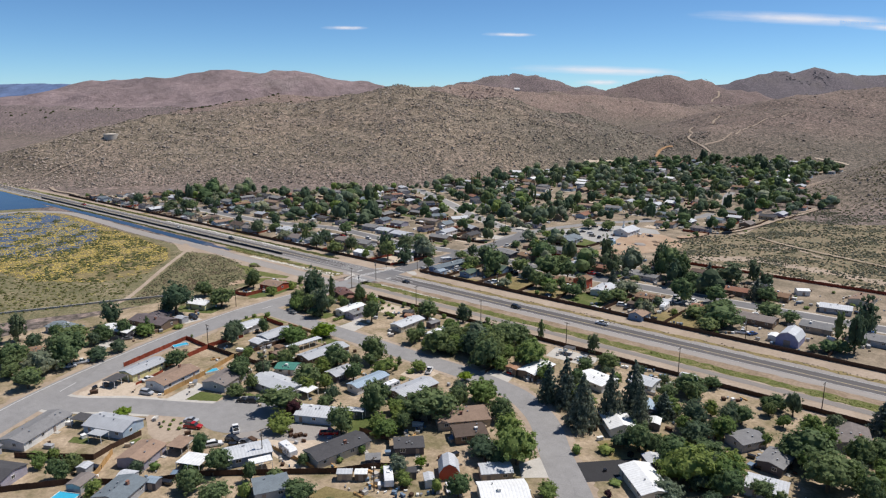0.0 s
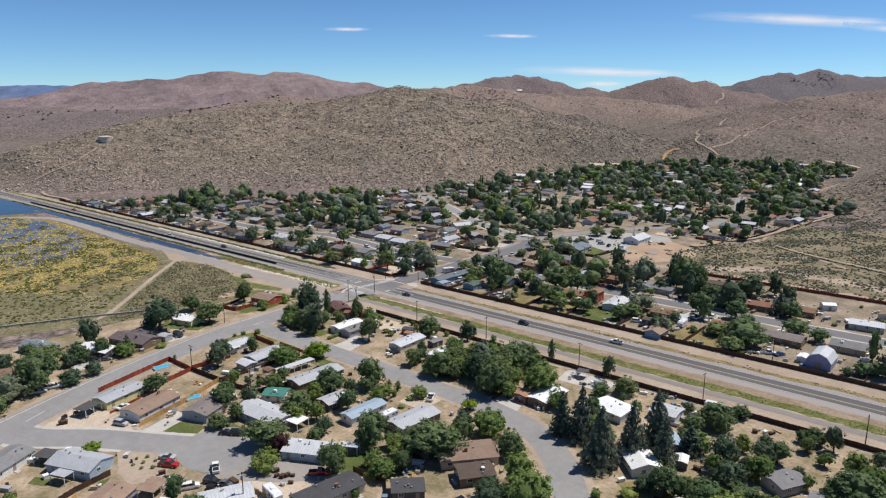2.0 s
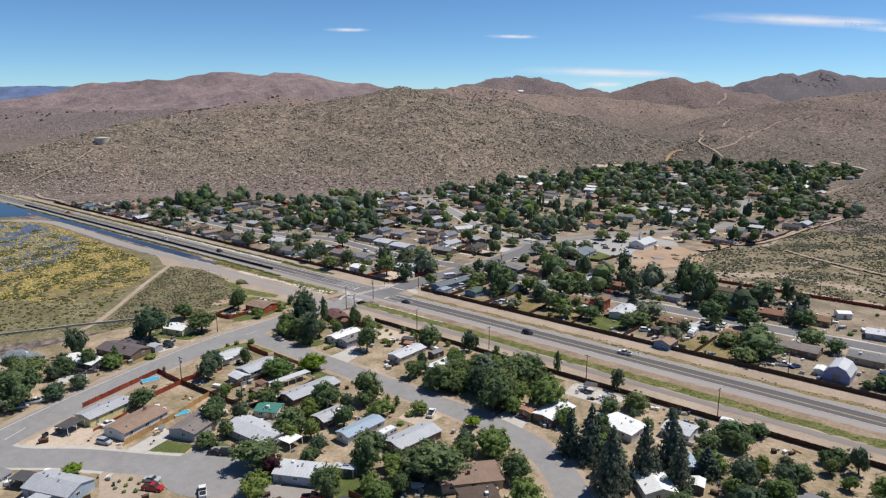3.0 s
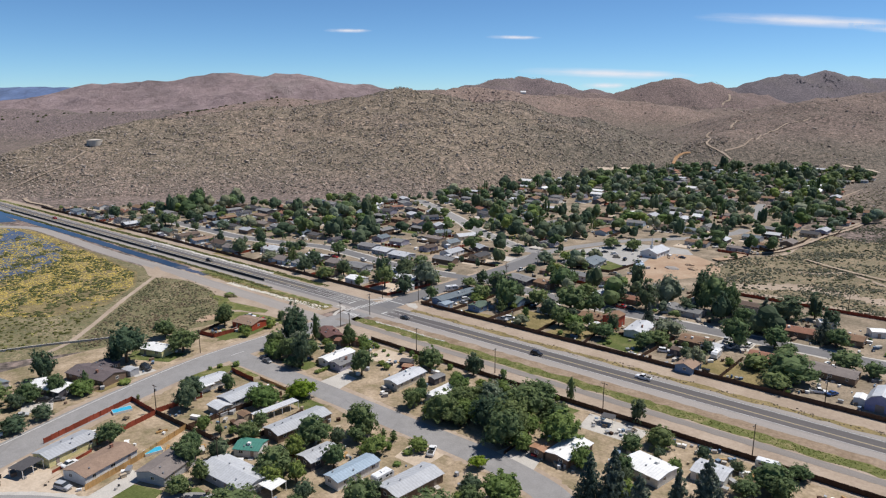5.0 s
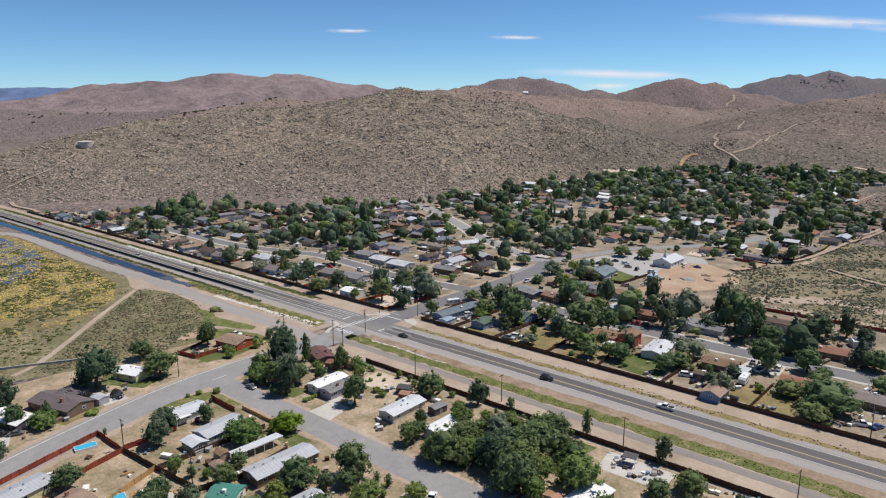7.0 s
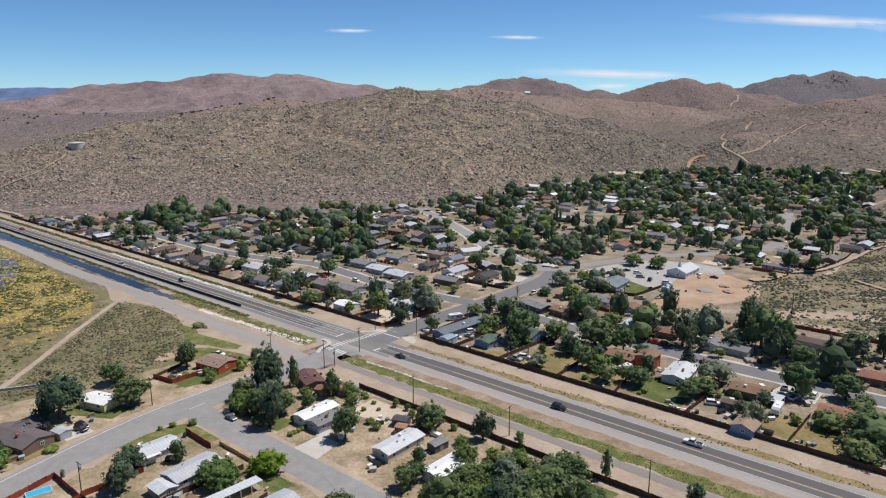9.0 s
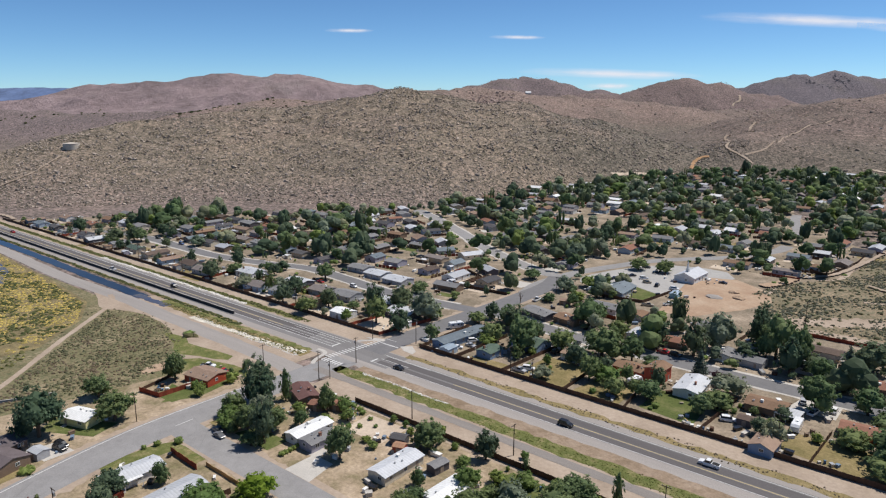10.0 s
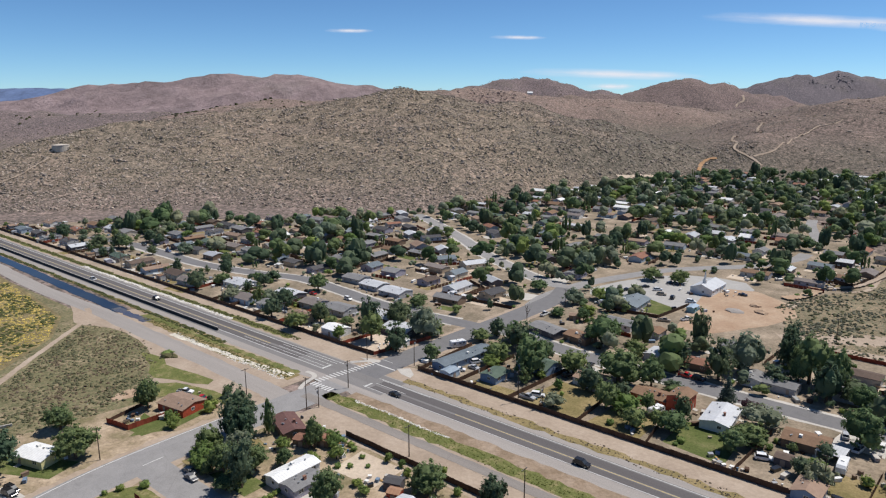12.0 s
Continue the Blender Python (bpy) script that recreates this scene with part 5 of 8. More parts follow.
def camper(x, y, turn, L=7.0, motor=False, z=0.06):
    """A white travel trailer or motor home."""
    ob = new("motor_home" if motor else "travel_trailer")
    ob.matrix_basis = pose(x, y, z, 0, 0, turn)
    tagged(ob, "white motor home with dark windows" if motor else "white travel trailer with dark windows", "camper", "campers")
    bm = bmesh.new()
    h, w = L / 2, 1.22
    prof = lambda x_, lo, hi: [(x_, -w, lo), (x_, w, lo), (x_, w, hi - 0.12), (x_, w - 0.12, hi), (x_, -w + 0.12, hi), (x_, -w, hi - 0.12)]
    loft(bm, [prof(-h, 0.7, 2.6), prof(-h + 0.25, 0.5, 2.85), prof(h - 0.7, 0.5, 2.85), prof(h, 0.75, 2.2 if not motor else 2.5)])
    part("body", bm_mesh("body", bm, CAR["white"]), ob)
    for sy in (-1, 1):
        for i in (-0.28, 0.1, 0.32):
            part("pane", PANE, ob, at=pose(i * L, sy * (w + 0.005), 1.9, 0, 0, 0 if sy < 0 else 180) @ Matrix.Diagonal((0.9, 1, 0.6, 1)))
        part("stripe", cubes("stripe", CAR["tan"], (-h + 0.3, h - 0.8, -0.012, 0.012, 1.15, 1.32)), ob, "tan side stripe", pose(0, sy * (w + 0.006), 0))
    part("pane", PANE, ob, at=pose(h - 0.2, 0, 1.9, 0, 0, 90) @ Matrix.Diagonal((1.4, 3, 0.6, 1)))
    part("roof_unit", cubes("roof_unit", M["trim"], (-0.5, 0.5, -0.4, 0.4, 2.82, 3.1)), ob)
    for sx in ((-0.22, 0.33) if motor else (-0.12, 0.02)):
        for sy in (-1, 1):
            wh = part("wheel", TYRE, ob, at=pose(sx * L, sy * (w - 0.12), 0.34))
            part("rim", RIM, wh)
    if not motor:
        part("tow_bar", cubes("tow_bar", M["steel"], (h - 0.3, h + 1.1, -0.06, 0.06, 0.5, 0.62), (h + 0.9, h + 1.0, -0.05, 0.05, 0.0, 0.5)), ob)
    TAKEN.append((x, y, L / 2))
    return ob


# ---- fences and poles ----
PANELS = {}


def fence(pts, wood, tall=1.75, label="", parts=True):
    """A board fence along a line: panels of upright boards between posts, each a little out of line."""
    ob = new("fence")
    words = dict(fence_brown="dark brown weathered wooden board fence", fence_red="red-stained wooden board fence", fence_tan="new tan wooden board fence")
    tagged(ob, label or words[wood], "fence", "board fences")
    if (wood, tall) not in PANELS:
        made = []
        for v in range(3):
            bm = bmesh.new()
            n, rows = 12, []
            for i in range(n):                    # boards of uneven height, joined edge to edge
                top = tall + random.uniform(-0.06, 0.05)
                for a in (-1.2 + 2.4 * i / n, -1.2 + 2.4 * (i + 1) / n):
                    rows.append([bm.verts.new(q) for q in ((a, -0.02, 0.04), (a, -0.02, top), (a, 0.03, top), (a, 0.03, 0.04))])
            for p, q in zip(rows, rows[1:]):
                for k in range(4):
                    bm.faces.new((p[k], p[(k + 1) % 4], q[(k + 1) % 4], q[k]))
            bm.faces.new(rows[0])
            bm.faces.new(rows[-1][::-1])
            bmesh.ops.recalc_face_normals(bm, faces=bm.faces[:])
            made.append(bm_mesh("panel", bm, M[wood]))
        PANELS[(wood, tall)] = made, cubes("post", M[wood], (-0.06, 0.06, -0.06, 0.06, 0, tall + 0.1))
    panels, post = PANELS[(wood, tall)]
    whole = bmesh.new()
    for (x0, y0), (x1, y1) in zip(pts, pts[1:]):
        d = math.hypot(x1 - x0, y1 - y0)
        n = max(1, round(d / 2.4))
        a = math.degrees(math.atan2(y1 - y0, x1 - x0))
        for i in range(n):
            k = (i + 0.5) / n
            px, py = x0 + (x1 - x0) * k, y0 + (y1 - y0) * k
            m = pose(px, py, max(0, float(height(px, py))) + random.uniform(-0.04, 0.02), random.uniform(-3, 3), random.uniform(-0.8, 0.8), a + random.uniform(-1.2, 1.2)) @ Matrix.Diagonal((d / n / 2.4, 1, 1, 1))
            q = random.choice(panels)
            e = pose(x0 + (x1 - x0) * i / n, y0 + (y1 - y0) * i / n, 0.0)
            if parts:
                part("panel", q, ob, at=m)
                part("post", post, ob, at=e)
            else:
                for src, mm in ((q, m), (post, e)):
                    first = len(whole.verts)
                    whole.from_mesh(src)
                    whole.verts.ensure_lookup_table()
                    bmesh.ops.transform(whole, matrix=mm, verts=whole.verts[first:])
    if not parts:
        tagged(part("boarding", bm_mesh("boarding", whole, M[wood]), ob), kind="stuff")
    else:
        whole.free()
    return ob


POLE = {}


def utility_pole(x, y, tall=10.5, turn=0, arms=1, lamp_arm=False):
    if not POLE:
        bm = bmesh.new()
        limb(bm, (0, 0, 0), (0, 0, 1), 0.17, 0.1, 8)
        POLE["pole"] = bm_mesh("pole", bm, M["pole"])
        POLE["arm"] = cubes("crossarm", M["pole"], (-1.2, 1.2, -0.06, 0.06, -0.07, 0.07))
        POLE["ins"] = cubes("insulator", M["steel"], (-0.06, 0.06, -0.06, 0.06, 0.0, 0.2))
        POLE["can"] = cubes("transformer", M["steel"], (-0.25, 0.25, 0.1, 0.55, -0.9, 0.0))
    ob = new("utility_pole")
    ob.matrix_basis = pose(x, y, 0.02, 0, 0, turn)
    tagged(ob, "tall dark wooden utility pole with a crossarm", "utility pole", "utility poles")
    part("pole", POLE["pole"], ob, at=pose(0, 0, 0) @ Matrix.Diagonal((1, 1, tall, 1)))
    for i in range(arms):
        arm = part("crossarm", POLE["arm"], ob, at=pose(0, 0.16, tall - 0.45 - 0.9 * i))
        for k in (-1.05, -0.4, 0.4, 1.05):
            part("insulator", POLE["ins"], arm, at=pose(k, 0, 0.07))
    if random.random() < 0.4:
        part("transformer", POLE["can"], ob, at=pose(0, 0, tall - 1.4))
    return ob


# ---- joined things: what is too far or too many to tell apart ----
class Heap:
    """Collects many small meshes into one object of kind stuff."""

    def __init__(self):
        self.v, self.f, self.m, self.t, self.mats, self.n = [], [], [], [], [], 0

    def slot(self, mat):
        if mat not in self.mats:
            self.mats.append(mat)
        return self.mats.index(mat)

    def add(self, verts, faces, mat, tint=0.0):
        verts = np.asarray(verts, float)
        k = self.slot(mat)
        self.v.append(verts)
        for f in faces:
            self.f.append(tuple(int(i) + self.n for i in f))
            self.m.append(k)
        self.t.append(np.full(len(verts), tint))
        self.n += len(verts)

    def add_mesh(self, me, m, tint=0.0):
        co = np.empty(len(me.vertices) * 3)
        me.vertices.foreach_get("co", co)
        co = co.reshape(-1, 3) @ np.array(m.to_3x3()).T + np.array(m.translation)
        self.add(co, [p.vertices[:] for p in me.polygons], me.materials[0], tint)

    def make(self, name, label, category):
        me = bpy.data.meshes.new(name)
        me.from_pydata(np.concatenate(self.v).tolist(), [], self.f)
        for mat in self.mats:
            me.materials.append(mat)
        me.polygons.foreach_set("material_index", self.m)
        at = me.attributes.new("tint", "FLOAT", "POINT")
        at.data.foreach_set("value", np.concatenate(self.t))
        me.update()
        return tagged(new(name, me), label, category, kind="stuff")


def scatter(name, label, category, spots, sizes, mat, sides=5, squash=0.7, seed=1, jag=0.35, lift=-0.1):
    """Many small uneven lumps, such as boulders or brush, joined into one object."""
    rng = np.random.RandomState(seed)
    n = len(spots)
    a = np.arange(sides) / sides * 2 * math.pi
    low = np.stack([np.cos(a), np.sin(a), np.zeros(sides)], 1)
    mid = np.stack([0.72 * np.cos(a + 0.5), 0.72 * np.sin(a + 0.5), np.full(sides, 0.72)], 1)
    shape = np.concatenate([low, mid, [(0, 0, 1.0)]])
    k = len(shape)
    v = shape[None] * (1 + rng.uniform(-jag, jag, (n, k, 1))) + rng.uniform(-0.12, 0.12, (n, k, 3))
    turn = rng.uniform(0, 6.28, n)
    c, s = np.cos(turn)[:, None], np.sin(turn)[:, None]
    x, y = v[..., 0] * c - v[..., 1] * s, v[..., 0] * s + v[..., 1] * c
    r = sizes[:, None] * rng.uniform(0.8, 1.2, (n, 1))
    v = np.stack([x * r * rng.uniform(0.75, 1.25, (n, 1)), y * r, v[..., 2] * r * squash + lift * r], 2) + spots[:, None]
    f = []
    for i in range(sides):
        j = (i + 1) % sides
        f += [(i, j, sides + i), (j, sides + j, sides + i), (sides + i, sides + j, 2 * sides)]
    fs = (np.array(f)[None] + (np.arange(n) * k)[:, None, None]).reshape(-1, 3)
    me = bpy.data.meshes.new(name)
    me.from_pydata(v.reshape(-1, 3).tolist(), [], fs.tolist())
    me.materials.append(mat)
    return tagged(new(name, me), label, category, kind="stuff")

# ---- the near neighbourhood ----
home(54.6, -194, 18.8, 8.5, -63, "white", "grey")
canopy(58.6, -182.6, 4.6, 5, -63, "charcoal")
home(69.5, -178.2, 14.5, 8.5, 22, "pale_blue", "silver", name="house", slope=0.3)
canopy(72.6, -184.2, 5, 3.4, 22, "silver")
home(92.6, -181.4, 10, 8.2, -63, "mauve", "tan")
canopy(96, -171.8, 6.5, 5, -63, "tan")
home(72, -211, 12.5, 8.5, 27, "mauve", "charcoal")
home(58, -212, 12, 8, -63, "grey", "grey")
shed(87.3, -194.5, 3, 2.8, -63, "grey", "pale")
shed(93.7, -198.3, 5.6, 4.2, -63, "grey", "mauve")
home(106, -194, 10, 8.2, -63, "grey", "slate")
shed(100.2, -189.2, 4.2, 3.2, 27, "grey", "pale")
shed(108, -186.5, 3.2, 2.8, 27, "dark", "steelblue")
canopy(107.7, -174.7, 7.2, 6.3, 26, "white", 2.7, "open shade roof covered with a white sheet")
home(114.6, -162.6, 12.4, 7, 64, "blue", "pale")
canopy(121.8, -163.4, 6, 3.4, 65, "white")
home(133.3, -168.7, 8.5, 7.2, 60, "grey", "slate")
home(132.2, -145, 17.3, 7.4, 80.6, "cream", "charcoal")
shed(143.2, -152.5, 3.9, 2.4, 40, "tan", "pale")
shed(146.6, -149.8, 3.2, 2.4, 40, "brown", "white")
shed(143.6, -142.4, 4, 3.4, 45, "dark", "grey")
shed(155.9, -141.1, 3.4, 2.6, 45, "dark", "charcoal")
shed(162, -140.4, 3.8, 2.4, -42, "white", "pale")
gambrel(162.8, -133.2, 6.0, 5.2, -48, "red", "pale", 4.6, "small red gambrel barn with pale metal roof")
home(111.8, -134.3, 13, 7.2, 28, "pale_blue", "pale")
canopy(119.6, -126.2, 6, 3, 28, "pale")
home(84, -128.6, 18.5, 9, 4, "grey", "pale")
canopy(96, -125.4, 5, 5, 4, "white")
home(93.4, -107.8, 10, 6.2, 86, "dark", "silver")
home(106.4, -107.4, 14.6, 5.2, 88, "white", "sky")
home(122.2, -101.8, 16, 7.4, 84, "brown", "silver")
home(146.2, -130.7, 8.2, 6, 45, "dark", "charcoal", 2.4, 0.08)
home(147.2, -107.6, 16, 9.5, 50, "tan", "tan", name="house")
home(155, -114.2, 9.5, 7, 52, "brown", "umber", name="house")
home(173.3, -126.5, 8.2, 5, 46, "tan", "pale")
home(180.6, -133.6, 12, 8, 46, "white", "white")
home(206, -106.2, 14, 8, -42, "cream", "white")
shed(203.3, -94.7, 5, 4.5, -44, "dark", "pale")
home(186.2, -80.6, 11, 8, -46, "white", "white", slope=0.3)
home(166.5, -56, 11.5, 9, -10, "white", "white", slope=0.12)
home(180.3, -47.6, 8.4, 7.4, 0, "white", "pale", slope=0.14)
home(188.5, -65.2, 8.5, 5.2, -50, "dark", "sky")
shed(194.8, -73.2, 4.6, 3.4, -75, "dark", "white")
home(139.3, -62, 12, 4.4, 87, "brown", "orange", slope=0.14)
home(145.4, -61.2, 13, 7.2, 87, "brown", "white", slope=0.14)
home(229.3, -73.8, 10, 6.5, 85, "dark", "grey")
home(231, -89.2, 9.5, 7, 8, "grey", "pale")
home(243, -46.4, 13, 9, -75, "mauve", "mauve")
home(219.4, -66.8, 9, 6.8, 60, "grey", "grey")
home(262, -84, 14, 8, 30, "tan", "mauve")
home(-11.6, -136.2, 15.1, 7, 16.6, "dark", "white")
home(-11.5, -121.6, 18.5, 9.5, 15.2, "brown", "plum", name="house", slope=0.26, label="low brown house with a dark purple-grey shingle roof")
home(-17.0, -117.0, 9, 8, 105, "brown", "plum", 2.5, 0.26, name="house", label="low wing with a dark purple-grey shingle roof")
home(-18.3, -94.8, 10.8, 7, 18.4, "yellow", "white", name="house")
shed(-5.8, -111.8, 4.6, 3.6, 10, "grey", "silver")
home(-32, -150, 14, 8, 12, "grey", "slate")
home(-8, -168, 13, 8, 22, "brown", "brown")
home(34.9, -150.6, 15, 7, -78, "yellow", "silver")
canopy(37.4, -162, 6.6, 5.2, -70, "charcoal")
home(50.6, -148.1, 16.2, 8.6, -76, "white", "tan")
home(66.3, -137.7, 12.5, 9, -70, "grey", "mauve", name="house")
home(25.4, -100.6, 14.4, 6.8, 88, "white", "pale")
canopy(28.9, -102.5, 5, 2.9, 88, "white")
home(43.2, -98.5, 14, 7.3, -86, "grey", "silver")
home(45.2, -108, 6, 4.8, 0, "tan", "pale", 2.3, extras=False)
canopy(60.9, -98.1, 15.5, 3.4, 86, "pale", label="long open storage shelter with pale metal roof")
shed(56.6, -106.6, 3.6, 3.0, 0, "tan", "brown")
shed(61.5, -110.9, 3.6, 3.2, 0, "tan", "tan")
home(73.7, -99.3, 19.4, 7.2, 87, "brown", "silver")
home(74.6, -117, 7.4, 6.2, 30, "white", "sea", 2.3)
home(42.2, -55.4, 13.4, 5.5, 90, "white", "white")
home(48.4, -57.4, 9.4, 5.6, 90, "mauve", "grey")
home(20.6, -40, 12.5, 6.6, -21, "brown", "maroon")
home(75.7, -53.4, 15, 6.2, 90, "cream", "pale")
home(94.4, -54.5, 13, 6, 88, "white", "white")
home(-17.6, -52.5, 11.6, 9.3, 10, "red", "tan", name="house", label="red house with tan shingle roof and red fence")
shed(30.6, -42.5, 5, 4, 20, "brown", "red")
shed(35.5, -38.5, 4, 3.4, 10, "brown", "red")
shed(66, -42, 4.6, 3.6, 20, "dark", "charcoal")
shed(69.5, -45.5, 3.4, 3, 20, "red", "orange")
shed(84, -46, 5.4, 3.2, 84, "dark", "grey")
shed(120.4, -41.5, 4.6, 3.4, 10, "dark", "charcoal")
shed(125.4, -40.8, 3.6, 3, 10, "grey", "white")
camper(121.4, -153.9, -10, 6.5)
camper(153.1, -146.3, -43, 7.0, True)
camper(114.2, -104.1, 88, 6.2)
camper(190.6, -33.6, 4, 6)
canopy(145, -36.4, 4, 3.6, 10, "charcoal")

# boundary fences
fence([(36, -31.2), (206, -31.2)], "fence_brown")
fence([(206, -31.2), (300, -31.2)], "fence_brown", parts=False)
fence([(24.4, -152.8), (16.2, -122.4), (31.8, -122.6)], "fence_red")
fence([(31.8, -122.6), (35, -137), (37, -143.4)], "fence_red")
fence([(39.8, -146), (43.4, -158)], "fence_red", 0.9)
fence([(48, -121.6), (54.6, -140), (58.6, -156)], "fence_tan")
fence([(31.8, -122.4), (48, -121.4), (66, -119.8)], "fence_brown")
fence([(31, -122), (31.5, -106), (20, -107)], "fence_red")
fence([(48.6, -121), (49.3, -102.7), (51, -88)], "fence_brown")
fence([(51, -84.6), (34, -84.6)], "fence_tan", 1.2)
fence([(34, -87.4), (20, -87)], "fence_red")
fence([(66.2, -119.6), (69.4, -109.4), (67, -92)], "fence_brown")
fence([(64.2, -203.5), (82.4, -190), (80.4, -184.4), (79.1, -174.6)], "fence_brown")
fence([(94.4, -196.8), (83.1, -185.1)], "fence_tan")
fence([(94.5, -196), (104.4, -187.8), (113, -175.8), (119.7, -169.6), (130.1, -160.3), (139.6, -152.1), (145.5, -144), (150.3, -140.1)], "fence_brown")
fence([(115.5, -155), (133.4, -154.6)], "fence_tan", 1.2)
fence([(127.9, -132.4), (138, -130.5), (142.7, -135)], "fence_brown")
fence([(80, -212.6), (89.5, -200), (94.4, -197.2)], "fence_brown")
fence([(-26.1, -72.7), (-16.6, -70.7), (-16.2, -58.2)], "fence_red")
fence([(-30, -58), (-26.1, -72.7)], "fence_brown", 1.2)
fence([(130.8, -65), (131, -72.5)], "fence_brown", 1.2)

# yards, drives, pools
for nm, pts, z, mat, label in (
    ("lawn", [(67.4, -153.6), (64.3, -147), (74, -143.1), (76.3, -147.3)], 0.05, "lawn", "mown green front lawn"),
    ("dirt_lot", [(69, -168), (66.5, -160.5), (78, -157.6), (86, -160.6), (91, -166.5), (88, -174), (80, -173)], 0.0605, "verge", "bare tan dirt front lot with small shrubs"),
    ("lawn", [(82, -181.6), (79.8, -178), (80.3, -175.2), (84.3, -179.7)], 0.05, "lawn", "strip of green lawn"),
    ("lawn", [(77, -141), (79.4, -136.6), (90, -136.5), (85, -140.5)], 0.05, "lawn", "green front lawn"),
    ("lawn", [(104.5, -169.5), (101, -173), (108, -180), (112, -176)], 0.05, "lawn", "green back lawn"),
    ("lawn", [(124, -122), (133, -128), (127, -136), (119, -130)], 0.05, "lawn", "shaded green lawn"),
    ("lawn", [(-24, -62), (-9, -62.5), (-10, -70), (-17, -70.5)], 0.05, "lawn", "green lawn beside the red house"),
    ("dirt_yard", [(46, -34.5), (62, -34), (62, -45.5), (47, -46.5)], 0.05, "pale", "pale raked dirt yard"),
    ("patio", [(137.5, -33.5), (157, -33.5), (157, -43.5), (139, -44)], 0.05, "concrete", "pale patio strewn with furniture and junk"),
    ("slab", [(50.4, -63), (54, -63), (54, -58), (50.4, -58)], 0.06, "concrete", "pale concrete slab"),
    ("lawn", [(-19, -60), (-12.5, -72.5), (-7, -62), (-9.5, -47.5), (-12, -47)], 0.052, "lawn", "green lawn beside the red house"),
    ("rough_grass", [(-46, -52), (-38, -43), (-22, -38.5), (-11, -38), (-9, -42), (-20, -46.5), (-27, -48), (-34, -55)], 0.064, "weeds", "rough green grass behind the red house"),
    ("corner_grass", [(11.5, -104), (12.4, -88), (15, -83.4), (20, -82.6), (31, -82.8), (31, -86.4), (19.4, -86.4), (18.6, -104)], 0.057, "weeds", "weedy grass corner beside the street"),
    ("lawn", [(-28, -99), (-9, -88), (-6, -97), (-22, -106)], 0.05, "lawn", "green lawn"),
    ("lawn", [(50, -84), (68, -84), (66, -90), (52, -90)], 0.05, "lawn", "green lawn"),
    ("lawn", [(24, -69), (40, -69), (40, -62), (26, -62)], 0.05, "lawn", "green front lawn"),
    ("lawn", [(98, -46), (132, -46), (134, -34), (100, -34)], 0.05, "lawn", "weedy green yard"),
    ("lawn", [(-9, -130), (2, -126), (0, -118), (-6, -116)], 0.05, "dry", "dry grass yard"),
    ("dry_grass", [(185, -92), (196, -82), (204, -90), (193, -99)], 0.05, "dry", "dry grass yard"),
    ("dry_grass", [(196, -77), (206, -71), (212, -78), (203, -84)], 0.05, "dry", "dry grass yard"),
    ("dry_grass", [(142, -158), (160, -152), (156, -176), (140, -178)], 0.05, "dry", "dry grass yard"),
    ("dry_grass", [(12, -70), (20, -70), (24, -50), (14, -48)], 0.05, "dry", "dry grass corner"),
    ("drive", [(62.3, -159), (58, -143.2), (64.5, -143), (67, -153.6)], 0.055, "concrete", "pale concrete drive"),
    ("drive", [(36.7, -173.5), (29.4, -162), (44.3, -156), (49.5, -167.4)], 0.055, "pale", "pale dirt and gravel drive"),
    ("drive", [(49.5, -168), (45, -156.5), (57.5, -157), (60, -161)], 0.055, "pale", "pale gravel drive"),
    ("drive", [(98, -160), (116, -149), (125, -140), (119, -136), (102, -144)], 0.055, "gravel", "gravel drive"),
    ("drive", [(103, -147), (118, -139), (131, -134), (131, -158), (117, -157)], 0.05, "pale", "pale dirt yard"),
    ("drive", [(174.7, -117.4), (179, -122.6), (185.4, -117), (177, -110.6)], 0.055, "concrete", "pale concrete drive"),
    ("drive", [(186.2, -106.8), (192.4, -114.4), (200.4, -106.2), (198.6, -93.6)], 0.06, "tar", "fresh black tar drive"),
    ("drive", [(52, -72), (62, -72), (60, -62), (52, -62)], 0.055, "concrete", "pale concrete drive"),
    ("drive", [(106, -81), (118, -81), (118, -93), (108, -93)], 0.05, "pale", "pale dirt drive"),
    ("drive", [(128, -74), (142, -75), (140, -66), (130, -66)], 0.055, "concrete", "concrete drive"),
    ("drive", [(-2, -104), (-2, -112), (-12, -113), (-11, -105)], 0.055, "concrete", "concrete drive"),
    ("drive", [(3, -142), (-2, -150), (-10, -146), (-6, -138)], 0.055, "concrete", "concrete drive"),
    ("deck", [(66.5, -190.4), (64.6, -187.8), (69.4, -184.9), (71.7, -187.8)], 0.09, "lawn", "bright green artificial turf pad"),
    ("dirt_corner", [(36, -176.5), (28.5, -161.5), (33, -160), (46, -171)], 0.045, "pale", "pale bare dirt corner"),
    ("dirt_lot", [(-52, -36), (-30, -30), (-6, -28), (-8, -40), (-34, -41), (-46, -50)], 0.05, "verge", "bare tan dirt lot"),
):
    sheet("ground_" + nm, pts, z, M[mat], label)


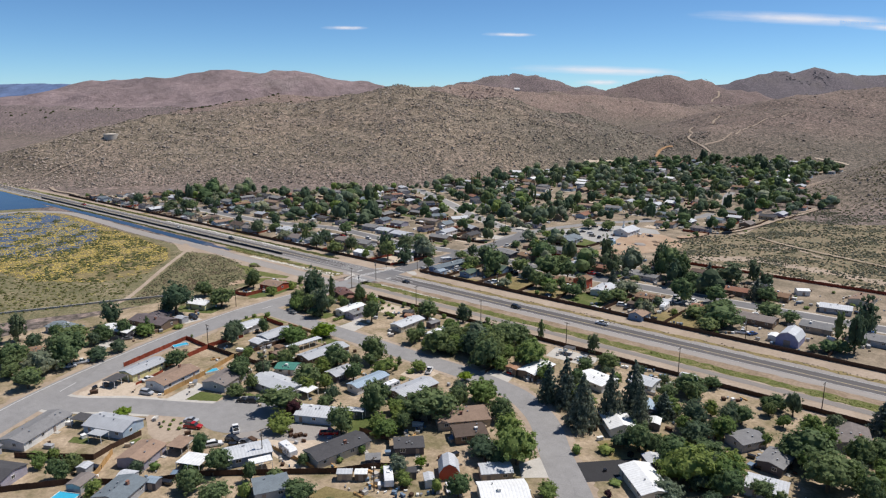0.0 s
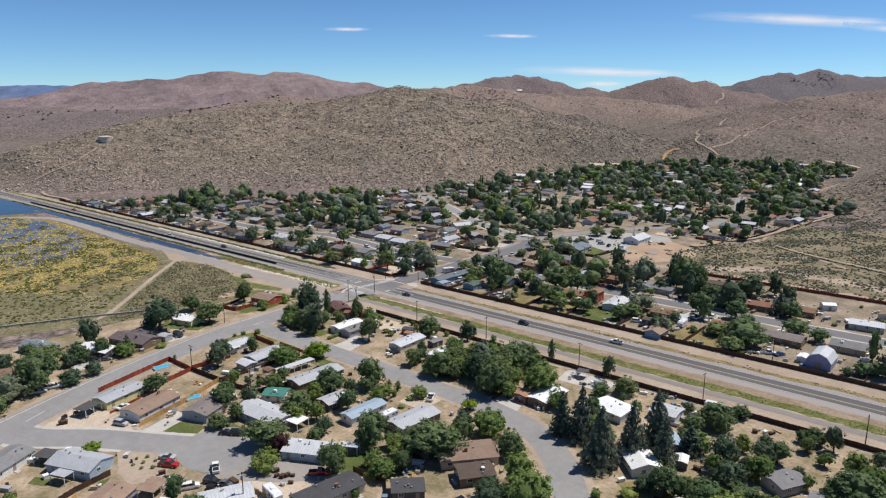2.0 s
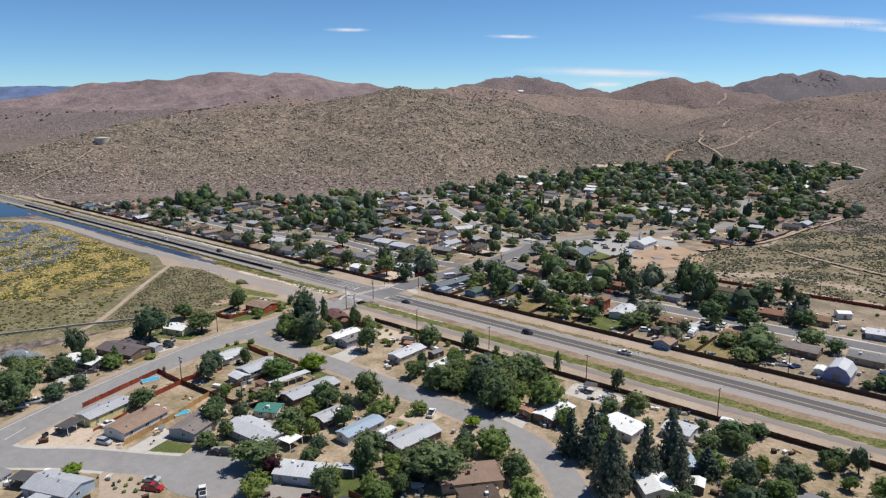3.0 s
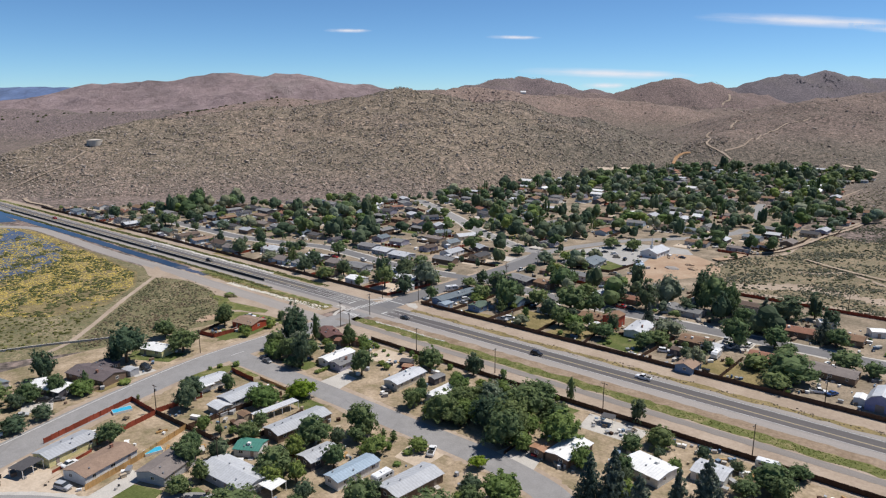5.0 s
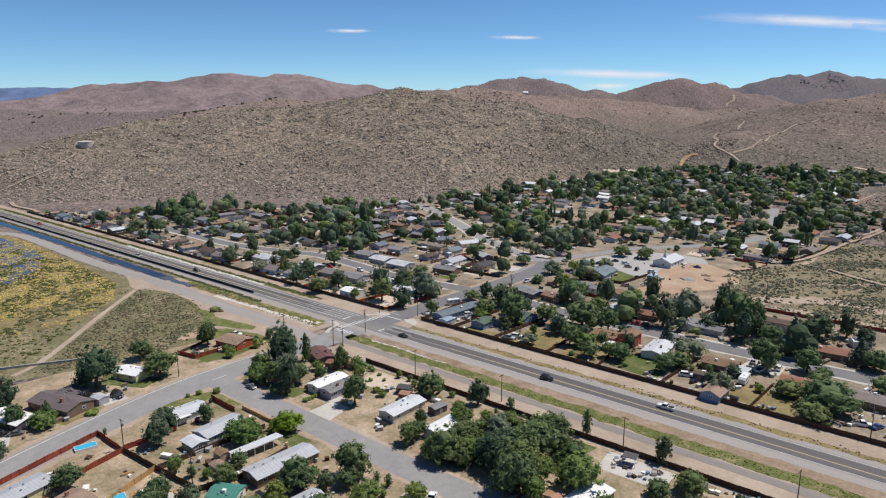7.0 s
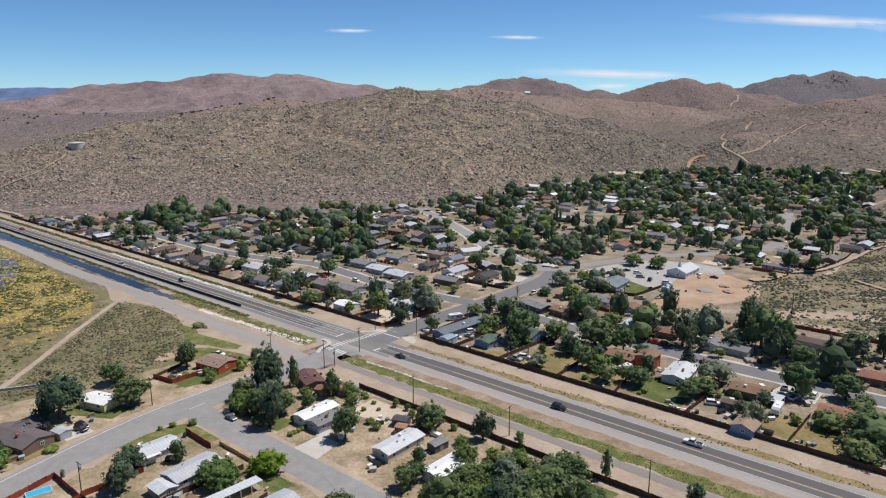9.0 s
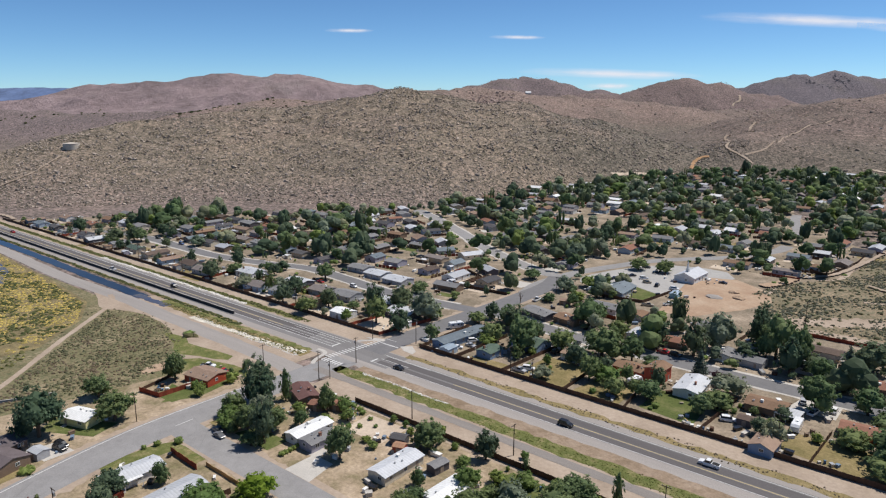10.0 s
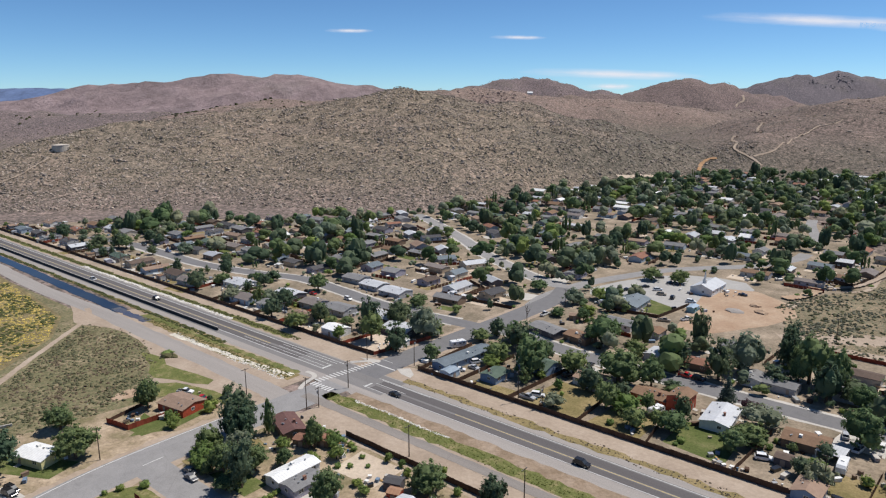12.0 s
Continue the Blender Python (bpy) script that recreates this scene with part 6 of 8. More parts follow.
def pool(x, y, L, W, turn, rect=True):
    ob = new("swimming_pool")
    ob.matrix_basis = pose(x, y, 0.05, 0, 0, turn)
    tagged(ob, "above-ground blue swimming pool in a yard", "pool", "swimming pools")
    bm = bmesh.new()
    for b in ((-L / 2, L / 2, -W / 2 - 0.1, -W / 2, 0, 0.75), (-L / 2, L / 2, W / 2, W / 2 + 0.1, 0, 0.75), (-L / 2 - 0.1, -L / 2, -W / 2 - 0.1, W / 2 + 0.1, 0, 0.75), (L / 2, L / 2 + 0.1, -W / 2 - 0.1, W / 2 + 0.1, 0, 0.75)):
        block(bm, *b)
    part("pool_wall", bm_mesh("pool_wall", bm, M["trim"]), ob)
    part("water", cubes("water", M["blue_tarp"], (-L / 2, L / 2, -W / 2, W / 2, 0.02, 0.62)), ob, "bright blue pool water")


pool(21.2, -128.2, 5.6, 2.8, 77)
pool(53.6, -135, 4.6, 2.6, 75)
pool(96, -203.5, 6, 4, 27)

# trees and shrubs, one by one
tree("lime", 64.1, -172.8, 2.9, 5.8)
tree("broad", 103.0, -170.3, 7.4, 4.5)
tree("broad", 116.4, -181.6, 6.8, 7.4)
tree("broad", 115.0, -172.2, 8.2, 7.3)
tree("broad", 126.2, -180.7, 6.3, 9.1)
tree("broad", 85.8, -200.6, 7.1, 5.8)
tree("broad", 82.7, -195.6, 4.8, 5.3)
tree("broad", 17.6, -182.8, 8.1, 8.4)
tree("broad", 23.1, -178.3, 6.6, 6.6)
tree("shrub", 67.8, -199.8, 2.0, 4.2)
tree("shrub", 78.2, -175.3, 1.7, 2.1)
tree("shrub", 100.0, -181.8, 2.5, 3.8)
tree("shrub", 57.1, -163.0, 1.9, 2.3)
tree("broad", 97.9, -138.4, 8.3, 12.5)
tree("plum", 104.6, -138.4, 6.7, 6.1)
tree("lime", 129.5, -82.8, 4.0, 5.5)
tree("lime", 135.9, -128.5, 3.4, 4.6)
tree("elm", 108.9, -147.0, 5.9, 7.9)
tree("broad", 124.5, -136.7, 10.1, 7.7)
tree("broad", 121.6, -120.0, 11.6, 10.2)
tree("elm", 135.8, -129.9, 6.2, 8.2)
tree("broad", 139.0, -113.0, 9.5, 16.5)
tree("broad", 125.0, -169.1, 6.4, 3.5)
tree("broad", 129.7, -164.7, 3.7, 5.3)
tree("olive", 153.1, -142.4, 6.9, 5.8)
tree("lime", 154.9, -135.6, 3.6, 3.5)
tree("broad", 171.9, -140.6, 7.5, 6.6)
tree("broad", 141.7, -166.3, 4.4, 8.4)
tree("broad", 77.2, -134.2, 6.1, 5.2)
tree("broad", 77.7, -141.1, 4.8, 6.6)
tree("broad", 106.0, -127.0, 3.9, 5.6)
tree("broad", 99.7, -108.1, 8.1, 6.7)
tree("elm", 132.5, -119.2, 5.2, 7.9)
tree("elm", 118.6, -128.8, 3.2, 4.7)
tree("elm", 137.0, -140.4, 2.8, 2.4)
tree("shrub", 136.0, -147.7, 2.0, 2.4)
tree("elm", 143.8, -92.3, 8.6, 11.1)
tree("broad", 155.9, -99.2, 8.7, 8.6)
tree("elm", 174.3, -117.8, 12.6, 13.5)
tree("elm", 168.0, -111.5, 11.0, 10.5)
tree("shade", 166.5, -121.5, 6.5, 7.5)
tree("shade", 163.3, -119.0, 5.2, 7.9)
for kind, x, y, tall, wide in (("bluespruce", 154.1, -80.9, 12, 7), ("spruce", 160.5, -78, 14, 8), ("spruce", 166.4, -77.4, 17, 8.5), ("spruce", 168.6, -88.7, 17.5, 10.5), ("spruce", 177.8, -87.4, 18, 10),
                               ("bluespruce", 174, -80, 14, 8.5), ("spruce", 182.4, -77.7, 17.5, 9.4), ("spruce", 186.4, -70.2, 19, 9.4), ("spruce", 191, -76, 15, 8)):
    tree(kind, x, y, tall, wide)
tree("bluespruce", 194.3, -65.2, 8.6, 8.4)
tree("broad", 205.6, -85.9, 5.5, 8.3)
tree("elm", 188.7, -125.7, 4.0, 5.6)
tree("shrub", 190.1, -96.4, 2.6, 5.6)
tree("broad", 197.1, -89.9, 9.6, 8.9)
tree("shade", 192.4, -90.7, 4.6, 6.4)
tree("broad", 189.9, -50.7, 5.5, 7.4)
tree("shrub", 184.0, -102.1, 3.3, 3.1)
tree("broad", 140.8, -100.6, 8.2, 6.1)
tree("broad", 155.7, -116.8, 3.1, 3.7)
tree("shrub", 199.5, -109.6, 1.4, 4.1)
tree("broad", 201.4, -88.6, 6.9, 5.7)
tree("shrub", 181.1, -125.3, 1.7, 2.8)
tree("plum", 200.6, -116.5, 2.6, 2.3)
tree("broad", 194.8, -43.6, 5.5, 11.3)
tree("broad", 198.7, -32.9, 4.5, 6.2)
tree("elm", 213.2, -97.2, 11.6, 13.8)
tree("elm", 221.1, -93.8, 8.7, 12.1)
tree("shade", 225.6, -38.8, 9.3, 5.2)
tree("broad", 236.3, -67.2, 10.6, 15.3)
tree("broad", 242.9, -78.4, 11.7, 13.9)
tree("bluespruce", 248.8, -33.7, 10.3, 8.2)
tree("elm", 247.7, -73.9, 8.1, 4.5)
tree("olive", 212.8, -107.2, 3.6, 7.5)
tree("broad", 214.6, -85.6, 7.9, 9.4)
tree("broad", 251.0, -53.8, 7.4, 6.9)
tree("shade", 203.9, -65.3, 9.3, 8.3)
tree("shade", 208.0, -74.9, 7.0, 9.2)
tree("broad", 231.1, -91.7, 3.3, 7.2)
tree("broad", 220.4, -37.5, 5.7, 6.8)
tree("broad", 214.7, -54.8, 6.8, 7.1)
tree("tall", 90.6, -33.4, 9.1, 7.8)
tree("column", 102.2, -30.9, 4.2, 3.1)
tree("broad", 123.4, -50.9, 13.5, 15.5)
tree("shade", 119.5, -61.0, 12.5, 13.0)
tree("broad", 127.0, -62.0, 13.5, 14.0)
tree("elm", 140.5, -58.0, 11.5, 12.5)
tree("olive", 112.5, -52.5, 10.5, 11.0)
tree("broad", 104.0, -58.5, 9.5, 10.0)
tree("broad", 131.3, -75.3, 13.1, 13.5)
tree("broad", 128.0, -69.2, 13.1, 11.5)
tree("broad", 134.4, -48.8, 7.6, 8.9)
tree("column", 128.1, -29.4, 9.2, 4.3)
tree("tall", 151.4, -29.5, 8.4, 6.6)
tree("broad", 162.8, -40.0, 6.6, 8.7)
tree("broad", 157.2, -47.0, 4.3, 7.0)
tree("elm", 112.2, -60.1, 6.5, 10.6)
tree("broad", 120.2, -34.2, 6.3, 9.5)
tree("elm", 127.3, -81.0, 4.9, 6.7)
tree("shade", 12.5, -52.0, 16.5, 10.5)
tree("tall", 18.0, -55.0, 15.5, 10)
tree("broad", 14, -62.5, 8.5, 8.5)
tree("elm", 19.6, -68, 7, 7.5)
tree("broad", 26.5, -66, 9.5, 8)
tree("olive", 24, -60, 10, 8)
tree("broad", 32, -60, 8, 7)
tree("tall", 35.9, -67.0, 16.0, 10.5)
tree("column", 17.6, -45.1, 12.1, 5.2)
tree("elm", 20.1, -74.2, 9.2, 11.7)
tree("broad", 28.8, -76.5, 8.3, 9.5)
tree("broad", 34.7, -42.0, 10.5, 6.0)
tree("broad", 59.3, -58.9, 11.0, 8.3)
tree("spruce", 79.7, -76.4, 13.7, 7.6)
tree("lime", 57.0, -84.2, 6.4, 9.6)
tree("elm", 52.7, -96.9, 6.9, 11.2)
tree("broad", 84.7, -102.4, 9.5, 10.2)
tree("broad", 91.8, -90.2, 10.7, 9.5)
tree("broad", 89.9, -120.5, 8.6, 11.1)
tree("broad", 67.2, -132.2, 8.2, 7.7)
tree("elm", 52.5, -118.3, 5.3, 4.1)
tree("shade", 35.3, -114.0, 9.6, 7.9)
tree("column", 98.3, -87.5, 3.7, 2.5)
tree("column", 101.7, -86.7, 3.9, 3.1)
tree("elm", 88.1, -72.5, 8.8, 13.3)
tree("broad", 104.4, -67.8, 10.6, 11.4)
tree("broad", 73.7, -38.0, 8.9, 10.3)
tree("elm", 102.2, -95.5, 5.5, 8.4)
tree("broad", -26.0, -59.6, 11.4, 7.7)
tree("elm", -7.7, -61.2, 4.8, 4.2)
tree("broad", 33.3, -97.1, 6.8, 4.5)
tree("broad", 34.1, -70.3, 4.8, 6.6)
tree("shrub", 60.6, -74.8, 3.6, 5.3)
tree("broad", 45.6, -71.8, 4.9, 10.1)
tree("shrub", 66.2, -71.9, 4.4, 6.1)
tree("shrub", 109.8, -89.4, 1.6, 3.8)
tree("broad", 117.2, -77.2, 8.2, 7.7)
tree("elm", 110.8, -86.1, 4.4, 6.1)
tree("broad", 6.2, -165.2, 14.1, 14.1)
tree("olive", 6.2, -173.8, 9.6, 12.2)
tree("broad", -6.1, -178.9, 8.2, 11.7)
tree("elm", 11.6, -179.9, 5.7, 7.7)
tree("broad", 39.5, -140.5, 7.3, 7.4)
tree("broad", -11.5, -87.9, 9.9, 11.3)
tree("column", -3.6, -128.7, 8.3, 3.8)
tree("shade", -18.2, -107.2, 15.5, 15.5)
tree("broad", -32.4, -83.5, 8.6, 9.7)
tree("elm", -1.9, -130.6, 3.4, 8.5)
tree("shrub", 0.6, -117.1, 2.0, 5.7)
tree("broad", -8.5, -136.0, 7.8, 6.7)
tree("shade", 10.0, -155.6, 5.0, 7.9)
tree("shade", 7.8, -146.6, 5.4, 6.3)
tree("broad", -13.5, -155.3, 7.5, 13.2)
tree("column", 17.5, -121.0, 2.5, 1.8)
tree("shade", 29.5, -108.1, 8.9, 8.1)
tree("broad", -50.3, 19.2, 8.8, 9.0)
tree("tall", -26.4, 39.1, 15.9, 10.7)
tree("broad", -43.3, 32.0, 4.6, 6.4)
tree("broad", -37.8, 36.6, 4.7, 5.5)
tree("broad", 16.1, 30.3, 7.1, 6.3)
tree("broad", -1.1, 50.2, 8.2, 9.5)
tree("broad", -84.3, 69.2, 10.1, 13.9)
tree("olive", -41.9, 22.8, 4.0, 3.6)
tree("broad", -23.4, 55.8, 5.9, 4.6)
tree("column", 5.5, -34.2, 7.3, 4.2)
tree("olive", -93.0, 36.2, 7.3, 8.2)
tree("olive", -109.8, 26.7, 5.1, 9.5)
tree("tall", -0.2, -43.7, 9.5, 10.4)
tree("elm", -35.0, 71.7, 4.9, 6.8)
tree("broad", -32.6, 77.8, 6.7, 8.8)
tree("elm", -48.8, 66.5, 5.4, 10.9)
tree("broad", 18.4, 58.4, 5.7, 7.6)
tree("tall", 21.4, 75.5, 9.8, 12.3)
tree("tall", 35.5, 60.6, 11.4, 13.2)
tree("broad", 36.8, 44.8, 8.3, 8.7)
tree("shade", 48.8, 60.3, 7.4, 5.6)
tree("thin", 53.5, 37.5, 8.6, 8.2)
tree("olive", 22.0, 127.6, 8.8, 10.1)
tree("bare", 19.3, 91.4, 9.9, 4.6)
tree("column", 17.3, 111.1, 4.8, 1.9)
tree("elm", 37.3, 40.1, 3.5, 7.0)
tree("broad", -2.9, 137.0, 6.4, 8.5)
tree("broad", 26.0, 106.5, 5.0, 5.7)
tree("elm", 35.3, 118.1, 3.9, 6.8)
tree("broad", 58.1, 86.8, 12.9, 12.9)
tree("broad", 59.7, 73.5, 7.6, 9.9)
tree("broad", 80.9, 54.6, 14.4, 15.0)
tree("broad", 73.6, 83.7, 7.2, 8.3)
tree("tall", 90.7, 83.3, 10.8, 10.6)
tree("tall", 90.0, 106.0, 18.5, 9.6)
tree("tall", 106.2, 80.3, 16.1, 11.9)
tree("column", 87.5, 65.9, 12.1, 1.9)
tree("shade", 97.1, 61.5, 3.5, 6.0)
tree("tall", 123.0, 106.4, 15.9, 11.1)
tree("spruce", 123.5, 71.0, 10.1, 6.0)
tree("broad", 128.8, 93.4, 11.7, 6.5)
tree("broad", 47.3, 196.7, 8.2, 9.3)
tree("elm", 29.1, 142.3, 5.0, 9.3)
tree("broad", 38.5, 107.4, 6.9, 5.6)
tree("broad", 57.5, 99.0, 7.5, 5.3)
tree("shade", 110.8, 96.3, 9.6, 5.0)
tree("broad", 33.0, 192.9, 2.1, 10.5)
tree("broad", 86.4, 34.0, 10.3, 7.6)
tree("broad", 98.5, 27.7, 6.9, 7.3)
tree("broad", 97.5, 40.4, 7.4, 4.2)
tree("broad", 104.7, 32.0, 6.8, 5.4)
tree("broad", 108.8, 32.1, 7.3, 8.7)
tree("broad", 112.7, 18.1, 4.4, 6.9)
tree("tall", 87.3, -29.9, 5.6, 4.4)
tree("tall", 89.9, -27.8, 5.5, 2.7)
tree("elm", 92.0, 35.8, 4.6, 9.0)
tree("broad", 98.9, 58.6, 3.6, 5.2)
tree("thin", 56.0, 33.8, 6.6, 5.9)
tree("broad", 128.9, 39.2, 7.0, 10.0)
tree("elm", 138.4, 67.1, 6.6, 16.2)
tree("shade", 147.5, 44.3, 5.3, 5.4)
tree("elm", 158.7, 35.7, 3.4, 3.2)
tree("tall", 139.5, 84.2, 15.8, 12.5)
tree("elm", 146.4, 35.1, 3.5, 5.8)
tree("plum", 123.6, 59.4, 4.6, 7.3)
tree("shade", 146.8, 90.2, 8.0, 10.4)
tree("shade", 153.8, 74.6, 8.0, 11.3)
tree("spruce", 114.5, 64.3, 9.3, 5.2)
tree("tall", 123.3, 88.7, 5.5, 10.5)
tree("elm", 148.6, 8.0, 6.3, 10.3)
tree("spruce", 157.7, 82.7, 15.9, 9.3)
tree("tall", 160.9, 105.8, 12.5, 17.8)
tree("broad", 167.0, 65.3, 9.4, 8.8)
tree("spruce", 180.4, 85.7, 11.2, 8.3)
tree("broad", 185.8, 82.2, 8.9, 9.1)
tree("broad", 179.5, 35.5, 5.8, 15.8)
tree("broad", 131.5, 97.0, 19.0, 13.0)
tree("tall", 121.3, 111.4, 17.9, 9.3)
tree("broad", 193.0, 59.4, 7.7, 11.0)
tree("broad", 172.7, 55.2, 5.7, 7.6)
tree("plum", 178.7, 72.4, 6.2, 7.1)
tree("broad", 150.0, 82.4, 10.3, 8.4)
tree("broad", 141.1, 91.0, 18.2, 8.7)
tree("broad", 167.2, 39.1, 3.3, 8.8)
tree("olive", 111.3, 93.5, 17, 13.0)
tree("tall", 170.7, 115.6, 13.5, 8.1)
tree("tall", 178.6, 109.2, 8.7, 9.9)
tree("elm", 165.0, 13.8, 3.0, 4.4)
tree("tall", 230.8, 33.8, 20.2, 8.5)
tree("tall", 230.7, 57.4, 19.3, 10.1)
tree("column", 222.6, 47.7, 13.4, 5.9)
tree("tall", 204.6, 74.2, 19.1, 19.2)
tree("spruce", 162.8, 68.7, 14.0, 10.8)
tree("broad", 202.7, 56.2, 6.2, 7.1)
tree("broad", 222.3, 29.7, 4.5, 7.4)
tree("broad", 226.8, 32.0, 5.7, 6.5)
tree("broad", 217.9, 26.1, 3.2, 3.7)
tree("broad", 172.7, 62.1, 4.5, 6.3)
tree("broad", 177.9, 24.1, 4.2, 9.4)

# a low wall along the scrub
wall = tagged(new("boundary_wall"), "long low pale concrete wall along the scrub", "wall")
STONE = cubes("segment", M["concrete"], (-1.98, 1.98, -0.12, 0.12, 0, 0.75), (-1.98, 1.98, -0.2, 0.2, 0.75, 0.88))
run = smooth_line([(-46, -92), (-49.2, -100.2), (-59.9, -118.8), (-67, -134), (-80, -160), (-95, -196)], 12)
gone = 0.0
for p, q in zip(run, run[1:]):
    step = (q - p).length
    n = max(1, round(step / 4))
    for i in range(n):
        c = p.lerp(q, (i + 0.5) / n)
        part("segment", STONE, wall, at=pose(c.x, c.y, 0.02, 0, 0, math.degrees(math.atan2(q.y - p.y, q.x - p.x))) @ Matrix.Diagonal((step / n / 3.96, 1, 1, 1)))

# hedges and garden shrubs
random.seed(7)
for i in range(9):
    tree("shrub", 27 + i * 2.1 + random.uniform(-0.5, 0.5), -33.6 - 0.2 * i + random.uniform(-0.6, 0.6), random.uniform(1.6, 2.8), random.uniform(2.4, 3.4))
for x, y, h, w in ((44, -42, 4.5, 5), (40, -47, 3, 4), (38, -38, 5, 5), (14.5, -36, 3, 4), (28, -48, 4, 4.6), (58, -47.5, 2.2, 3), (62, -49, 2.6, 3.4), (88, -40, 3.4, 4.4), (93, -44, 3, 4), (100, -41, 4, 5), (107, -38, 4.4, 5.6)):
    tree("elm", x, y, h, w)
for i in range(7):
    tree("shrub", 45.2 + random.uniform(-0.3, 0.3), -68 + i * 1.4, random.uniform(1.4, 1.9), random.uniform(2.0, 2.6))
for x, y, h, w in ((10.7, -96.6, 2.2, 2.6), (16.9, -82.8, 2.4, 3.6), (12.4, -91, 1.6, 2), (13.4, -87.5, 2, 2.6), (9.6, -102, 1.2, 1.6), (53.7, -39.4, 1.2, 1.8), (50, -42.6, 1.6, 2.2), (47.6, -44.8, 1.8, 2.6), (49, -37, 1.4, 2), (-66, -31, 1.6, 6), (-9, -141.6, 1.4, 3.4),
                   (78, -163.8, 1, 1.4), (80, -166, 1, 1.5), (82.4, -167.8, 0.9, 1.3), (79, -168.4, 0.8, 1.2), (84.4, -165.6, 1.1, 1.6), (76.6, -166.2, 0.8, 1.1), (81.6, -163.4, 0.8, 1.2), (-3.6, -124.6, 1.2, 4), (111.6, -95.8, 1.2, 2.8), (101.6, -91.6, 3, 2.4), (104, -91, 2.8, 2.2)):
    tree("shrub", x, y, h, w)


# ---- yard clutter ----
CRATE = [cubes("crate", M[k], (-0.5, 0.5, -0.4, 0.4, 0, 0.7), (-0.53, 0.53, -0.43, 0.43, 0.62, 0.72)) for k in ("fence_brown", "trim", "steel", "concrete", "dull_blue")]
bm = bmesh.new()
loft(bm, [[(x, -0.32, 0), (x, 0.32, 0), (x, 0.32, 0.13), (x, 0.26, 0.14), (x, 0.25, 0.36), (x, -0.22, 0.37), (x, -0.23, 0.24), (x, -0.31, 0.23)] for x in (-1.3, 1.25)])
BOARDS = bm_mesh("timber", bm, M["fence_tan"])
bm = bmesh.new()
bmesh.ops.create_cone(bm, cap_ends=True, segments=12, radius1=0.3, radius2=0.3, depth=0.88, matrix=Matrix.Translation((0, 0, 0.44)))
DRUM = bm_mesh("drum", bm, plain("drum_paint", (0.06, 0.12, 0.2), 0.5))
TABLE_TOP = cubes("tabletop", M["pole"], (-0.8, 0.8, -0.45, 0.45, 0.68, 0.74))
BENCH = cubes("bench", M["pole"], (-0.8, 0.8, -0.14, 0.14, 0.4, 0.45))
TRESTLE = cubes("trestle", M["pole"], (-0.05, 0.05, -0.85, 0.85, 0.32, 0.4), (-0.05, 0.05, -0.4, -0.28, 0, 0.68), (-0.05, 0.05, 0.28, 0.4, 0, 0.68))


def junk(x, y):
    """A heap of yard things: crates, drums, stacked boards."""
    ob = tagged(new("junk_heap"), "heap of crates, drums and boards in a dirt yard", "junk", "yard junk")
    ob.matrix_basis = pose(x, y, 0.05, 0, 0, random.uniform(0, 360))
    for i in range(random.randint(3, 6)):
        me = random.choice(CRATE + [BOARDS, DRUM, DRUM])
        k = random.uniform(0.7, 1.4)
        part(me.name.split(".")[0], me, ob, at=pose(-3 + 1.35 * i + random.uniform(-0.3, 0.3), random.uniform(-1.3, 1.3), 0, 0, 0, random.uniform(0, 180)) @ Matrix.Diagonal((k, k, k, 1)))


random.seed(8)
for x, y in ((142.1, -37.8), (151, -38.5), (148.6, -41.2), (167.4, -35.1), (171.6, -34.4), (175.8, -35.3), (181, -36), (185.3, -38.6), (112, -36), (118.4, -36.4), (27.5, -35.4), (24, -46.6), (38.4, -35.2), (42.5, -38.1), (64.6, -37.4), (59.6, -42.6), (148, -147), (151.4, -151.8), (156.6, -147.4), (159.6, -150),
             (136.4, -150.4), (128.4, -151.8), (164, -145), (57.4, -129.4), (60.4, -125.8), (45.6, -127.8), (37.4, -117), (46.6, -113.4), (84.4, -112.6), (99.6, -101), (-23.4, -67), (-20.6, -65.4), (116, -144.6), (124, -157), (103, -186), (76.4, -126), (87.6, -103), (117, -113), (138.4, -124.4), (140.4, -120.6), (-16, -112.6), (196, -60), (202, -50), (208, -38), (123.5, 24.5), (127.6, 22.4), (131, 22.2), (68, 24), (100, 24), (46, 41), (28, 22), (186, 26), (163, 24), (151, 30)):
    junk(x, y)
for x, y in ((145.2, -38.9), (153.4, -36), (58, -132.6), (27.6, -130), (-21.8, -68.8)):
    ob = tagged(new("picnic_table"), "dark wooden picnic table with benches in a yard", "table", "picnic tables")
    part("tabletop", TABLE_TOP, ob)
    for k in (-1, 1):
        part("bench", BENCH, ob, at=pose(0, 0.74 * k, 0))
        part("trestle", TRESTLE, ob, at=pose(0.6 * k, 0, 0))
    ob.matrix_basis = pose(x, y, 0.06, 0, 0, random.uniform(0, 180))
for kind, x, y, tall, wide in (("tall", -24, -134, 13, 11), ("shade", -1, -164, 12, 12), ("broad", -9, -178, 10, 10), ("tall", -35, -167, 13, 9), ("olive", 8, -176, 8, 10), ("broad", -9, -145, 8, 8), ("broad", 3, -183, 6, 7), ("shade", -38, -176, 9, 10)):
    tree(kind, x, y, tall, wide)

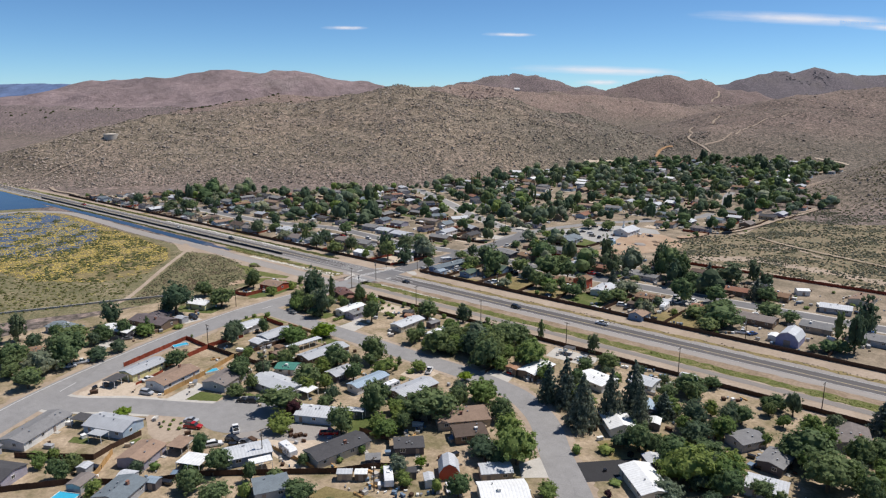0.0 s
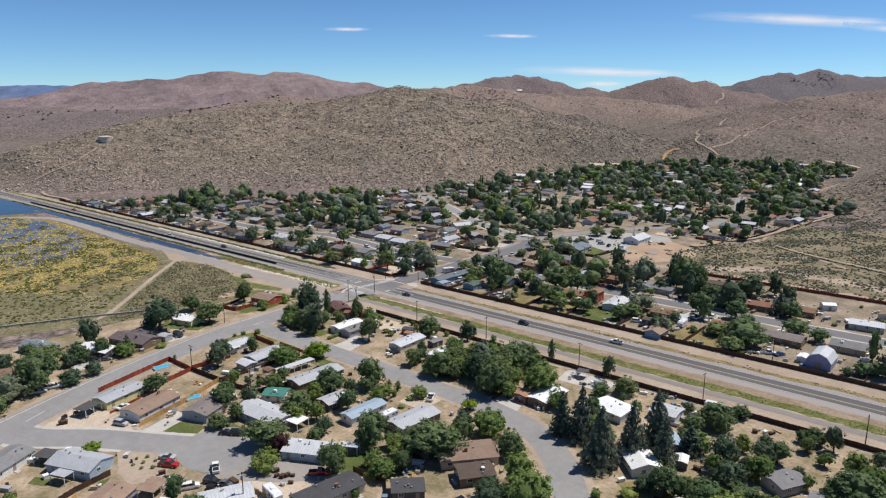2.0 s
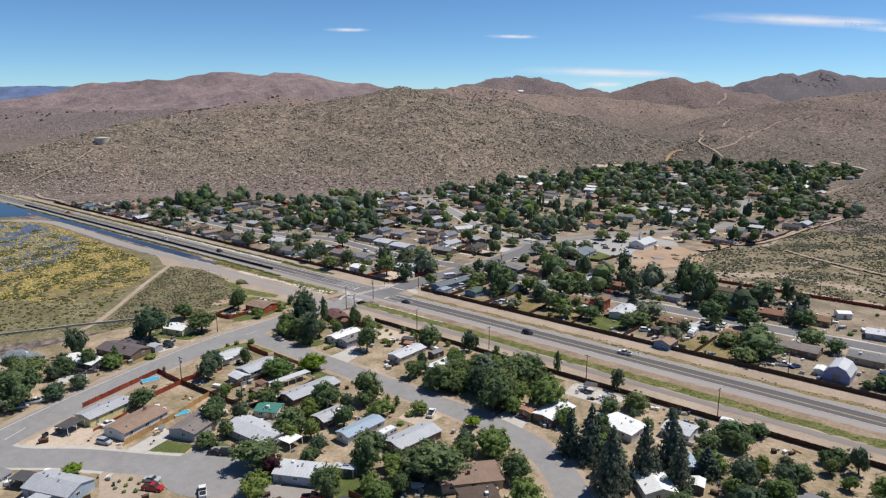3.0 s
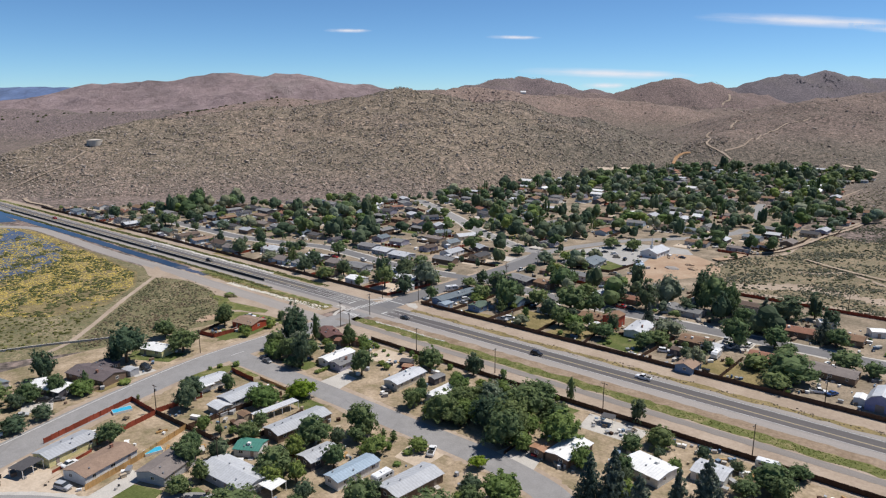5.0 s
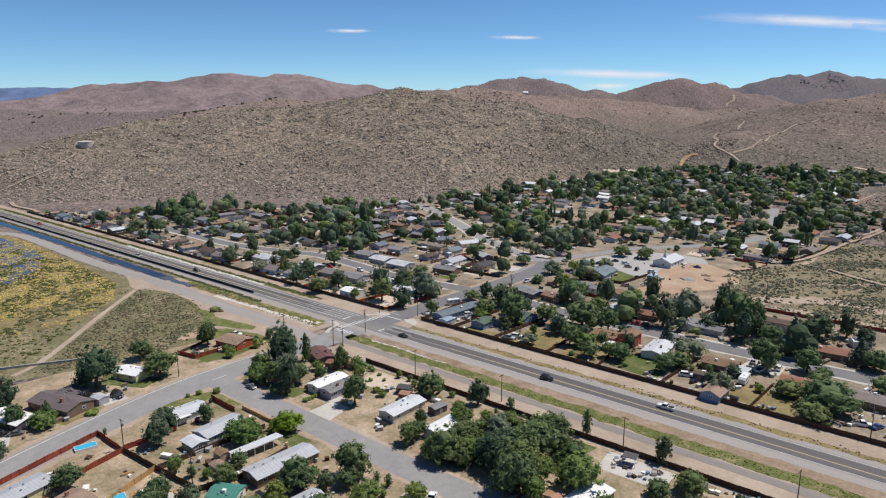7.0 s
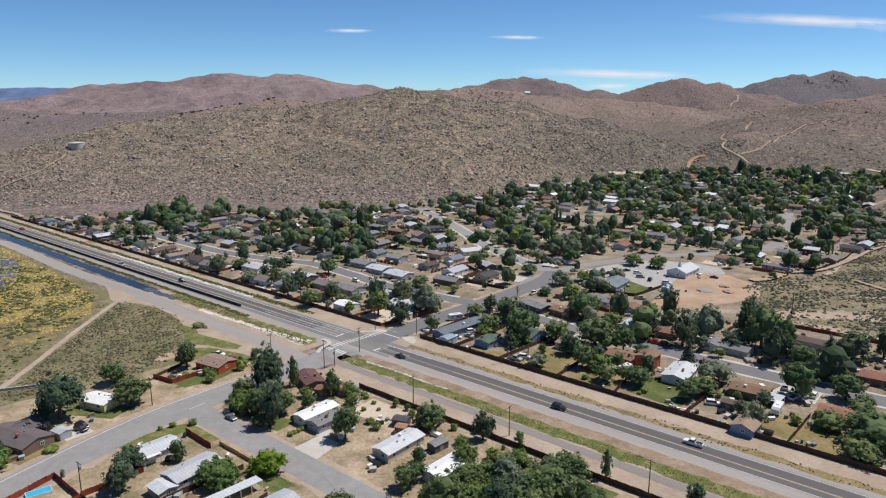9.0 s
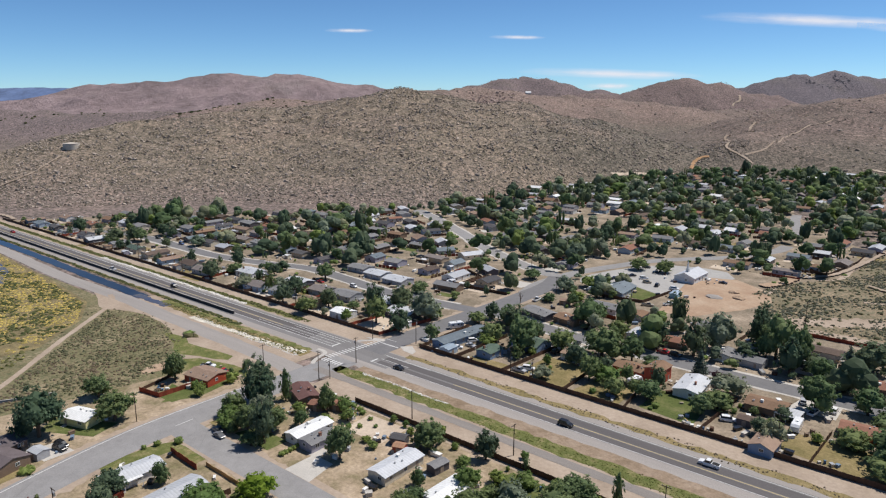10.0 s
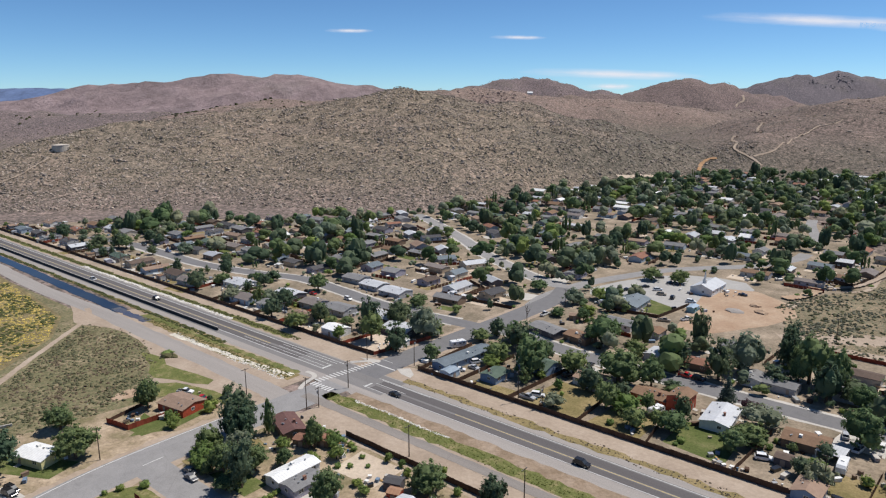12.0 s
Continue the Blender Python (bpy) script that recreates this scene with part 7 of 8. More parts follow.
# ---- across the highway ----
home(26.5, 36.7, 26.2, 6.6, 84, "blue", "slate")
shed(31.6, 22.3, 5.7, 4.5, 90, "pale_blue", "steelblue", 2.5)
home(45.4, 30.7, 8.6, 6.6, 90, "blue", "green", name="house")
home(52.6, 48.4, 13, 10, -5, "blue", "green", name="house", slope=0.35)
home(74, 48.8, 11, 8, -2, "white", "tan", name="house")
home(49.5, 84.5, 11, 8, -8, "brown", "brown", name="house")
home(34.7, 84, 15, 8.4, -14, "dark", "grey", name="house")
shed(34.2, 107.7, 5, 4.4, 20, "brown", "tan")
shed(-33.4, 26.4, 10, 7.6, 0, "white", "white", 2.8)
home(-13, 44.8, 14, 11, 0, "dark", "pale", name="house")
shed(-3, 33.2, 6, 5, 90, "white", "white", 2.4)
home(-54, 47.4, 13.5, 10, 3, "grey", "grey", name="house")
home(-90.9, 47.1, 13.7, 10, 0, "dark", "pale", name="house")
home(-70.4, 45.4, 11, 9.4, 3, "grey", "mauve", name="house")
home(-128.2, 43.6, 15, 10, 2, "white", "pale", name="house")
home(-53.9, 84, 14, 10, 0, "grey", "pale", name="house")
home(-88, 89.3, 13, 9, 2, "grey", "grey", name="house")
home(-71, 86, 13, 9.5, 0, "grey", "pale", name="house")
home(44.8, 142.2, 18, 12, -87, "grey", "slate", name="house", slope=0.35)
shed(70.8, 109.6, 8, 6, 90, "grey", "brown", 2.5)
home(95.5, 49.7, 12, 7.7, -3, "red", "brown", name="house")
home(104.7, 49.8, 8.4, 6.2, 87, "red", "brown", 5.0, 0.3, name="house", label="two-storey red house with brown shingle roof")
home(81.2, 86.5, 9.4, 6.4, 88, "grey", "pale")
home(96.7, 87, 9.4, 7, 5, "brown", "red", name="house")
home(116.3, 86, 9, 6.4, -87, "white", "grey", name="house")
home(125.6, 85.6, 10.5, 7, -3, "grey", "grey", name="house")
shed(70, 153.6, 7, 3.8, -86, "teal", "sky")
home(141.6, 48.6, 12, 8.2, 3, "brown", "brown", name="house")
canopy(148.6, 46.2, 7, 6.4, -4, "pale")
home(148.2, 21.8, 8.8, 6.4, 88, "blue", "tan", 2.5, 0.4, name="house")
shed(139.2, 34.5, 4.4, 4, 2, "dark", "umber")
gambrel(208.5, 30.9, 10.9, 8.4, 89, "purple", "pale", 6.0, "tall gambrel barn with lavender walls and pale metal roof")
shed(202.4, 30.4, 5, 3.4, 88, "white", "white")
home(190.7, 48.5, 16, 9, -2, "brown", "mauve", name="house")
home(214.6, 87.7, 13, 8, 8, "grey", "pale", name="house")
home(213.8, 53.7, 12.5, 9, 0, "tan", "grey", name="house")
home(169.6, 48.1, 14.5, 6.8, 4, "red", "red", name="house")
home(221.9, 111.4, 14, 9, 82, "cream", "tan", name="house")
home(117.6, 48.2, 15, 8.4, -86, "white", "pale", name="house")
home(234, 52, 14, 9, 0, "grey", "grey", name="house")
home(170, 88, 13, 8, 4, "brown", "red", name="house")
home(188, 92, 12, 8, 0, "brown", "brown", name="house")
home(250, 86, 14, 9, 0, "tan", "brown", name="house")
home(259, 50, 13, 9, 0, "grey", "mauve", name="house")
home(146, 92, 11, 8, 0, "grey", "grey", name="house")
shed(177, 108, 7, 5, 30, "white", "white", 2.6)
shed(196, 108, 6, 5, 30, "white", "white", 2.6)
camper(152.1, 40.7, -88, 7)
camper(100.5, 40.4, 80, 6)
camper(15.6, 47, 62, 6.4, True)
camper(36.6, 133.2, -20, 8)

fence([(102, 260), (110, 252), (119.5, 245), (124, 270), (127, 291), (127, 330), (127.3, 353), (127.5, 382)], "fence_brown", 1.7, parts=False)

# church with a steeple
church = home(63.7, 191.6, 18.5, 11, 88, "white", "pale", 3.2, 0.4, name="church", label="white church with pale metal roof and steeple", extras=False)
part("steeple", cubes("steeple", WALL["white"], (-0.8, 0.8, -0.8, 0.8, 4.5, 7.2)), church, "white square steeple base", pose(-5, 0, 0))
bm = bmesh.new()
bmesh.ops.create_cone(bm, cap_ends=True, segments=8, radius1=0.7, radius2=0.04, depth=4.6)
part("spire", bm_mesh("spire", bm, M["trim"]), church, "slender white spire", pose(-5, 0, 9.5))

# fences along the highway and between the lots
fence([(-430, 19), (-210, 19.3)], "fence_brown", parts=False)
fence([(-210, 19.3), (-21.8, 18.9), (-3.8, 19.2)], "fence_brown")
fence([(-3.8, 19.4), (1.2, 47)], "fence_red", 1.5)
fence([(-21.8, 19.2), (-20, 40)], "fence_red", 1.5)
fence([(19, 19.4), (66, 19.3), (128, 19.2)], "fence_brown")
fence([(128, 19.2), (300, 19.4)], "fence_brown", parts=False)
for x0, y0, x1, y1, w in ((37, 20, 39, 52, "fence_brown"), (58.5, 20, 61.5, 54, "fence_brown"), (84, 20, 83.5, 40, "fence_brown"), (106, 20, 104, 36, "fence_brown"), (-63.4, 20, -65.4, 46, "fence_red"), (-82, 20, -82.6, 49, "fence_brown"),
                          (-101, 20, -100, 55, "fence_brown"), (130, 20, 132, 50, "fence_brown"), (160, 20, 161, 44, "fence_brown"), (181, 20, 181, 44, "fence_brown"), (224, 20, 225, 50, "fence_brown"), (-140, 20, -142, 50, "fence_red"),
                          (-116, 20, -117, 46, "fence_brown"), (20, 20, 19, 52, "fence_brown"), (42, 130, 62, 133, "fence_brown"), (62, 133, 66, 160, "fence_brown"), (130, 133, 230, 134, "fence_red"), (-20, 100, 4, 102, "fence_brown")):
    fence([(x0, y0), (x1, y1)], w, 1.6, parts=False)

for nm, pts, mat, label in (
    ("lawn", [(109, 25), (109, 42), (126, 44), (127, 23)], "lawn", "large green back lawn"),
    ("lawn", [(86, 22), (88, 38), (103, 38), (103, 22)], "dry", "half-dry grass yard"),
    ("dry_grass", [(62, 21), (64, 44), (82, 44), (82.5, 21)], "dry", "dry tan grass yard"),
    ("dry_grass", [(40, 21), (41, 27), (58, 27), (57, 21)], "dry", "dry grass yard"),
    ("dry_grass", [(150, 25), (152, 38), (180, 40), (180, 21)], "dry", "dry grass field"),
    ("lawn", [(47.5, 138), (48, 161), (61, 163), (63, 138)], "lawn", "green lawn behind a fence"),
    ("drive", [(56, 55), (66, 64), (72, 62), (60, 50)], "concrete", "pale concrete drive"),
    ("drive", [(-22, 20.5), (-5, 20.5), (-1, 38), (-20, 38)], "pale", "bare pale dirt yard"),
    ("drive", [(-60, 20.5), (-38, 20.5), (-38, 34), (-62, 36)], "pale", "bare pale dirt yard"),
    ("drive", [(-100, 20.5), (-83.5, 20.5), (-84, 40), (-100, 40)], "pale", "bare pale dirt yard"),
    ("dry_grass", [(-32, 96), (-6, 97), (-4, 114), (-30, 116)], "pale", "bare pale dirt yard"),
    ("drive", [(146, 55), (160, 55), (160, 66), (148, 66)], "concrete", "pale concrete drive"),
    ("drive", [(2, 118), (-12, 118), (-12, 128), (4, 130)], "concrete", "pale concrete drive"),
):
    sheet("ground_" + nm, pts, 0.055, M[mat], label)


# ---- the rest of the town ----
def inside(x, y, poly):
    hit = False
    for (x0, y0), (x1, y1) in zip(poly, poly[1:] + poly[:1]):
        if (y0 > y) != (y1 > y) and x < x0 + (y - y0) / (y1 - y0) * (x1 - x0):
            hit = not hit
    return hit


random.seed(11)
ROOF_PICK = ["grey"] * 8 + ["mauve"] * 3 + ["brown"] * 3 + ["umber"] * 3 + ["tan"] * 3 + ["red"] * 2 + ["charcoal"] * 3 + ["slate"] * 3 + ["pale"] * 3 + ["white"] * 2 + ["silver"] * 3 + ["green"]
WALL_PICK = ["grey", "tan", "cream", "white", "brown", "dark", "pale_blue", "mauve", "tan", "grey"]
YARDS, BACK = [], []
FAR_HOMES = Heap()


def joined_home(x, y, L, W, turn, wall, roof, eave, slope):
    m = pose(x, y, max(0.0, float(height(x, y))), 0, 0, turn)
    rise = W / 2 * slope
    for me in (gable_walls(L, W, eave, rise, WALL[wall]), gable_roof(L, W, eave, rise, ROOF[roof])):
        FAR_HOMES.add_mesh(me, m)
        bpy.data.meshes.remove(me)
    for s in (-1, 1):
        for k in range(3):
            FAR_HOMES.add_mesh(PANE, m @ pose((k - 1) * L * 0.3, s * (W / 2 + 0.02), 1.5, 0, 0, 0 if s < 0 else 180))
    TAKEN.append((x, y, max(L, W) / 2))

for j in range(40):
    for i in range(28):
        x, y = -440 + i * 22.5 + random.uniform(-3.5, 3.5) + 7 * (j % 2), 30 + j * 20.5 + random.uniform(-2.5, 2.5)
        if not inside(x, y, TOWN) or road_gap(x, y) < 8.5 or any(math.hypot(x - a, y - b) < r + 9 for a, b, r in TAKEN) or inside(x, y, [(5, 130), (5, 225), (70, 225), (112, 195), (112, 120), (60, 120)]):
            continue
        if random.random() < (0.28 if y > 215 and x > -60 else 0.06) or (x > -18 and y < 100):
            continue
        lean = -30 if abs(y - 150 + 0.57 * x) < 45 and x < -5 else 0
        turn = lean + random.choice((0, 0, 90)) + random.uniform(-6, 6)
        L, W = random.uniform(9.5, 15), random.uniform(6.5, 9)
        look_of = (random.choice(WALL_PICK), random.choice(ROOF_PICK), 2.7, random.uniform(0.2, 0.4))
        if y < 150:
            home(x, y, L, W, turn, *look_of, name="house", full=y < 40)
        else:
            joined_home(x, y, L, W, turn, *look_of)
        YARDS.append((x, y, turn))
        if random.random() < 0.35 and y < 150:
            shed(x + random.uniform(-4, 4), y + random.choice((-1, 1)) * random.uniform(7.5, 9), random.uniform(2.6, 5), random.uniform(2.4, 3.4), turn, random.choice(WALL_PICK), random.choice(("white", "pale", "grey", "brown", "silver")), 2.1)
FAR_HOMES.make("far_house", "distant single-storey houses with grey and brown roofs", "houses")
YARD_HEAP = {}
for x, y, turn in YARDS:
    for _ in range(random.choice((1, 1, 2))):
        cx, cy, a, b = x + random.uniform(-7, 7), y + random.choice((-1, 1)) * random.uniform(5, 9), random.uniform(3.5, 8), random.uniform(2.5, 5)
        if road_gap(cx, cy) < 5:
            continue
        c, s = math.cos(radians(turn)), math.sin(radians(turn))
        pts = [(cx + c * u * a - s * v * b, cy + s * u * a + c * v * b) for u, v in ((-1, -1), (1, -1), (1, 1), (-1, 1))]
        kind = random.choice(("lawn", "dry", "pale", "pale", "concrete", "verge", "dry"))
        lift = 0.04 + random.uniform(0, 0.02)
        YARD_HEAP.setdefault(kind, Heap()).add([(a_, b_, lift) for a_, b_ in pts], [(0, 1, 2, 3)], M[kind])
    if random.random() < 0.8:
        c, s = math.cos(radians(turn)), math.sin(radians(turn))
        L = random.uniform(8, 10.5)
        o = random.choice((-1, 1)) * 9.2
        BACK.append((x - c * L - s * o, y - s * L + c * o, x + c * L - s * o, y + s * L + c * o))

for kind, heap in YARD_HEAP.items():
    tagged(heap.make("ground_yard_" + kind, dict(lawn="small green lawns", dry="dry grass yards", pale="bare pale dirt yards", concrete="concrete drives", verge="bare tan dirt yards")[kind] + " beside the houses", "yard"), kind="structure")


def far_fences(rows, wood):
    ob = new("fence")
    tagged(ob, "weathered brown board fences between the far lots" if wood == "fence_brown" else "red-brown board fences between the far lots", "fence", "board fences", "stuff")
    bm = bmesh.new()
    for x0, y0, x1, y1 in rows:
        n = max(1, int(math.hypot(x1 - x0, y1 - y0) / 2.4))
        a = math.atan2(y1 - y0, x1 - x0)
        for i in range(n):
            k = (i + 0.5) / n
            px, py = x0 + (x1 - x0) * k, y0 + (y1 - y0) * k
            if road_gap(px, py) < 1:
                continue
            m = Matrix.LocRotScale((px, py, 0), Euler((random.uniform(-0.05, 0.05), 0, a + random.uniform(-0.03, 0.03))), (1, 1, random.uniform(0.94, 1.04)))
            vs = [bm.verts.new(m @ Vector(p)) for p in ((-1.18, -0.04, 0), (1.18, -0.04, 0), (1.18, 0.04, 0), (-1.18, 0.04, 0), (-1.18, -0.04, 1.7), (1.18, -0.04, 1.7), (1.18, 0.04, 1.7), (-1.18, 0.04, 1.7))]
            for f in ((4, 5, 6, 7), (0, 1, 5, 4), (1, 2, 6, 5), (2, 3, 7, 6), (3, 0, 4, 7)):
                bm.faces.new([vs[q] for q in f])
    part("boarding", bm_mesh("boarding", bm, M[wood]), ob)


far_fences(BACK[::2] + BACK[1::4], "fence_brown")
far_fences(BACK[3::4], "fence_red")

random.seed(12)
KINDS = ["broad"] * 9 + ["tall"] * 4 + ["elm"] * 2 + ["shade"] * 9 + ["olive"] * 6 + ["thin"] * 2
STANDING = [(t[0], t[1]) for t in TREE_SPOTS]
n_far = 0
FAR_TREES = Heap()


def joined_tree(kind, x, y, tall, wide):
    tree(kind, x, y, tall, wide, far=2, heap=FAR_TREES)


for _ in range(26000):
    x, y = random.uniform(-430, 160), random.uniform(22, 850)
    thick = noise.noise((x * 0.011, y * 0.011, 3.0))
    if n_far > 1560 or not inside(x, y, TOWN) or road_gap(x, y) < 1.5 or random.random() > (0.35 if x > 84 and 200 < y < 330 else 1.0 if x > -30 and y > 200 or y > 420 else 0.62 + 1.2 * thick) or inside(x, y, [(8, 165), (8, 225), (70, 225), (112, 195), (112, 120), (66, 120), (40, 158)]):
        continue
    if any(math.hypot(x - a, y - b) < r * 0.6 + 1.8 for a, b, r in TAKEN) or any(abs(x - a) < 3.7 and abs(y - b) < 3.7 for a, b in STANDING):
        continue
    if y < 130 and x > -110 and random.random() < 0.55:
        continue
    STANDING.append((x, y))
    kind = random.choice(KINDS)
    big = random.choice((0.4, 0.5, 0.65, 0.8, 1.0, 1.25, 1.5, 1.8)) * (1.0 + 0.35 * thick)
    (tree if y < 70 else joined_tree)(kind, x, y, random.uniform(5.5, 8.5) * big * (1.25 if kind in ("tall", "thin", "column") else 1), random.uniform(5.0, 7.5) * big * (0.45 if kind == "column" else 1), *((1,) if y < 70 else ()))
    n_far += 1
for _ in range(420):
    x, y = random.uniform(-430, 240), random.uniform(21, 300)
    if inside(x, y, TOWN) and road_gap(x, y) > 1.2 and not any(math.hypot(x - a, y - b) < r * 0.6 + 1 for a, b, r in TAKEN) and not inside(x, y, [(8, 135), (8, 225), (70, 225), (112, 195), (112, 120), (66, 120)]):
        joined_tree("shrub", x, y, random.uniform(1.2, 2.4), random.uniform(1.6, 3.2))
FAR_TREES.make("far_tree", "green leafy trees and shrubs among the distant houses", "trees")

# more trees filling the gardens
random.seed(31)
for poly, count, kinds, lo, hi in (
    ([(200, -62), (215, -36), (264, -36), (264, -76)], 16, ("elm", "broad", "shade"), 4, 8),
    ([(60, -170), (100, -165), (104, -200), (70, -205)], 5, ("elm", "shade"), 3, 5),
    ([(200, -100), (252, -150), (300, -100), (240, -40), (205, -62)], 48, ("elm", "broad", "shade"), 5, 10),
    ([(148, -72), (215, -90), (212, -38), (150, -38)], 16, ("broad", "elm", "shade"), 3, 7),
    ([(-30, -175), (-4, -150), (-4, -125), (-30, -140)], 5, ("broad", "shade"), 4, 7),
    ([(84, -70), (136, -70), (136, -36), (84, -36)], 22, ("broad", "elm", "broad"), 4, 8),
    ([(14, -70), (38, -70), (38, -38), (16, -38)], 3, ("broad", "shade"), 4, 6),
    ([(50, -90), (140, -90), (140, -128), (60, -128)], 24, ("broad", "elm", "shade"), 3.5, 7),
    ([(120, -130), (175, -120), (190, -160), (120, -190)], 22, ("elm", "broad", "shrub"), 2.5, 5.5),
    ([(60, -215), (115, -180), (125, -215), (80, -230)], 10, ("elm", "broad"), 3, 6),
    ([(100, -20), (30, -38), (130, -40), (130, -32)], 12, ("shrub", "elm"), 1.6, 3.5),
    ([(-40, -40), (14, -36), (10, -60), (-40, -60)], 6, ("broad", "shrub"), 2, 5)):
    xs, ys = [p[0] for p in poly], [p[1] for p in poly]
    n = 0
    for _ in range(600):
        x, y = random.uniform(min(xs), max(xs)), random.uniform(min(ys), max(ys))
        if n >= count or not inside(x, y, poly) or road_gap(x, y) < 2 or any(math.hypot(x - a, y - b) < r * 0.75 + 1.6 for a, b, r in TAKEN) or any(math.hypot(x - a, y - b) < 3.2 for a, b in TREE_SPOTS):
            continue
        h = random.uniform(lo, hi)
        tree(random.choice(kinds), x, y, h, h * random.uniform(0.75, 1.05))
        n += 1

# ---- the slopes: boulders and brush ----
def on_land(n, xr, yr, keep, seed):
    rng = np.random.RandomState(seed)
    x, y = rng.uniform(*xr, n), rng.uniform(*yr, n)
    k = keep(x, y, rng)
    x, y = x[k], y[k]
    return np.stack([x, y, height(x, y)], 1)


def keep_front(low):
    def fn(x, y, rng):
        z = height(x, y)
        front = (np.maximum(ridge(x, y, FRONT, 420, 0.35, 4.0), ridge(x, y, SPUR, 420, 0.3, 2.7)) > 1.2) & (x > -760) & (y < 840)
        drift = rough_field(x, y, 21, 160, 3)
        behind = np.where(y < 652, x < np.interp(y, [p[1] for p in FRONT], [p[0] for p in FRONT]) - 25, y > np.interp(x, [p[0] for p in SPUR], [p[1] for p in SPUR]) + 25)
        return front & ~behind & (rng.uniform(0, 1, len(x)) < np.clip(low + 0.18 * drift, 0.12, 1))
    return fn


pts = on_land(64000, (-760, -90), (-10, 860), keep_front(0.8), 41)
size = np.random.RandomState(42).gamma(2.4, 0.27, len(pts)) + 0.35
scatter("hill_boulder", "tan granite boulders strewn over the hillside", "boulders", pts, np.minimum(size, 2.4), M["boulder"], 3, 0.85, 43)
pts = on_land(46000, (-760, -90), (-10, 860), keep_front(0.85), 51)
scatter("hill_brush", "dark sagebrush between the boulders", "brush", pts, np.random.RandomState(52).uniform(0.45, 1.05, len(pts)), M["sage"], 3, 0.65, 53)


def keep_back(x, y, rng):
    z = height(x, y)
    return (z > 3) & ~((np.maximum(ridge(x, y, FRONT, 420, 0.35, 4.0), ridge(x, y, SPUR, 420, 0.3, 2.7)) > 1.2) & (x > -760) & (y < 840)) & (rng.uniform(0, 1, len(x)) < 0.7 + 0.3 * rough_field(x, y, 23, 220, 3))


pts = on_land(17000, (-1500, 420), (150, 2400), keep_back, 61)
size = np.random.RandomState(62).gamma(2.5, 0.4, len(pts)) + 0.5
scatter("far_boulder", "tan boulders on the far slopes", "boulders", pts, np.minimum(size, 3.2), M["boulder"], 3, 0.7, 63)
pts = on_land(14000, (-1500, 420), (150, 2400), keep_back, 71)
scatter("far_brush", "sagebrush on the far slopes", "brush", pts, np.random.RandomState(72).uniform(0.7, 1.8, len(pts)), M["sage"], 4, 0.5, 73)
pts = on_land(900, (-2100, -900), (-50, 900), lambda x, y, rng: (height(x, y) > 28) & (rough_field(x, y, 27, 240, 3) > 0.1), 81)
scatter("juniper_brush", "dark junipers dotted over the western slope", "junipers", pts, np.random.RandomState(82).uniform(1.8, 4.2, len(pts)), M["juniper"], 6, 0.9, 83)


# rock outcrops on the high ridges
def outcrop(spots, n, spread, lo, hi, mat, label, seed):
    rng = np.random.RandomState(seed)
    c = np.array(spots, float)[rng.randint(0, len(spots), n)]
    p = c + rng.normal(size=(n, 2)) * spread
    pts = np.stack([p[:, 0], p[:, 1], height(p[:, 0], p[:, 1])], 1)
    scatter("outcrop_rock", label, "rocks", pts, rng.uniform(lo, hi, n), mat, 5, 0.55, seed + 1)


outcrop([(-523, 3692), (-515, 3730), (-505, 3700), (-540, 3720), (-490, 3680)], 75, (22, 34), 2.4, 6.5, M["dark_rock"], "dark rock outcrop below the far peak", 301)
outcrop([(-640, 3560), (-600, 3580), (-575, 3600)], 40, (26, 20), 2.5, 6.0, M["dark_rock"], "dark rocks along the far ridge", 303)
outcrop([(26, 1137), (34, 1120), (12, 1150), (-20, 1170)], 50, (14, 22), 0.9, 2.4, M["red_rock"], "reddish rock outcrop on the slope", 305)
outcrop([(-380, 1780), (-300, 1700), (-420, 1850)], 120, (40, 50), 1.6, 4.0, M["red_rock"], "reddish boulders across the slope", 307)
outcrop([(-774, 1152), (-740, 1130), (-790, 1210), (-700, 1120), (-660, 1150)], 420, (40, 30), 1.2, 3.4, M["red_rock"], "reddish boulders on the second hill", 309)
outcrop([(-1195, 616), (-1160, 650), (-1230, 600)], 70, (30, 18), 2.2, 4.4, M["juniper"], "dark junipers on the western shoulder", 311)


# ---- scrub and marsh ----
def in_poly(poly):
    px, py = np.array(poly, float).T

    def fn(x, y, rng):
        hit = np.zeros(len(x), bool)
        for i in range(len(px)):
            x0, y0, x1, y1 = px[i - 1], py[i - 1], px[i], py[i]
            cross = (y0 > y) != (y1 > y)
            hit ^= cross & (x < x0 + (y - y0) / (y1 - y0 + 1e-9) * (x1 - x0))
        return hit
    return fn


def clear_of(x, y, line, half):
    p = np.stack([x, y], 1)
    best = np.full(len(x), 1e9)
    for a, b in zip(line, line[1:]):
        a, b = np.array(a), np.array(b)
        t = np.clip(((p - a) @ (b - a)) / ((b - a) @ (b - a)), 0, 1)
        best = np.minimum(best, np.hypot(*(p - a - t[:, None] * (b - a)).T))
    return best > half


TRACK = [(-136, -31), (-115, -52), (-86, -82), (-58, -111), (-52, -122)]
SAGE_FIELD = [(-128, -43), (-122, -36), (-110, -33), (-94, -32), (-80, -34), (-62, -41), (-44, -50), (-40, -56), (-36, -76), (-40, -100), (-50, -114)]


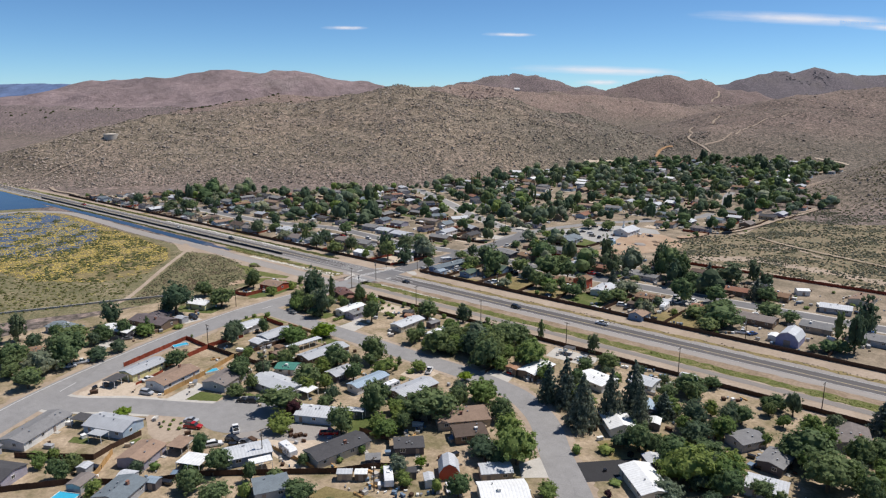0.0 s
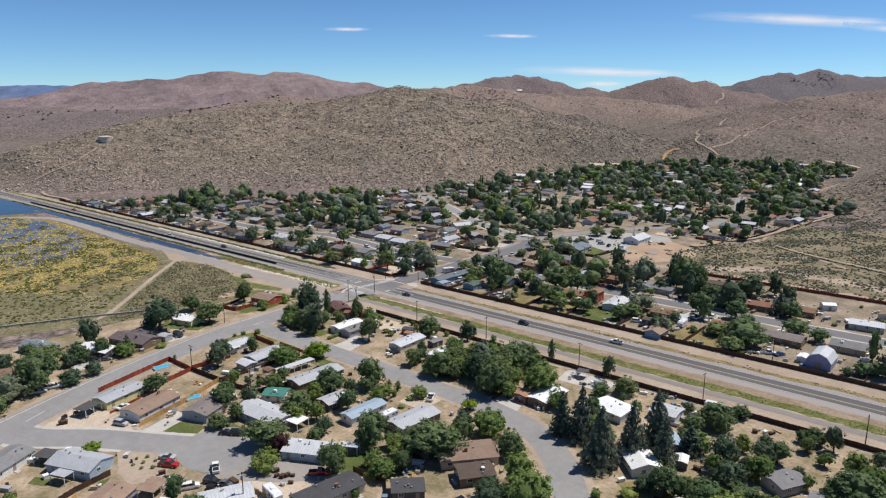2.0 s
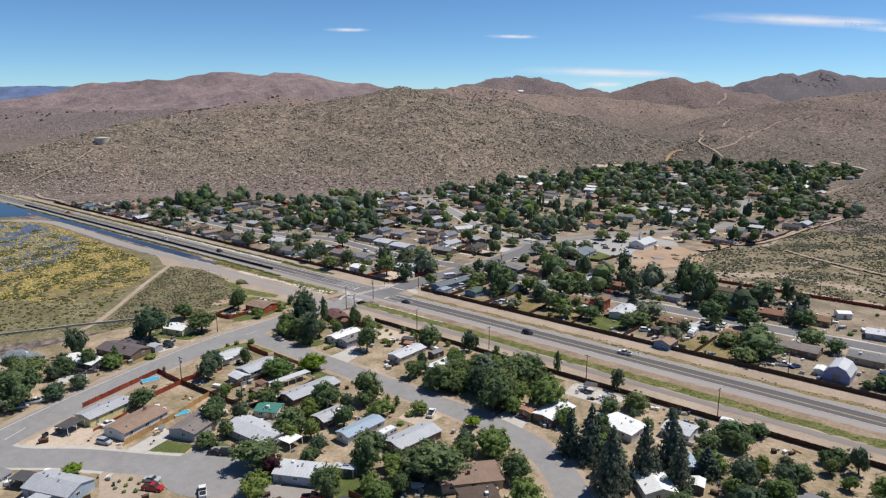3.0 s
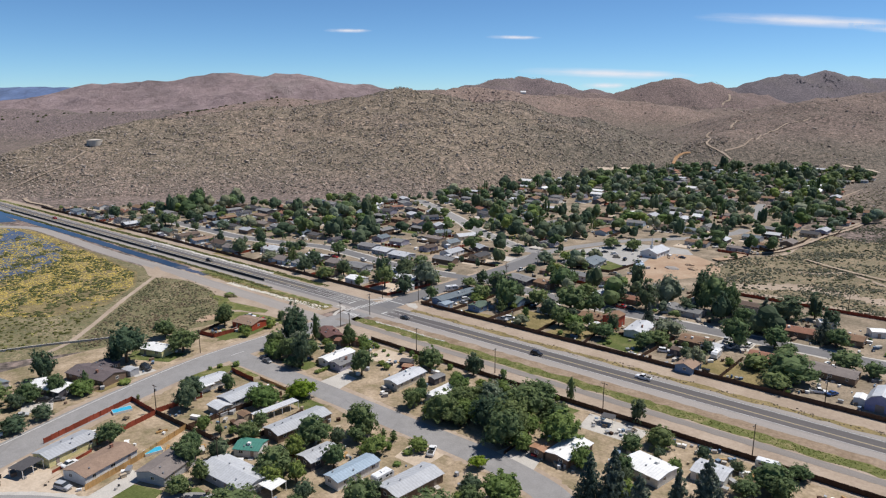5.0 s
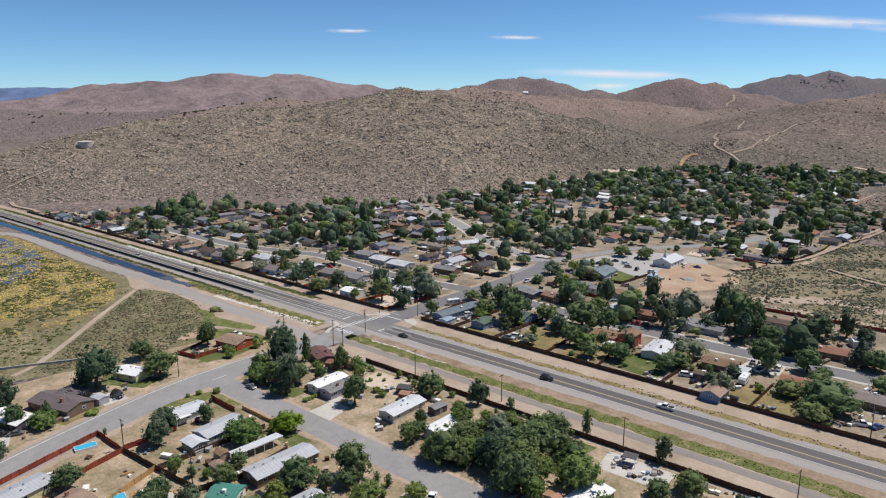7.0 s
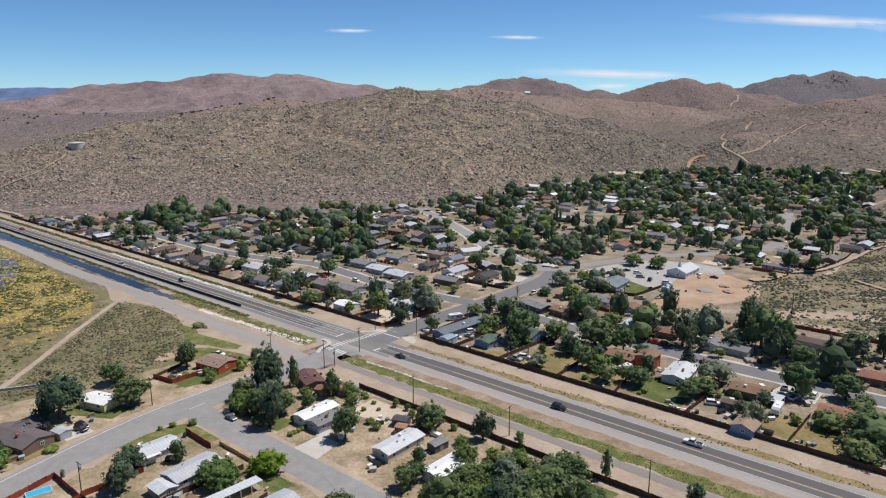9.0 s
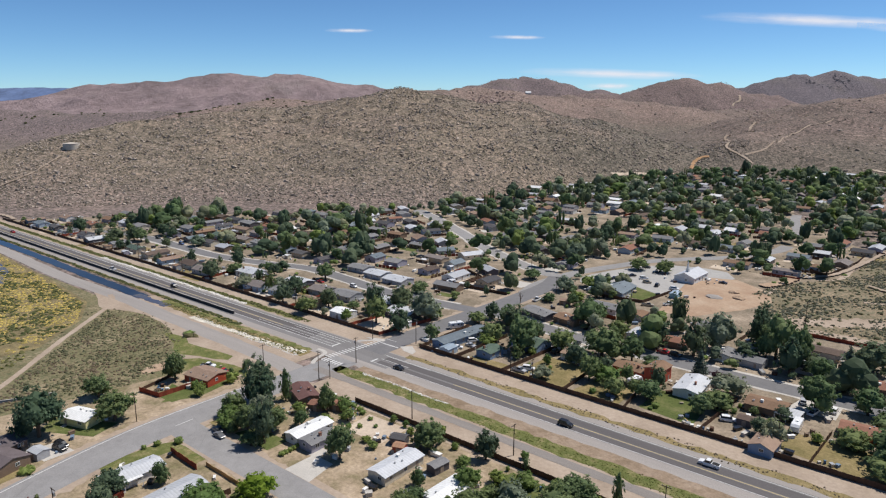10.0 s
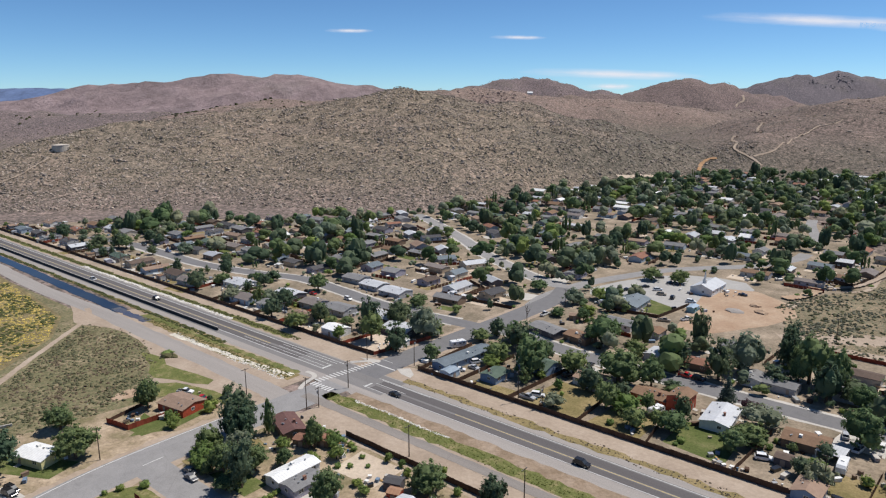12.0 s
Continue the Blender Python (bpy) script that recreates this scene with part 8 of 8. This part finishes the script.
def keep_sage(x, y, rng):
    return in_poly(SAGE_FIELD)(x + rng.normal(size=len(x)) * 2.2, y + rng.normal(size=len(x)) * 2.2, rng) & clear_of(x, y, TRACK, 2.6) & (rng.uniform(0, 1, len(x)) < 0.62 + 0.5 * rough_field(x, y, 45, 22, 3))


SAGE_SPOTS = on_land(11500, (-134, -30), (-118, -28), keep_sage, 91)
HALF = np.random.RandomState(94).uniform(0, 1, len(SAGE_SPOTS)) < 0.5 + 0.4 * rough_field(SAGE_SPOTS[:, 0], SAGE_SPOTS[:, 1], 47, 30, 2)
scatter("sagebrush", "grey-green sagebrush in the open field", "brush", SAGE_SPOTS[HALF], np.random.RandomState(92).uniform(0.3, 0.85, HALF.sum()), M["fieldsage"], 3, 0.7, 93)
scatter("sagebrush", "brown and grey dry brush in the open field", "brush", SAGE_SPOTS[~HALF], np.random.RandomState(98).uniform(0.25, 0.7, (~HALF).sum()), M["drybrush"], 3, 0.7, 99)
SOUTH = [(-98, -78), (-60, -116), (-62, -126), (-82, -170), (-140, -240), (-330, -240), (-400, -185), (-330, -172), (-190, -136), (-130, -129), (-99, -106)]
pts = on_land(9500, (-400, -55), (-240, -78), lambda x, y, rng: in_poly(SOUTH)(x, y, rng) & clear_of(x, y, TRACK, 2.6), 95)
scatter("sagebrush", "large grey brush at the field corner", "brush", np.array([(-64 + 0.8 * i % 3, -32.6 + 0.5 * i % 2, 0.08) for i in range(9)]), np.linspace(1.0, 1.9, 9), M["fieldsage"], 4, 0.7, 155)
scatter("sagebrush", "grey-green sagebrush and weeds at the marsh's edge", "brush", pts, np.random.RandomState(96).uniform(0.4, 1.0, len(pts)), M["greenbrush"], 4, 0.7, 97)
pts = on_land(5200, (-400, -55), (-240, -78), lambda x, y, rng: in_poly(SOUTH)(x, y, rng) & clear_of(x, y, TRACK, 3.5) & (rough_field(x, y, 51, 24, 3) > 0.08), 151)
scatter("yellow_weed", "thin yellow weeds at the marsh's edge", "weeds", pts, np.random.RandomState(152).uniform(0.3, 0.8, len(pts)), M["yellowbrush"], 3, 0.4, 153)
BED = [(-366, -46), (-340, -30), (-300, -29), (-205, -34), (-146, -40), (-120, -54), (-99, -80), (-99, -105), (-130, -128), (-190, -135), (-330, -170), (-420, -180)]


def bloom(x, y):
    """How much the yellow weed covers: thick on the landward side, thin over open water."""
    d = (x + 110) * -0.75 + (y + 70) * 0.1
    patch = rough_field(x * 0.7 - y * 0.7, (x * 0.7 + y * 0.7) * 0.55, 33, 30, 3) * 0.6 + rough_field(x, y * 1.8, 35, 11, 2) * 0.45
    return np.clip(0.98 - np.clip(d - 70, 0, 200) / 165, 0.18, 1) * np.clip((d + 8) / 34, 0.25, 1) + patch


pts = on_land(50000, (-420, -98), (-180, -29), lambda x, y, rng: in_poly(BED)(x, y, rng) & (bloom(x, y) > 0.44 + rng.uniform(-0.25, 0.25, len(x))), 101)
scatter("yellow_weed", "yellow flowering weeds covering the pond bed", "weeds", pts, np.random.RandomState(102).uniform(0.3, 0.9, len(pts)), M["yellowbrush"], 3, 0.4, 103)
pts = on_land(22000, (-420, -98), (-180, -29), lambda x, y, rng: in_poly(BED)(x, y, rng) & (rough_field(x, y, 37, 30, 3) > -0.22 + 0.9 * np.clip((-x - 190) / 90, 0, 1)), 105)
scatter("marsh_weed", "green and brown weeds in the pond bed", "weeds", pts, np.random.RandomState(106).uniform(0.45, 1.15, len(pts)), M["greenbrush"], 4, 0.55, 107)


def strip(n, x0, x1, y0, y1, seed, wave=0.6):
    rng = np.random.RandomState(seed)
    x = rng.uniform(x0, x1, n)
    y = rng.uniform(y0, y1, n) + wave * np.sin(x * 0.21) * rng.uniform(0, 1, n)
    return np.stack([x, y, np.full(n, 0.06)], 1)


scatter("ditch_weed", "green weeds growing in the roadside ditch", "weeds", strip(3200, 9, 330, -18.1, -13.2, 111, 0.3), np.random.RandomState(112).uniform(0.08, 0.24, 3200), M["ditchgreen"], 4, 0.8, 113)
scatter("ditch_weed", "dry weeds along the shoulder", "weeds", strip(900, 22, 330, 8.0, 11.4, 115, 0.9), np.random.RandomState(116).uniform(0.1, 0.34, 900), M["drybrush"], 4, 0.8, 117)
scatter("ditch_weed", "green weeds along the far shoulder", "weeds", strip(2600, -460, -40, 10.4, 13.2, 119), np.random.RandomState(120).uniform(0.2, 0.6, 2600), M["greenbrush"], 4, 0.8, 121)
scatter("bank_weed", "weeds along the canal bank", "weeds", strip(2600, -460, -60, -10.8, -8.6, 123), np.random.RandomState(124).uniform(0.2, 0.6, 2600), M["greenbrush"], 4, 0.8, 125)
scatter("bank_weed", "yellow weeds in the dry canal end", "weeds", strip(500, -116, -12, -16.6, -12.2, 127), np.random.RandomState(128).uniform(0.2, 0.5, 500), M["greenbrush"], 4, 0.7, 129)
scatter("riprap_stone", "white broken stone along the shoulder", "stones", strip(1500, -235, -84, 8.5, 10.2, 131), np.random.RandomState(132).uniform(0.2, 0.6, 1500), M["riprap"], 5, 0.6, 133)
scatter("riprap_stone", "white broken stone lining the ditch", "stones", strip(700, -86, -12, -18.4, -15.6, 135), np.random.RandomState(136).uniform(0.1, 0.34, 700), M["riprap"], 5, 0.6, 137)
scatter("riprap_stone", "pale stones beside the ditch", "stones", strip(260, 20, 60, -13.4, -12.6, 138), np.random.RandomState(139).uniform(0.12, 0.35, 260), M["riprap"], 5, 0.6, 140)
pts = on_land(11000, (95, 420), (136, 560), lambda x, y, rng: (~in_poly(TOWN)(x, y, rng)) & (rng.uniform(0, 1, len(x)) < 0.75 + 0.4 * rough_field(x, y, 39, 60, 3)), 141)
scatter("sagebrush", "grey sagebrush on the slope behind the houses", "brush", pts, np.random.RandomState(142).uniform(0.4, 1.25, len(pts)), M["fieldsage"], 3, 0.75, 143)
pts = on_land(27000, (98, 290), (138, 380), lambda x, y, rng: (~in_poly(TOWN)(x, y, rng)) & (rng.uniform(0, 1, len(x)) < 0.42 + 0.75 * rough_field(x, y, 49, 40, 3)), 148)
scatter("sagebrush", "dark sagebrush behind the houses", "brush", pts, np.random.RandomState(149).uniform(0.35, 0.95, len(pts)), M["eastsage"], 3, 0.8, 150)
pts = on_land(2600, (105, 420), (200, 700), lambda x, y, rng: height(x, y) > 3, 145)
scatter("slope_rock", "tan rocks on the slope behind the houses", "stones", pts, np.random.RandomState(146).uniform(0.4, 1.6, len(pts)), M["boulder"], 5, 0.7, 147)

# ---- barrier, tank, hut, poles ----
barrier = tagged(new("barrier"), "long traffic barrier with shade coloured onto its sides and a pale cap beside the canal", "barrier")
bm = bmesh.new()
loft(bm, [[(x, -0.3, 0.0), (x, 0.3, 0.0), (x, 0.3, 0.3), (x, 0.16, 1.35), (x, -0.16, 1.35), (x, -0.3, 0.3)] for x in (-2.97, 2.97)])
# the body is coloured as dark as its shaded side; only the cap stays pale
SEG = bm_mesh("segment", bm, M["barrier_shade"])
CAP = cubes("cap", M["concrete"], (-2.97, 2.97, -0.2, 0.2, 1.35, 1.47))
for i in range(60):
    seg = part("segment", SEG, barrier, at=pose(-78 - 6 * i, -3.2 - 0.5 * min(1, i / 20), 0.07))
    part("cap", CAP, seg, "pale concrete cap")

tank = tagged(new("water_tank"), "squat tan steel water tank on the hill", "water tank")
tank.matrix_basis = pose(-622, 156, float(height(-622, 156)) - 4.6)
bm = bmesh.new()
bmesh.ops.create_cone(bm, cap_ends=True, segments=28, radius1=8.6, radius2=8.6, depth=7)
part("body", bm_mesh("body", bm, M["tank"]), tank, at=pose(0, 0, 3.5))
bm = bmesh.new()
bmesh.ops.create_cone(bm, cap_ends=True, segments=28, radius1=8.9, radius2=0.5, depth=1.2)
part("roof", bm_mesh("roof", bm, M["tank"]), tank, at=pose(0, 0, 7.6))
home(-816, 1383, 14, 10, 40, "white", "white", 4.0, 0.7, name="hill_house", full=False, label="white house on the distant ridge", extras=False)
home(-640, 1690, 40, 10, 140, "brown", "umber", 4, 0.2, name="hill_house", full=False, label="long dark building on the distant ridge", extras=False)

random.seed(21)
for x, y, h in ((13.4, -27.5, 11), (11.3, -7.7, 10), (-2.1, 14.2, 11), (15.3, 21.5, 10.5), (-10.4, -33.5, 9.5), (-5.6, -84, 9.5), (62.2, 20.2, 11), (71, 21, 8), (95.2, -26.5, 9.5), (58.4, -28.2, 9.5), (140, -30, 10), (185.6, -30, 10.5), (15.2, -24, 7),
                (65.4, -120.6, 10), (30.5, -121.6, 9.5), (150.4, 26.5, 10), (153.2, -151.7, 9.5), (75, -127.8, 9.5), (232, -30.4, 10.5), (280, -30, 10.5), (-60, 20.6, 10), (-108, 20.4, 10), (-160, 20.4, 10), (-210, 20.4, 10), (193.4, 23, 9),
                (62, 120, 9), (-12, 150, 9), (22, 120, 9), (180, 140, 10), (130, 150, 10), (240, 140, 10), (91, 110, 9), (118, -160, 9)):
    utility_pole(x, y, h, random.choice((0, 90)) + random.uniform(-5, 5))

# dirt and gravel mounds on the bare lot
for x, y, r, tall, mat, words in ((90.4, 179.4, 2.6, 1.1, "red_dirt", "small reddish mound of dug earth"), (95.7, 170.4, 3.4, 1.3, "red_dirt", "reddish mound of dug earth"), (85, 165.4, 4.4, 0.9, "gravel", "low grey heap of gravel")):
    p, q = ROUND[2]
    rng = np.random.RandomState(int(x))
    vs = p * (1 + rng.uniform(-0.2, 0.2, (len(p), 1))) * (r, r * 0.75, tall) + (0, 0, 0.05)
    ob = tagged(new("dirt_mound", mesh_of("dirt_mound", vs, q, M[mat])), words + " on the bare lot", "mound")
    ob.matrix_basis = pose(x, y, 0.08)

# small things lying about the yards
random.seed(17)
CLUTTER = Heap()
BOXES = [cubes("clutter", m, (-0.5, 0.5, -0.35, 0.35, 0, 0.8), (-0.55, 0.55, -0.4, 0.4, 0.8, 0.86)) for m in (M["trim"], M["trim"], M["fence_brown"], M["steel"], M["dull_blue"], M["concrete"], CAR["black"], WALL["brown"], WALL["grey"], WALL["tan"])]
n = 0
for _ in range(16000):
    x, y = random.uniform(-400, 290), random.choice((random.uniform(20.5, 330), random.uniform(20.5, 330), random.uniform(-200, -32)))
    if n >= 2600 or not (inside(x, y, TOWN) or (y < -32 and -25 < x < 260 and x > -y * 0.25 - 40)) or road_gap(x, y) < 2.5 or any(math.hypot(x - a, y - b) < r * 0.72 for a, b, r in TAKEN) or not any(math.hypot(x - a, y - b) < r + 6 for a, b, r in TAKEN):
        continue
    k = random.choice((0.5, 0.7, 0.9, 1.2, 1.8))
    CLUTTER.add_mesh(random.choice(BOXES), pose(x, y, 0.05, 0, 0, random.uniform(0, 180)) @ Matrix.Diagonal((k * random.uniform(0.7, 1.8), k, min(k, 1.3), 1)))
    n += 1
CLUTTER.make("yard_clutter", "bins, boxes, stacked boards and other small yard things", "clutter")

# ---- parked vehicles ----
for kind, color, x, y, a in (
    ("pickup", "white", 8.6, -161.2, 68), ("car", "silver", 9.4, -165.6, 68), ("suv", "silver", 53.2, -159.2, 20), ("car", "silver", 82.8, -160.6, 30), ("pickup", "red", 86.8, -162.4, 28), ("pickup", "white", 94, -168.4, -60), ("suv", "white", 101.2, -164.6, 60),
    ("car", "white", 42.6, -153.2, 100), ("car", "black", 83.4, -142, 35), ("suv", "black", 86.2, -140.2, 35), ("pickup", "white", 98.2, -155.2, 150), ("suv", "black", 103.4, -159.6, 20), ("car", "grey", 107, -158, 20), ("pickup", "red", 121.8, -139, 40), ("car", "grey", 111.8, -85.4, 110),
    ("pickup", "white", 114.6, -84.6, 118), ("suv", "black", 134.4, -66, 100), ("car", "red", 138.2, -66.4, 90), ("pickup", "white", 176.8, -86.2, -10), ("car", "white", 167.6, -139, -45), ("suv", "black", -5.6, -106.4, 12), ("suv", "black", -5.4, -141.2, 60), ("car", "grey", -2.8, -138, 60),
    ("car", "silver", 0.6, -150.4, 66), ("car", "black", 39, -60.6, 0), ("car", "grey", 22.6, -73.2, 0), ("suv", "white", 31.6, 38.2, 60), ("car", "silver", 34, 33.4, 0), ("car", "white", 31.2, 28.4, 30), ("pickup", "silver", 63, 24.6, 0), ("suv", "white", 64.8, 28, 20),
    ("suv", "black", 64.2, 49, 80), ("car", "black", 65.6, 62.8, 90), ("car", "white", 63.4, 59.4, 90), ("pickup", "white", 20.6, 104, 90), ("car", "white", 22.6, 107.8, 90), ("car", "black", 36.4, 177.4, 50), ("suv", "white", 43.8, 175.8, 40), ("suv", "tan", 48.6, 169, 20),
    ("car", "black", 31.4, 165.8, 70), ("car", "blue", 34.6, 165.4, 70), ("car", "black", 39, 165.2, 70), ("car", "silver", 31.6, 135.6, 20), ("suv", "black", 34.6, 199.8, 30), ("car", "black", 43.8, 192.8, 30), ("car", "black", 47, 192.2, 30), ("suv", "white", 64.6, 166, 10),
    ("car", "black", 80.2, 194, 0), ("suv", "black", 55.2, 166.6, 100), ("pickup", "tan", 65.8, 130.4, 20), ("pickup", "white", 73, 138.2, 60), ("pickup", "tan", 86.6, 79, 0), ("suv", "black", 90.6, 78.6, 0), ("pickup", "red", 96.6, 75.6, 0), ("suv", "black", 101, 75.6, 0),
    ("suv", "white", 158.4, 61, 90), ("pickup", "white", 153.6, 55.2, 80), ("suv", "silver", 149.2, 61.8, 100), ("suv", "white", 134.4, 33.2, 20), ("suv", "black", -7, -105.4, 10), ("car", "grey", 19.4, -71.6, 0), ("pickup", "white", -27.6, -45.8, 30),
    ("pickup", "white", -199.4, -0.6, 180), ("suv", "black", -138, 2.9, 0), ("pickup", "red", -363, 3.4, 0), ("pickup", "red", -18.4, -45.4, 30), ("pickup", "white", 139.2, 3.0, 180), ("suv", "black", 97.4, -1.6, 0), ("car", "black", 28, -2.0, 0),
    ("car", "red", -86, 57.8, 0), ("suv", "white", -66, 63, -8), ("car", "black", -51, 61.8, -4), ("car", "silver", -96, 69.5, -8), ("pickup", "white", -120, 46, 90), ("suv", "blue", -232, 61, 0), ("car", "black", -262, 60.6, 0), ("car", "white", -280, 30, 90), ("suv", "blue", -84, 194, 150),
    ("pickup", "blue", 231, 64, 0), ("pickup", "white", 190, 30, 20), ("car", "blue", 194, 31, 60), ("suv", "grey", 241, 61, 0)):
    vehicle(kind, color, x, y, a)

# ---- clouds: thin streaks of high cirrus, kilometres off ----
CL = Nodes("cirrus", 1.0, spec=0.0)
uv = CL.add("ShaderNodeTexCoord").outputs["Generated"]
mp = CL.add("ShaderNodeMapping")
mp.inputs["Scale"].default_value = (3.0, 1.0, 1.2)
CL.link(uv, mp.inputs[0])
nz = CL.add("ShaderNodeTexNoise", Scale=1.6, Detail=6.0, Roughness=0.6)
CL.link(mp.outputs[0], nz.inputs["Vector"])
sp = CL.add("ShaderNodeSeparateXYZ")
CL.link(uv, sp.inputs[0])
def hump(out):
    a = CL.add("ShaderNodeMath")
    a.operation, a.inputs[1].default_value = "PINGPONG", 0.5
    CL.link(out, a.inputs[0])
    return a.outputs[0]
mul = CL.add("ShaderNodeMath")
mul.operation = "MULTIPLY"
CL.link(hump(sp.outputs["X"]), mul.inputs[0])
CL.link(hump(sp.outputs["Z"]), mul.inputs[1])
mul2 = CL.add("ShaderNodeMath")
mul2.operation = "MULTIPLY"
CL.link(mul.outputs[0], mul2.inputs[0])
CL.link(nz.outputs[0], mul2.inputs[1])
alpha = CL.ramp(mul2.outputs[0], (0.015, (0, 0, 0)), (0.11, (0.85, 0.85, 0.85)))
tr = CL.t.nodes.new("ShaderNodeBsdfTransparent")
# the streaks glow by themselves, in place of sunlight on the cloud
em = CL.add("ShaderNodeEmission", Color=(0.93, 0.93, 1.0, 1), Strength=0.82)
mx = CL.t.nodes.new("ShaderNodeMixShader")
CL.link(alpha, mx.inputs[0])
CL.link(tr.outputs[0], mx.inputs[1])
CL.link(em.outputs[0], mx.inputs[2])
CL.link(mx.outputs[0], CL.t.nodes["Material Output"].inputs[0])
for u, z, w, h, lean in ((-650, 500, 380, 34, 0.5), (440, 458, 440, 34, 1), (2360, 560, 1750, 100, 2.2), (1060, 228, 1450, 80, 1.6), (3000, 500, 760, 60, 3), (1050, 150, 400, 50, 0)):
    x, y = turned(u, 4780.0)
    me = mesh_of("cloud", [(-w / 2, 0, -h / 2), (w / 2, 0, -h / 2), (w / 2, 0, h / 2), (-w / 2, 0, h / 2)], [(0, 1, 2, 3)], CL.mat)
    ob = tagged(new("backdrop_cloud", me), "thin white streak of high cirrus cloud", kind="structure")
    ob.matrix_basis = pose(x, y, z, 0, lean, 39.3)
    ob.visible_shadow = False
